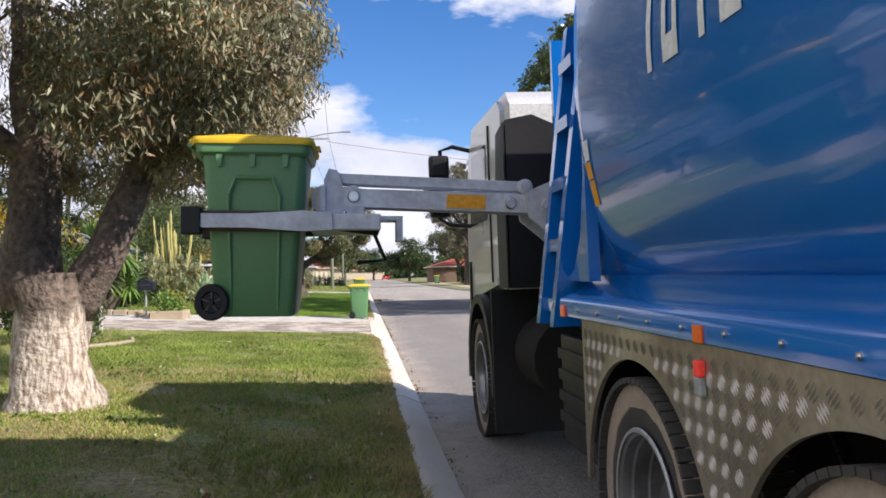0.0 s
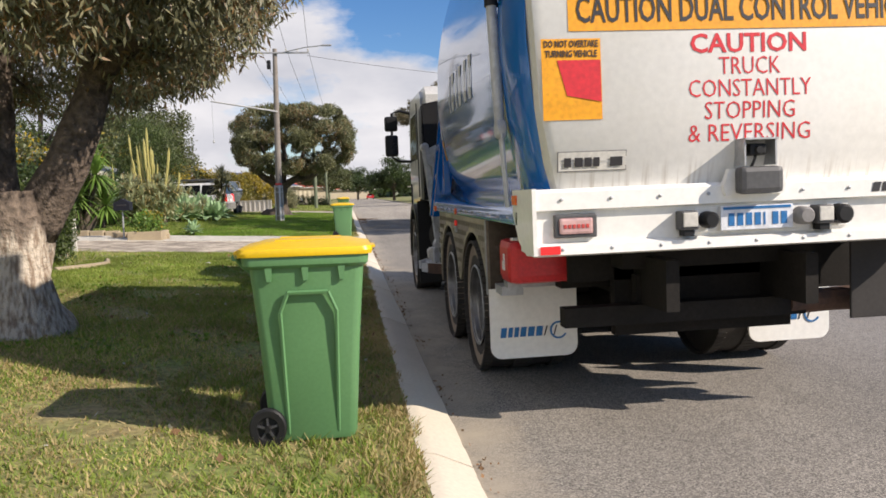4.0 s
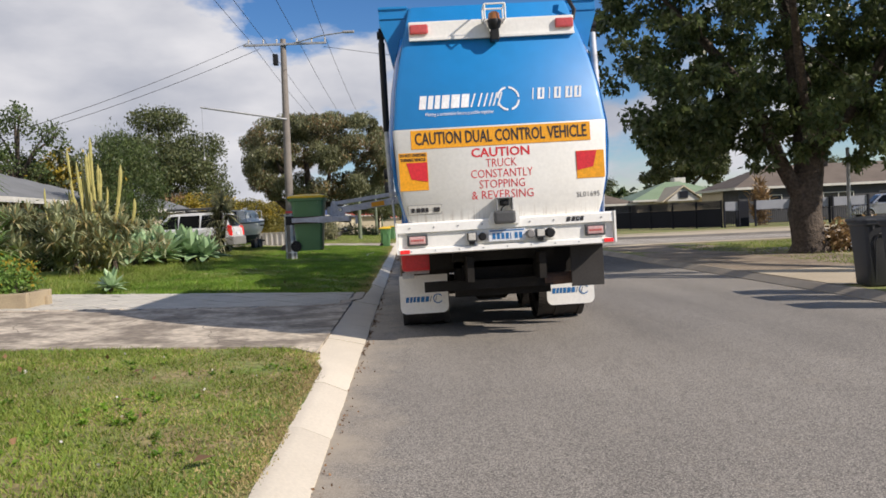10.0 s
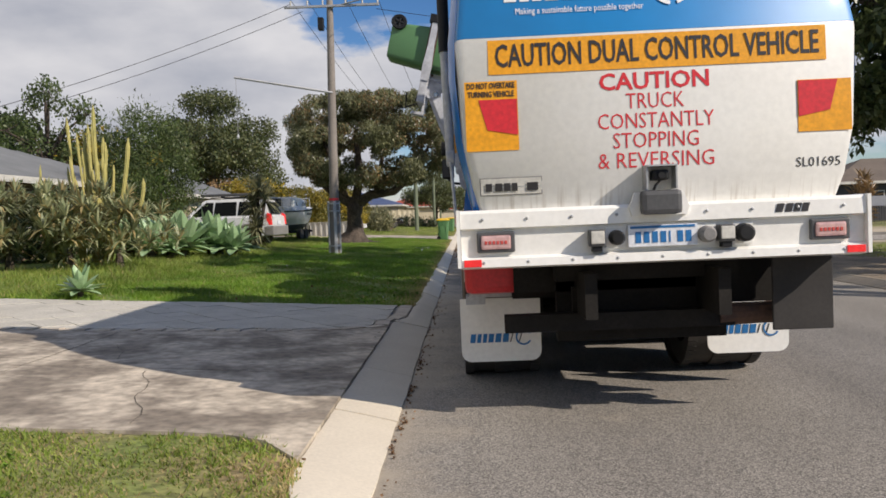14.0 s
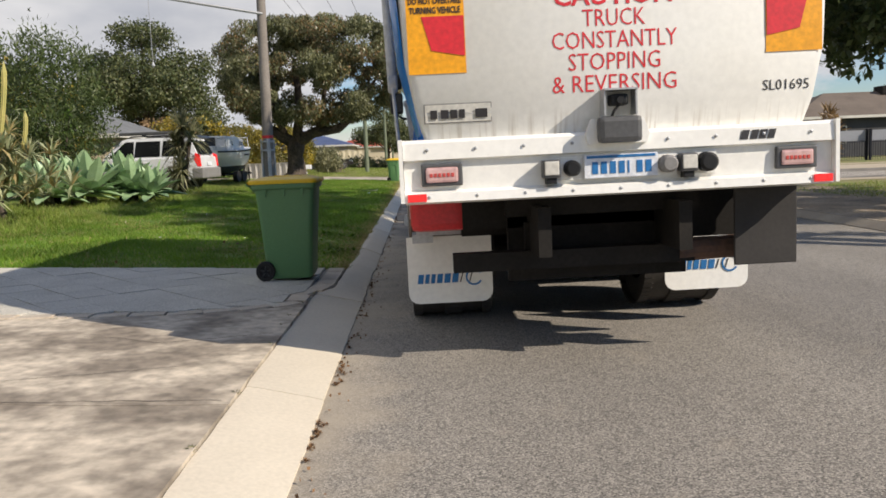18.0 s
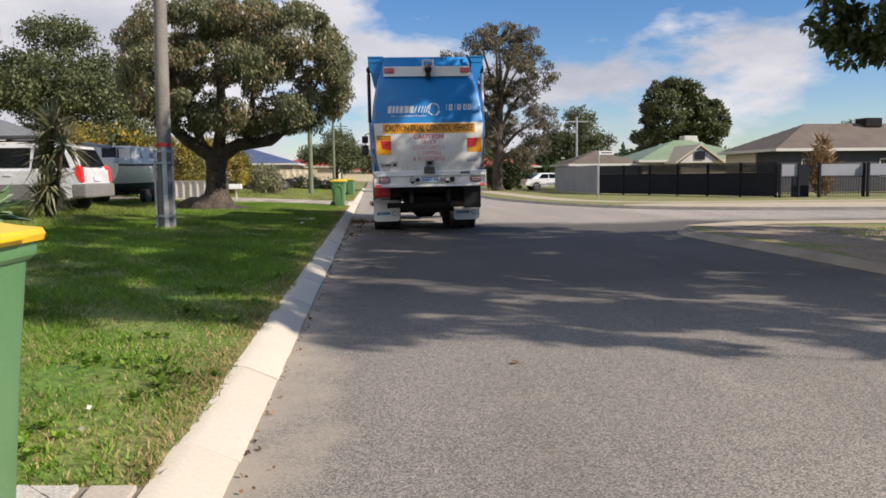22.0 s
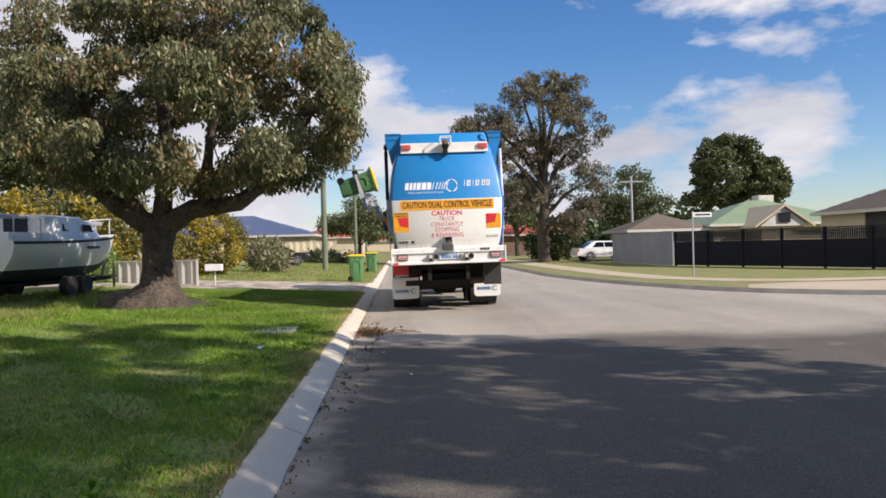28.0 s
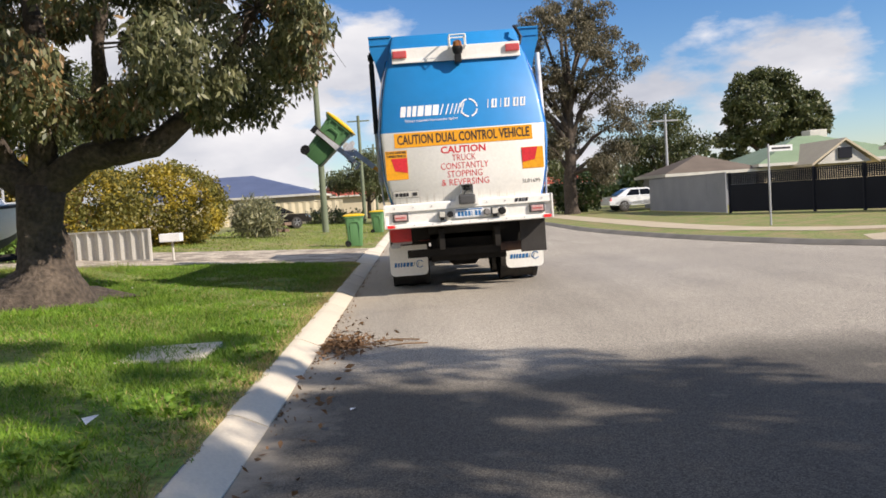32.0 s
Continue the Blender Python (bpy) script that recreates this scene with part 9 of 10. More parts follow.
make_car("white four-wheel-drive wagon parked on the grass", CARW, pose(-9.14, 44.15, 0.42, 0, 0, 176) @ Matrix.Diagonal((1.06, 1.05, 1.09, 1)), "suv", TRIM)
make_car("white sedan parked beside the grey fence", CARW, pose(15.3, 85.6, 0.1, 0, 0, 4), "sedan")
make_car("silver wagon parked in the east driveway", CARS, pose(33.5, 62.0, 0.1, 0, 0, 165), "suv", CARS)
make_car("dark car parked beside the far hedge", CHASSIS, pose(-7.5, 84, 0.4, 0, 0, 20), "sedan")
make_car("small red car at the end of the street", RED, pose(5.6, 205, 0.0, 0, 0, 90), "sedan")


def make_boat():
    b = thing("boat", "white trailer sailer with a dark bottom on a trailer", "boat")
    m = pose(-8.35, 52.0, 0.09, 0, 0, 82) @ Matrix.Diagonal((1, 1, 0.88, 1))

    def section(u):
        w = max(0.02, 1.12 * (1 - max(0, (u - 0.35) / 0.65) ** 2.2))
        return -3.2 + 6.3 * u, w, 2.02 + 0.26 * u * u, 0.92 + 0.75 * max(0, (u - 0.62) / 0.38) ** 2

    def skin(name, lo, hi, material, label):
        """A band of the hull between two heights of its section, 0 at the keel and 1 at the sheer."""
        bm = bmesh.new()
        rings = []
        for u in span(0, 1, 16):
            x, w, sheer, keel = section(u)
            pts = []
            for f in span(lo, hi, 5):
                z = keel + (sheer - keel) * f
                q = w * (0.02 if f == 0 else min(1.0, 0.42 + 1.25 * f - 0.68 * f * f))
                pts.append((x + 0.25 * u * f, q, z))
            rings.append([m @ Vector((x, -q, z)) for x, q, z in pts] + [m @ Vector((x, q, z)) for x, q, z in reversed(pts)])
        ring_loft(bm, rings)
        return part(name, bm, material, b, label, True)
    skin("hull", 0.30, 1.0, HULL, "white gelcoat topsides")
    skin("hull_bottom", 0.0, 0.298, ANTIFOUL, "dark antifouled bottom")
    bm = bmesh.new()
    rings = []
    for x, w, z in ((-1.4, 0.80, 2.72), (-1.3, 0.82, 2.76), (0.3, 0.76, 2.74), (1.1, 0.66, 2.56), (1.9, 0.42, 2.2)):
        rings.append([m @ Vector(p) for p in ((x, -w, 2.02), (x, -w * 0.9, z - 0.06), (x, -w * 0.8, z), (x, w * 0.8, z), (x, w * 0.9, z - 0.06), (x, w, 2.02))])
    ring_loft(bm, rings)
    cab_ = part("cabin", bm, HULL, b, smooth=True)
    bm = bmesh.new()
    box(bm, -2.9, -1.45, -0.86, -0.72, 2.0, 2.24, 0.03, m)
    box(bm, -2.9, -1.45, 0.72, 0.86, 2.0, 2.24, 0.03, m)
    box(bm, -3.0, -2.86, -0.86, 0.86, 2.0, 2.24, 0.03, m)
    part("cockpit_coaming", bm, HULL, b)
    bm = bmesh.new()
    box(bm, -1.46, -1.41, -0.3, 0.3, 2.1, 2.7, 0.01, m)
    part("companionway_door", bm, CANVAS, cab_)
    for x in (-0.4, 0.55):
        bm = bmesh.new()
        bm.faces.new([bm.verts.new(m @ Vector(p)) for p in ((x - 0.3, -0.775, 2.3), (x + 0.3, -0.735, 2.3), (x + 0.22, -0.70, 2.5), (x - 0.26, -0.742, 2.52))])
        part("cabin_window", bm, GLASS, cab_)
    for sd in (-1, 1):
        bm = bmesh.new()
        tube(bm, [m @ Vector(p) for p in ((-2.95, sd * 0.95, 2.05), (-2.95, sd * 0.95, 2.6), (-2.0, sd * 1.0, 2.6), (-2.0, sd * 1.0, 2.05))], 0.016, 6)
        part("guard_rail", bm, GALV, b, smooth=True)
    bm = bmesh.new()
    tube(bm, [m @ Vector(p) for p in ((2.3, -0.42, 2.25), (2.55, -0.3, 2.75), (3.25, 0, 2.8), (2.55, 0.3, 2.75), (2.3, 0.42, 2.25))], 0.016, 6)
    part("bow_rail", bm, GALV, b, smooth=True)
    bm = bmesh.new()
    for k in range(5):
        box(bm, -0.2 + 0.13 * k, -0.1 + 0.13 * k, -1.135, -1.125, 1.78, 1.86, 0, m)
    part("name_bar", bm, CANVAS, b)
    bm = bmesh.new()
    rings = []
    for u in span(0, 0.96, 10):
        x, w, sheer, keel = section(u)
        rings.append([m @ Vector((x + 0.25 * u, -w - d, z)) for d, z in ((0.012, sheer - 0.10), (0.02, sheer - 0.03), (-0.03, sheer - 0.03), (-0.03, sheer - 0.10))])
    ring_loft(bm, rings)
    part("rubbing_strip", bm, CANVAS, b)
    bm = bmesh.new()
    tube(bm, [m @ Vector((-3.4, 0, 2.75)), m @ Vector((2.6, 0, 2.62))], 0.06, 10)
    part("mast", bm, GALV, b, "lowered grey mast above the deck", smooth=True)
    for x in (-3.0, 2.3):
        bm = bmesh.new()
        tube(bm, [m @ Vector((x, 0, 1.9)), m @ Vector((x, 0, 2.72))], 0.03, 8)
        part("mast_crutch", bm, GALV, b)
    bm = bmesh.new()
    for s in (-1, 1):
        tube(bm, [m @ Vector((-3.0, s * 0.7, 0.85)), m @ Vector((1.6, s * 0.7, 0.85)), m @ Vector((3.4, 0, 0.85))], 0.05, 6)
    for x in (-2.0, 0.6):
        tube(bm, [m @ Vector((x, -0.9, 0.85)), m @ Vector((x, 0.9, 0.85))], 0.05, 6)
        for s in (-1, 1):
            tube(bm, [m @ Vector((x, s * 0.6, 0.85)), m @ Vector((x, s * 0.55, 1.2))], 0.04, 6)
    tube(bm, [m @ Vector((3.3, 0, 0.45)), m @ Vector((3.3, 0, 1.15))], 0.04, 6)
    tube(bm, [m @ Vector((2.6, 0, 0.85)), m @ Vector((2.9, 0, 1.75))], 0.05, 6)
    part("trailer_frame", bm, CHASSIS, b)
    for x in (-0.8, -0.1):
        for s in (-1, 1):
            bm = bmesh.new()
            lathe(bm, [(-0.09, 0.15), (-0.1, 0.28), (0.1, 0.28), (0.09, 0.15)], (0, 0, 0), "y", 18)
            bmesh.ops.transform(bm, matrix=m @ Matrix.Translation((x, s * 0.95, 0.73)), verts=bm.verts)
            part("trailer_wheel", bm, RUBBER, b, smooth=True)


make_boat()


def shed_roof():
    t = thing("carport", "low flat carport roof behind the boat", "carport")
    bm = bmesh.new()
    box(bm, -22, -12.2, 60.0, 66.5, 2.75, 2.9)
    part("roof", bm, PALEPAINT, t)
    for x in (-21.5, -12.6):
        for y in (60.4, 66.2):
            bm = bmesh.new()
            box(bm, x - 0.06, x + 0.06, y - 0.06, y + 0.06, 0.4, 2.75)
            part("post", bm, PALEPAINT, t)


shed_roof()


def woodpile():
    t = thing("brick_pile", "heap of old bricks and timber on the lawn", "pile")
    rng = random.Random(8)
    for k in range(16):
        bm = bmesh.new()
        box(bm, -0.35, 0.35, -0.12, 0.12, 0, 0.16, 0.01)
        ob = part("block", bm, BRICK, t)
        lay = k // 6
        ob.matrix_basis = pose(-6.3 + rng.uniform(-0.5, 0.5), 78.5 + rng.uniform(-0.4, 0.4), 0.36 + 0.17 * lay, 0, 0, rng.uniform(0, 180))


woodpile()


# ---- small things on the ground ----
def drain_lid():
    t = thing("inspection_cover", "square concrete inspection cover in the grass", "cover")
    bm = bmesh.new()
    box(bm, -1.75, -0.95, 43.6, 44.4, 0.10, verge_z(-1.35) + 0.03, 0.015)
    part("lid", bm, CONCRETE, t)


drain_lid()


def litter():
    rng = np.random.default_rng(33)
    n = 520
    x = 0.05 + np.abs(rng.normal(size=n)) * 0.28
    y = 44.6 + rng.normal(size=n) * 0.32 + x * 0.15
    far = slice(0, 110)
    x[far], y[far] = rng.uniform(0.03, 0.4, 110), rng.uniform(38, 47, 110)
    P = np.stack([x, y, 0.012 + rng.uniform(0, 0.025, n)], 1)
    V = leaves(rng, P, 0.085, 0.22, 0.0)
    V[:, :, 2] = np.clip(V[:, :, 2], 0.006, 0.06)
    t = thing("leaf_litter", "drift of dry brown leaves and bark in the gutter", "leaves", kind="stuff")
    part("dry_leaves", quads_mesh("dry_leaves", V, 4, LITTER), LITTER, t)["kind"] = "stuff"
    bm = bmesh.new()
    for k in range(9):
        a = rng.uniform(-0.5, 0.5)
        c = Vector((rng.uniform(0.1, 1.0), 44.6 + rng.uniform(-0.3, 0.3), 0.02))
        d = Vector((math.cos(a), math.sin(a) * 0.5, 0)) * rng.uniform(0.1, 0.28)
        tube(bm, [c - d, c + Vector((0, 0.02, 0.01)), c + d], 0.008, 5)
    part("twigs", bm, LITTER, t)["kind"] = "stuff"


litter()


def scraps():
    """Single leaves and paper scraps on the lawn and road."""
    rng = random.Random(12)
    spots = [(-3.15, 14.8, WHITE_S, 0.06), (-0.62, 13.65, LITTER, 0.09), (1.64, 26.95, LITTER, 0.06), (-1.9, 16.4, LITTER, 0.08), (-2.5, 10.2, WHITE_S, 0.05), (-2.0, 26.8, LITTER, 0.07),
             (-1.1, 41.5, WHITE_S, 0.1), (0.9, 40.0, WHITE_S, 0.045), (0.55, 42.0, WHITE_S, 0.04), (-2.2, 12.2, LITTER, 0.07), (-1.6, 15.2, LITTER, 0.06), (0.9, 8.6, LITTER, 0.05)]
    for x, y, m, s in spots:
        bm = bmesh.new()
        z = verge_z(x) + 0.045 if x < 0 else 0.006
        a = rng.uniform(0, 6)
        pts = []
        for k, (u, v, w) in enumerate(((-1, 0, 0.0), (-0.2, 0.5, 0.25), (1, 0.1, 0.1), (0.2, -0.5, 0.3))):
            pts.append(bm.verts.new((x + s * (u * math.cos(a) - v * math.sin(a)), y + s * (u * math.sin(a) + v * math.cos(a)), z + s * w)))
        bm.faces.new((pts[0], pts[1], pts[3]))
        bm.faces.new((pts[1], pts[2], pts[3]))
        ob = part("fallen_leaf" if m is LITTER else "paper_scrap", bm, m, None)
        tagged(ob, "dry brown leaf on the ground" if m is LITTER else "small scrap of white paper", "litter", "scraps")


scraps()


def verge_post():
    """Plain steel post on the east verge."""
    t = thing("steel_post", "thin grey galvanised steel post on the east verge", "post")
    bm = bmesh.new()
    tube(bm, [(13.1, 30.9, 0.0), (13.1, 30.9, 2.9)], 0.05, 10)
    part("shaft", bm, GALV, t, smooth=True)
    bm = bmesh.new()
    lathe(bm, [(2.9, 0.055), (2.94, 0.05), (2.96, 0.02)], (13.1, 30.9, 0), "z", 10)
    part("cap", bm, GALV, t)


verge_post()

# ---- pavers of the driveway, laid last ----
def clip(poly, x0, x1, y0, y1):
    """Cuts a flat outline to a rectangle."""
    for axis, lim, sign in ((0, x0, 1), (0, x1, -1), (1, y0, 1), (1, y1, -1)):
        out = []
        for a, b in zip(poly, poly[1:] + poly[:1]):
            da, db = sign * (a[axis] - lim), sign * (b[axis] - lim)
            if da >= 0:
                out.append(a)
            if da * db < 0:
                t = da / (da - db)
                out.append((a[0] + (b[0] - a[0]) * t, a[1] + (b[1] - a[1]) * t))
        poly = out
        if len(poly) < 3:
            return []
    return poly


def lay_pavers():
    field = thing("paver_strip", "pale diagonal concrete pavers with a tan brick border", "paving", kind="structure")
    rng = random.Random(4)
    s = 0.37
    for i in range(-40, 40):
        for j in range(-40, 40):
            cx, cy = -3.5 + (i - j) * s * 0.7071, 23.5 + (i + j) * s * 0.7071
            h = s * 0.7071 - 0.0045
            edge = -0.64 if cy < 23.2 else -0.52
            poly = clip([(cx - h, cy), (cx, cy - h), (cx + h, cy), (cx, cy + h)], -8.2, edge, paver_line(cx) + 0.16, 24.63)
            if len(poly) < 3 or abs(sum(a[0] * b[1] - b[0] * a[1] for a, b in zip(poly, poly[1:] + poly[:1]))) < 0.01:
                continue
            tilt, lift = rng.uniform(-0.012, 0.012), 0.026 + rng.uniform(-0.004, 0.004)
            bm = bmesh.new()
            top = [bm.verts.new((x, y, on_verge(x, lift) + tilt * (y - cy))) for x, y in poly]
            low = [bm.verts.new((v.co.x, v.co.y, v.co.z - 0.05)) for v in top]
            bm.faces.new(top)
            for k in range(len(top)):
                q = (k + 1) % len(top)
                bm.faces.new((top[k], low[k], low[q], top[q]))
            part("paver", bm, PAVER, field)
    bm = bmesh.new()
    box(bm, -0.087, 0.087, -0.137, 0.137, -0.05, 0.0, 0.006)
    me = bpy.data.meshes.new("border_brick")
    bmesh.ops.recalc_face_normals(bm, faces=bm.faces)
    bm.to_mesh(me)
    bm.free()
    me.materials.append(BORDER)
    spots = []
    y = 22.80
    while y < 24.55:
        spots.append((kerb_back(y) - 0.10, y, -14 if 23.0 < y < 23.5 else 0))
        y += 0.282
    x = -0.62
    while x > -8.0:
        slope = math.degrees(math.atan((paver_line(x + 0.1) - paver_line(x - 0.1)) / 0.2))
        spots.append((x, paver_line(x) + 0.075, 90 + slope))
        x -= 0.282 * math.cos(radians(slope))
    for x, y, rz in spots:
        ob = new("border_brick", me)
        ob.parent = field
        ob.matrix_basis = pose(x, y, on_verge(x, 0.025 + rng.uniform(-0.003, 0.003)), rng.uniform(-0.8, 0.8), 2.6 + rng.uniform(-0.8, 0.8), rz + rng.uniform(-1.2, 1.2))


lay_pavers()


# weeds in the joints, grit along the gutter, pale bits on the lawn
def joints_and_grit():
    rng = np.random.default_rng(12)
    t = thing("weeds", "small green weeds in the paving joints", "weeds", kind="stuff")
    spots = list(zip(rng.uniform(-0.50, -0.44, 20), np.concatenate([rng.uniform(22.6, 23.1, 6), rng.uniform(18.2, 22.6, 6), rng.uniform(55.6, 61.2, 8)])))
    spots += [(x, paver_line(x) + rng.normal() * 0.015) for x in np.concatenate([rng.normal(size=9) * 0.12 - 0.75, rng.normal(size=9) * 0.15 - 1.5, rng.normal(size=7) * 0.15 - 2.3])]
    V = np.concatenate([rosette(rng, (x, y, verge_z(x) + 0.012), 14, rng.uniform(0.02, 0.05), 0.009, 5, 40, 0.4) for x, y in spots])
    part("weed_leaves", quads_mesh("weed_leaves", V, 4, LEAF_T), LEAF_T, t)["kind"] = "stuff"
    t = thing("gutter_grit", "brown leaf crumbs and grit along the kerb", "grit", kind="stuff")
    n = 750
    y = rng.uniform(0.5, 62, n)
    y = np.where(rng.uniform(size=n) < 0.5, y, np.round(y / 1.9) * 1.9 + rng.normal(size=n) * 0.25)
    P = np.stack([0.015 + np.abs(rng.normal(size=n)) * 0.06, y, np.full(n, 0.012)], 1)
    part("crumbs", quads_mesh("crumbs", leaves(rng, P, 0.022, 0.45, 0.0), 4, LITTER), LITTER, t)["kind"] = "stuff"
    t = thing("gutter_weeds", "dry weeds and clods along the kerb's foot", "weeds", kind="stuff")
    spots = [(0.015 + abs(rng.normal()) * 0.025, y0 + rng.normal() * 0.09) for y0 in np.concatenate([rng.uniform(2, 55, 40), rng.uniform(18, 25, 14)]) for _ in range(int(rng.integers(1, 5)))]
    V = np.concatenate([rosette(rng, (x, y, 0.004), 22, rng.uniform(0.015, 0.04), 0.006, 5, 75, 0.5) for x, y in spots])
    part("weed_leaves", quads_mesh("weed_leaves", V, 4, LITTER), LITTER, t)["kind"] = "stuff"
    t = thing("lawn_weeds", "low broad-leaved weeds in clumps on the verge lawn", "weeds", kind="stuff")
    spots = []
    for cx, cy, n in zip(rng.uniform(-5.0, -0.5, 90), rng.uniform(6.5, 17.2, 90), rng.integers(2, 9, 90)):
        spots += [(cx + rng.normal() * 0.14, cy + rng.normal() * 0.14, rng.uniform(0.03, 0.065)) for _ in range(n)]
    for cx, cy, n in zip(rng.uniform(-1.3, -0.4, 46), rng.uniform(25.0, 46.0, 46), rng.integers(2, 7, 46)):
        spots += [(cx + rng.normal() * 0.09, cy + rng.normal() * 0.12, rng.uniform(0.05, 0.10)) for _ in range(n)]
    V = np.concatenate([rosette(rng, (min(x, -0.34), y, verge_z(x) + 0.012), 10, r, r * 0.42, 12, 65, 0.45) for x, y, r in spots])
    part("weed_leaves", quads_mesh("weed_leaves", V, 4, BLADE_L), BLADE_L, t)["kind"] = "stuff"
    t = thing("lawn_litter", "scattered dry leaves and pale bits on the lawn", "litter", kind="stuff")
    n = 420
    P = np.stack([rng.uniform(-5.5, -0.35, n), np.where(rng.uniform(size=n) < 0.7, rng.uniform(1, 18, n), rng.uniform(24.5, 54, n)), np.zeros(n)], 1)
    P[:, 2] = 0.105 + 0.045 * np.maximum(0, -P[:, 0] - 0.28) + 0.028
    pale = rng.uniform(size=n) < 0.45
    part("dry_leaves", quads_mesh("dry_leaves", leaves(rng, P[~pale], 0.055, 0.35, 0.0), 4, LITTER), LITTER, t)["kind"] = "stuff"
    part("pale_bits", quads_mesh("pale_bits", leaves(rng, P[pale], 0.035, 0.4, 0.0), 4, PALEPAINT), PALEPAINT, t)["kind"] = "stuff"


joints_and_grit()


# ---- everything that moves ----
# seconds, arm angle, tilt of the clamp head, opening of the jaws (degrees)
ARM_ROWS = [
    (0.0, 4, 2, 0), (0.1, -1, 1, 0), (0.3, -13, 0, 0), (0.5, -27, 0, 0), (0.7, -41, 0, 0), (0.9, -53, 0, 0), (1.0, -57, 0, 0), (1.1, -59, 0, 14),
    (1.3, -73, 0, 24), (1.5, -88, 0, 34), (1.7, -95, 0, 60), (2.0, -96, 0, 125), (8.0, -96, 0, 125), (8.4, -80, 0, 60), (8.8, -60, 0, 28), (9.0, -57, 0, 6),
    (9.2, -57, 0, 0), (9.4, -54, 0, 0), (9.6, -46, 0, 0), (9.8, -28, 0, 0), (10.0, -6, 1, 0), (10.2, 11, 11, 0), (10.4, 26, 28, 0), (10.6, 41, 57, 0), (10.8, 57, 84, 0),
    (11.0, 74, 108, 0), (11.2, 95, 130, 0), (11.45, 108, 141, 0), (12.4, 106, 138, 0), (13.0, 108, 142, 0), (13.5, 106, 138, 0), (13.8, 85, 118, 0),
    (14.0, 71, 104, 0), (14.2, 62, 93, 0), (14.4, 53, 66, 0), (14.6, 44, 42, 0), (14.8, 24, 21, 0), (15.0, 7, 10, 0), (15.2, -8, 4, 0), (15.5, -29, 0, 0),
    (15.8, -47, 0, 0), (16.1, -57, 0, 0), (16.3, -59, 0, 14), (16.6, -75, 0, 28), (16.9, -93, 0, 50), (17.2, -96, 0, 125), (25.0, -96, 0, 125), (25.4, -80, 0, 60),
    (25.8, -60, 0, 28), (26.0, -57, 0, 4), (26.3, -57, 0, 0), (26.6, -49, 0, 0), (26.8, -37, 0, 0), (27.0, -23, 0, 0), (27.2, -7, 0, 0), (27.4, 9, 10, 0), (27.6, 28, 30, 0),
    (27.8, 40, 52, 0), (28.0, 53, 74, 0), (28.2, 67, 96, 0), (28.4, 83, 117, 0), (28.65, 103, 138, 0), (29.2, 108, 142, 0), (30.2, 106, 138, 0),
    (30.9, 106, 138, 0), (31.2, 85, 118, 0), (31.4, 71, 104, 0), (31.6, 62, 93, 0), (31.8, 53, 66, 0), (32.0, 42, 43, 0)]


def truck_y(t):
    for (t0, x0, y0), (t1, x1, y1) in zip(TRUCK, TRUCK[1:]):
        if t <= t1:
            return y0 + (y1 - y0) * (t - t0) / (t1 - t0)
    return TRUCK[-1][2]


def truck_x(t):
    for (t0, x0, y0), (t1, x1, y1) in zip(TRUCK, TRUCK[1:]):
        if t <= t1:
            return x0 + (x1 - x0) * (t - t0) / (t1 - t0)
    return TRUCK[-1][1]


def held(theta, tilt):
    """The pose, in the truck's space, of a bin in the clamp."""
    end = ARM_P + Vector((-math.cos(radians(theta)), 0, math.sin(radians(theta)))) * ARM_L
    k = min(1.0, max(0.0, -theta / 57))
    return Matrix.Translation(end) @ pose(0, 0, 0, 0, tilt, 0) @ Matrix.Translation((-0.58 - 0.15 * k, 0.0, -0.74))


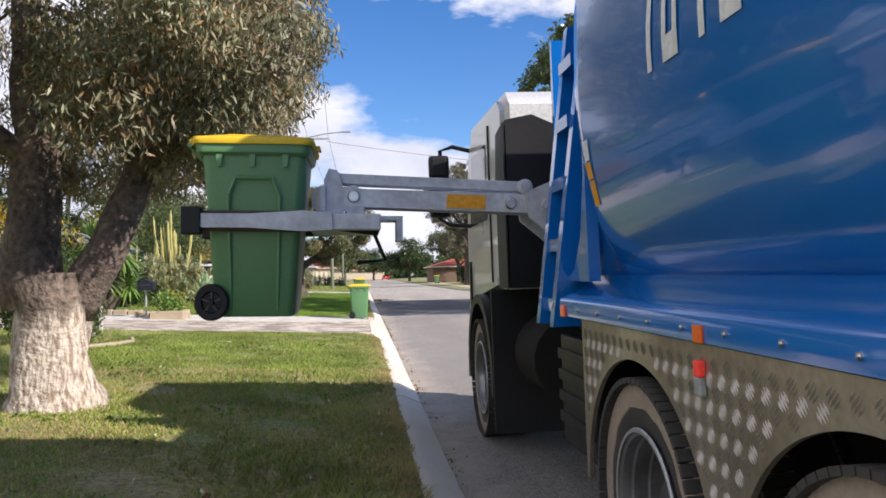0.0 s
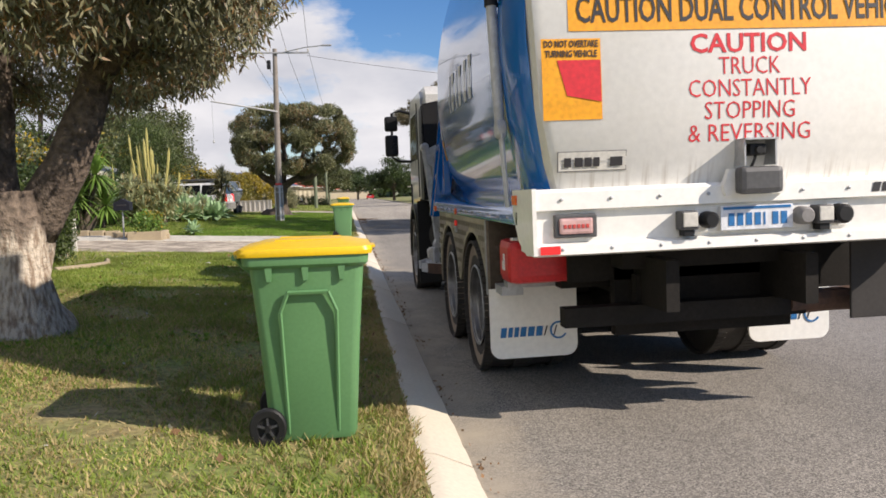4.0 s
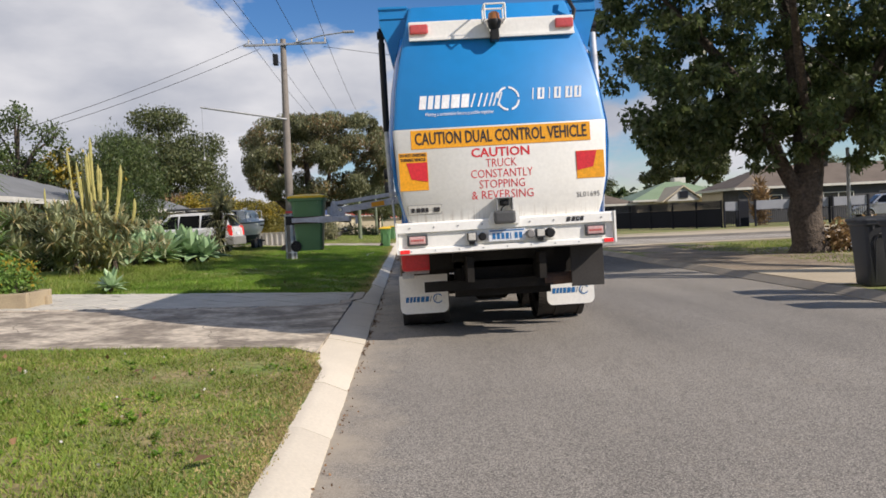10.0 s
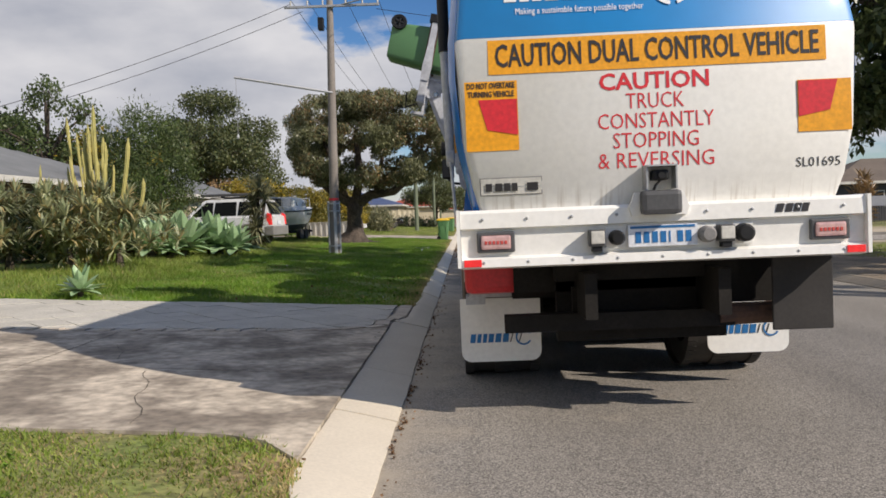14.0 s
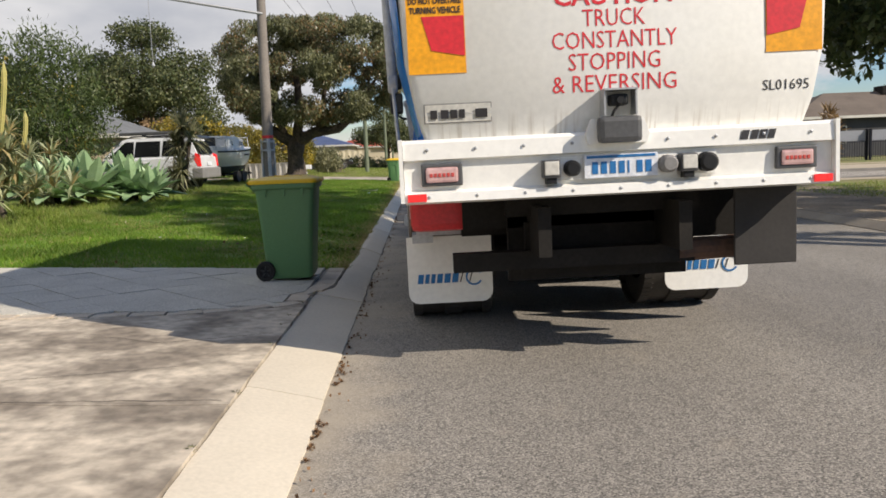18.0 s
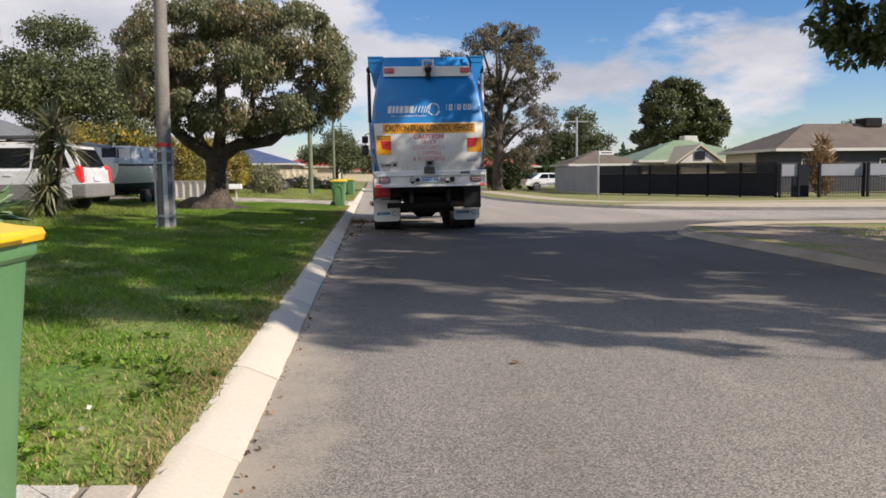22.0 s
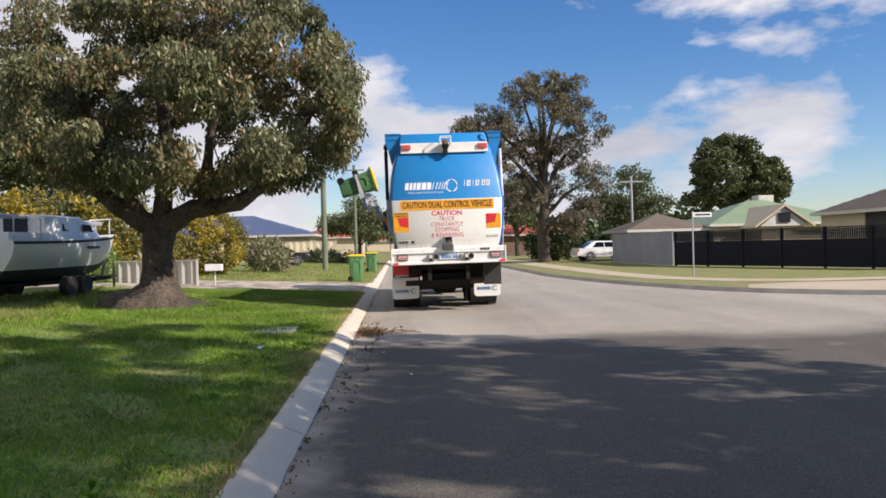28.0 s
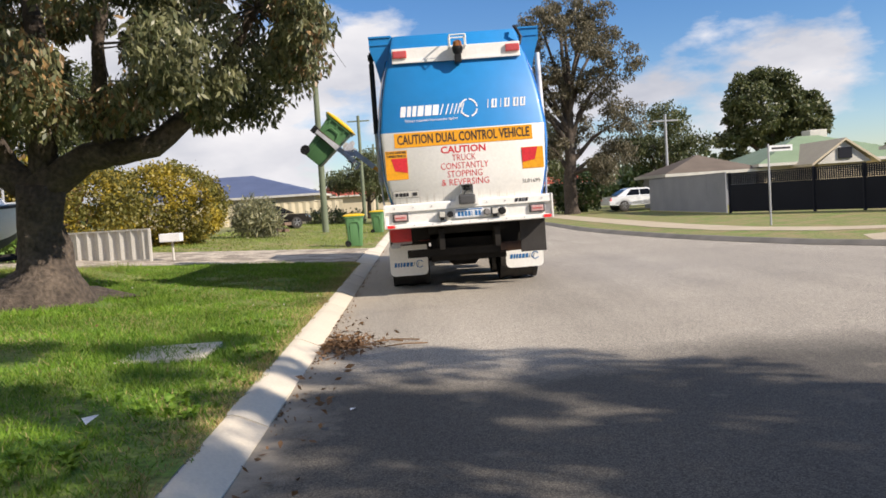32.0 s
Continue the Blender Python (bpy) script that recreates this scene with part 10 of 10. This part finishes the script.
def motions():
    LEAN = 0.6
    walk(truck, [(t, pose(x, y, 0, 0, -LEAN, 0)) for t, x, y in TRUCK])
    # wheels roll with the distance travelled
    samples = []
    for i in range(0, 321):
        t = i / 10
        a = math.degrees((truck_y(t) - TRUCK[0][2]) / 0.53)
        if not samples or abs(a - samples[-1][1]) > 55 or i == 320 or (i % 40 == 0):
            samples.append((t, a))
    full = []
    for (t0, a0), (t1, a1) in zip(samples, samples[1:]):
        n = max(1, math.ceil(abs(a1 - a0) / 75))
        for k in range(n):
            full.append((t0 + (t1 - t0) * k / n, a0 + (a1 - a0) * k / n))
    full.append(samples[-1])
    for ob, r in WHEELS:
        x, y = ob.location.x, ob.location.y
        walk(ob, [(t, pose(x, y, r, -a, 0, 0)) for t, a in full])
    # arm, tie link, clamp head and jaws
    arm_r, link_r, head_r, jaw_r = [], [], [], {1: [], -1: []}
    for t, th, ti, op in ARM_ROWS:
        out = Vector((-math.cos(radians(th)), 0, math.sin(radians(th))))
        end = ARM_P + out * ARM_L
        arm_r.append((t, Matrix.Translation(ARM_P) @ pose(0, 0, 0, 0, th, 0)))
        a = ARM_P + Vector((-0.12, 0, 0.12))
        link_r.append((t, Matrix.Translation(a) @ pose(0, 0, 0, 0, th, 0)))
        h = Matrix.Translation(end) @ pose(0, 0, 0, 0, ti, 0)
        head_r.append((t, h))
        for s in (1, -1):
            jaw_r[s].append((t, h @ pose(-0.24 - 0.06 * min(1.0, max(0.0, -th / 57)), s * 0.30, -0.165, 0, 0, -s * op)))
    walk(ARM, arm_r)
    walk(LINK, link_r)
    walk(HEAD, head_r)
    for s, jaw in JAWS:
        walk(jaw, jaw_r[s])

    def carry(ob, spans, rest0, rest1):
        """rest0 before the lift, then in the clamp, then rest1."""
        t0, t1 = spans
        rows = []
        if t0 > 0:
            rows += [(0.0, rest0), (t0 - 0.1, rest0)]
        for t, th, ti, op in ARM_ROWS:
            if t0 <= t <= t1:
                rows.append((t, pose(truck_x(t), truck_y(t), 0, 0, -LEAN, 0) @ held(th, ti)))
        if t1 < 32:
            rows += [(t1 + 0.2, rest1), (32.0, rest1)]
        walk(ob, rows)
    g = verge_z(-0.85)
    carry(BIN1, (0.0, 1.0), None, pose(-0.83, -1.04 + 5.5, g - 0.005, 0, 0, 0))
    carry(BIN2, (9.2, 16.1), pose(-0.72, 18.3 + 5.55, g + 0.03, 0, 0, 0), pose(-0.765, 23.93, g + 0.03, 0, 0, 0))
    carry(BIN3, (26.3, 32.0), pose(-0.70, 48.9 + 5.5, g, 0, 0, 0), None)


motions()
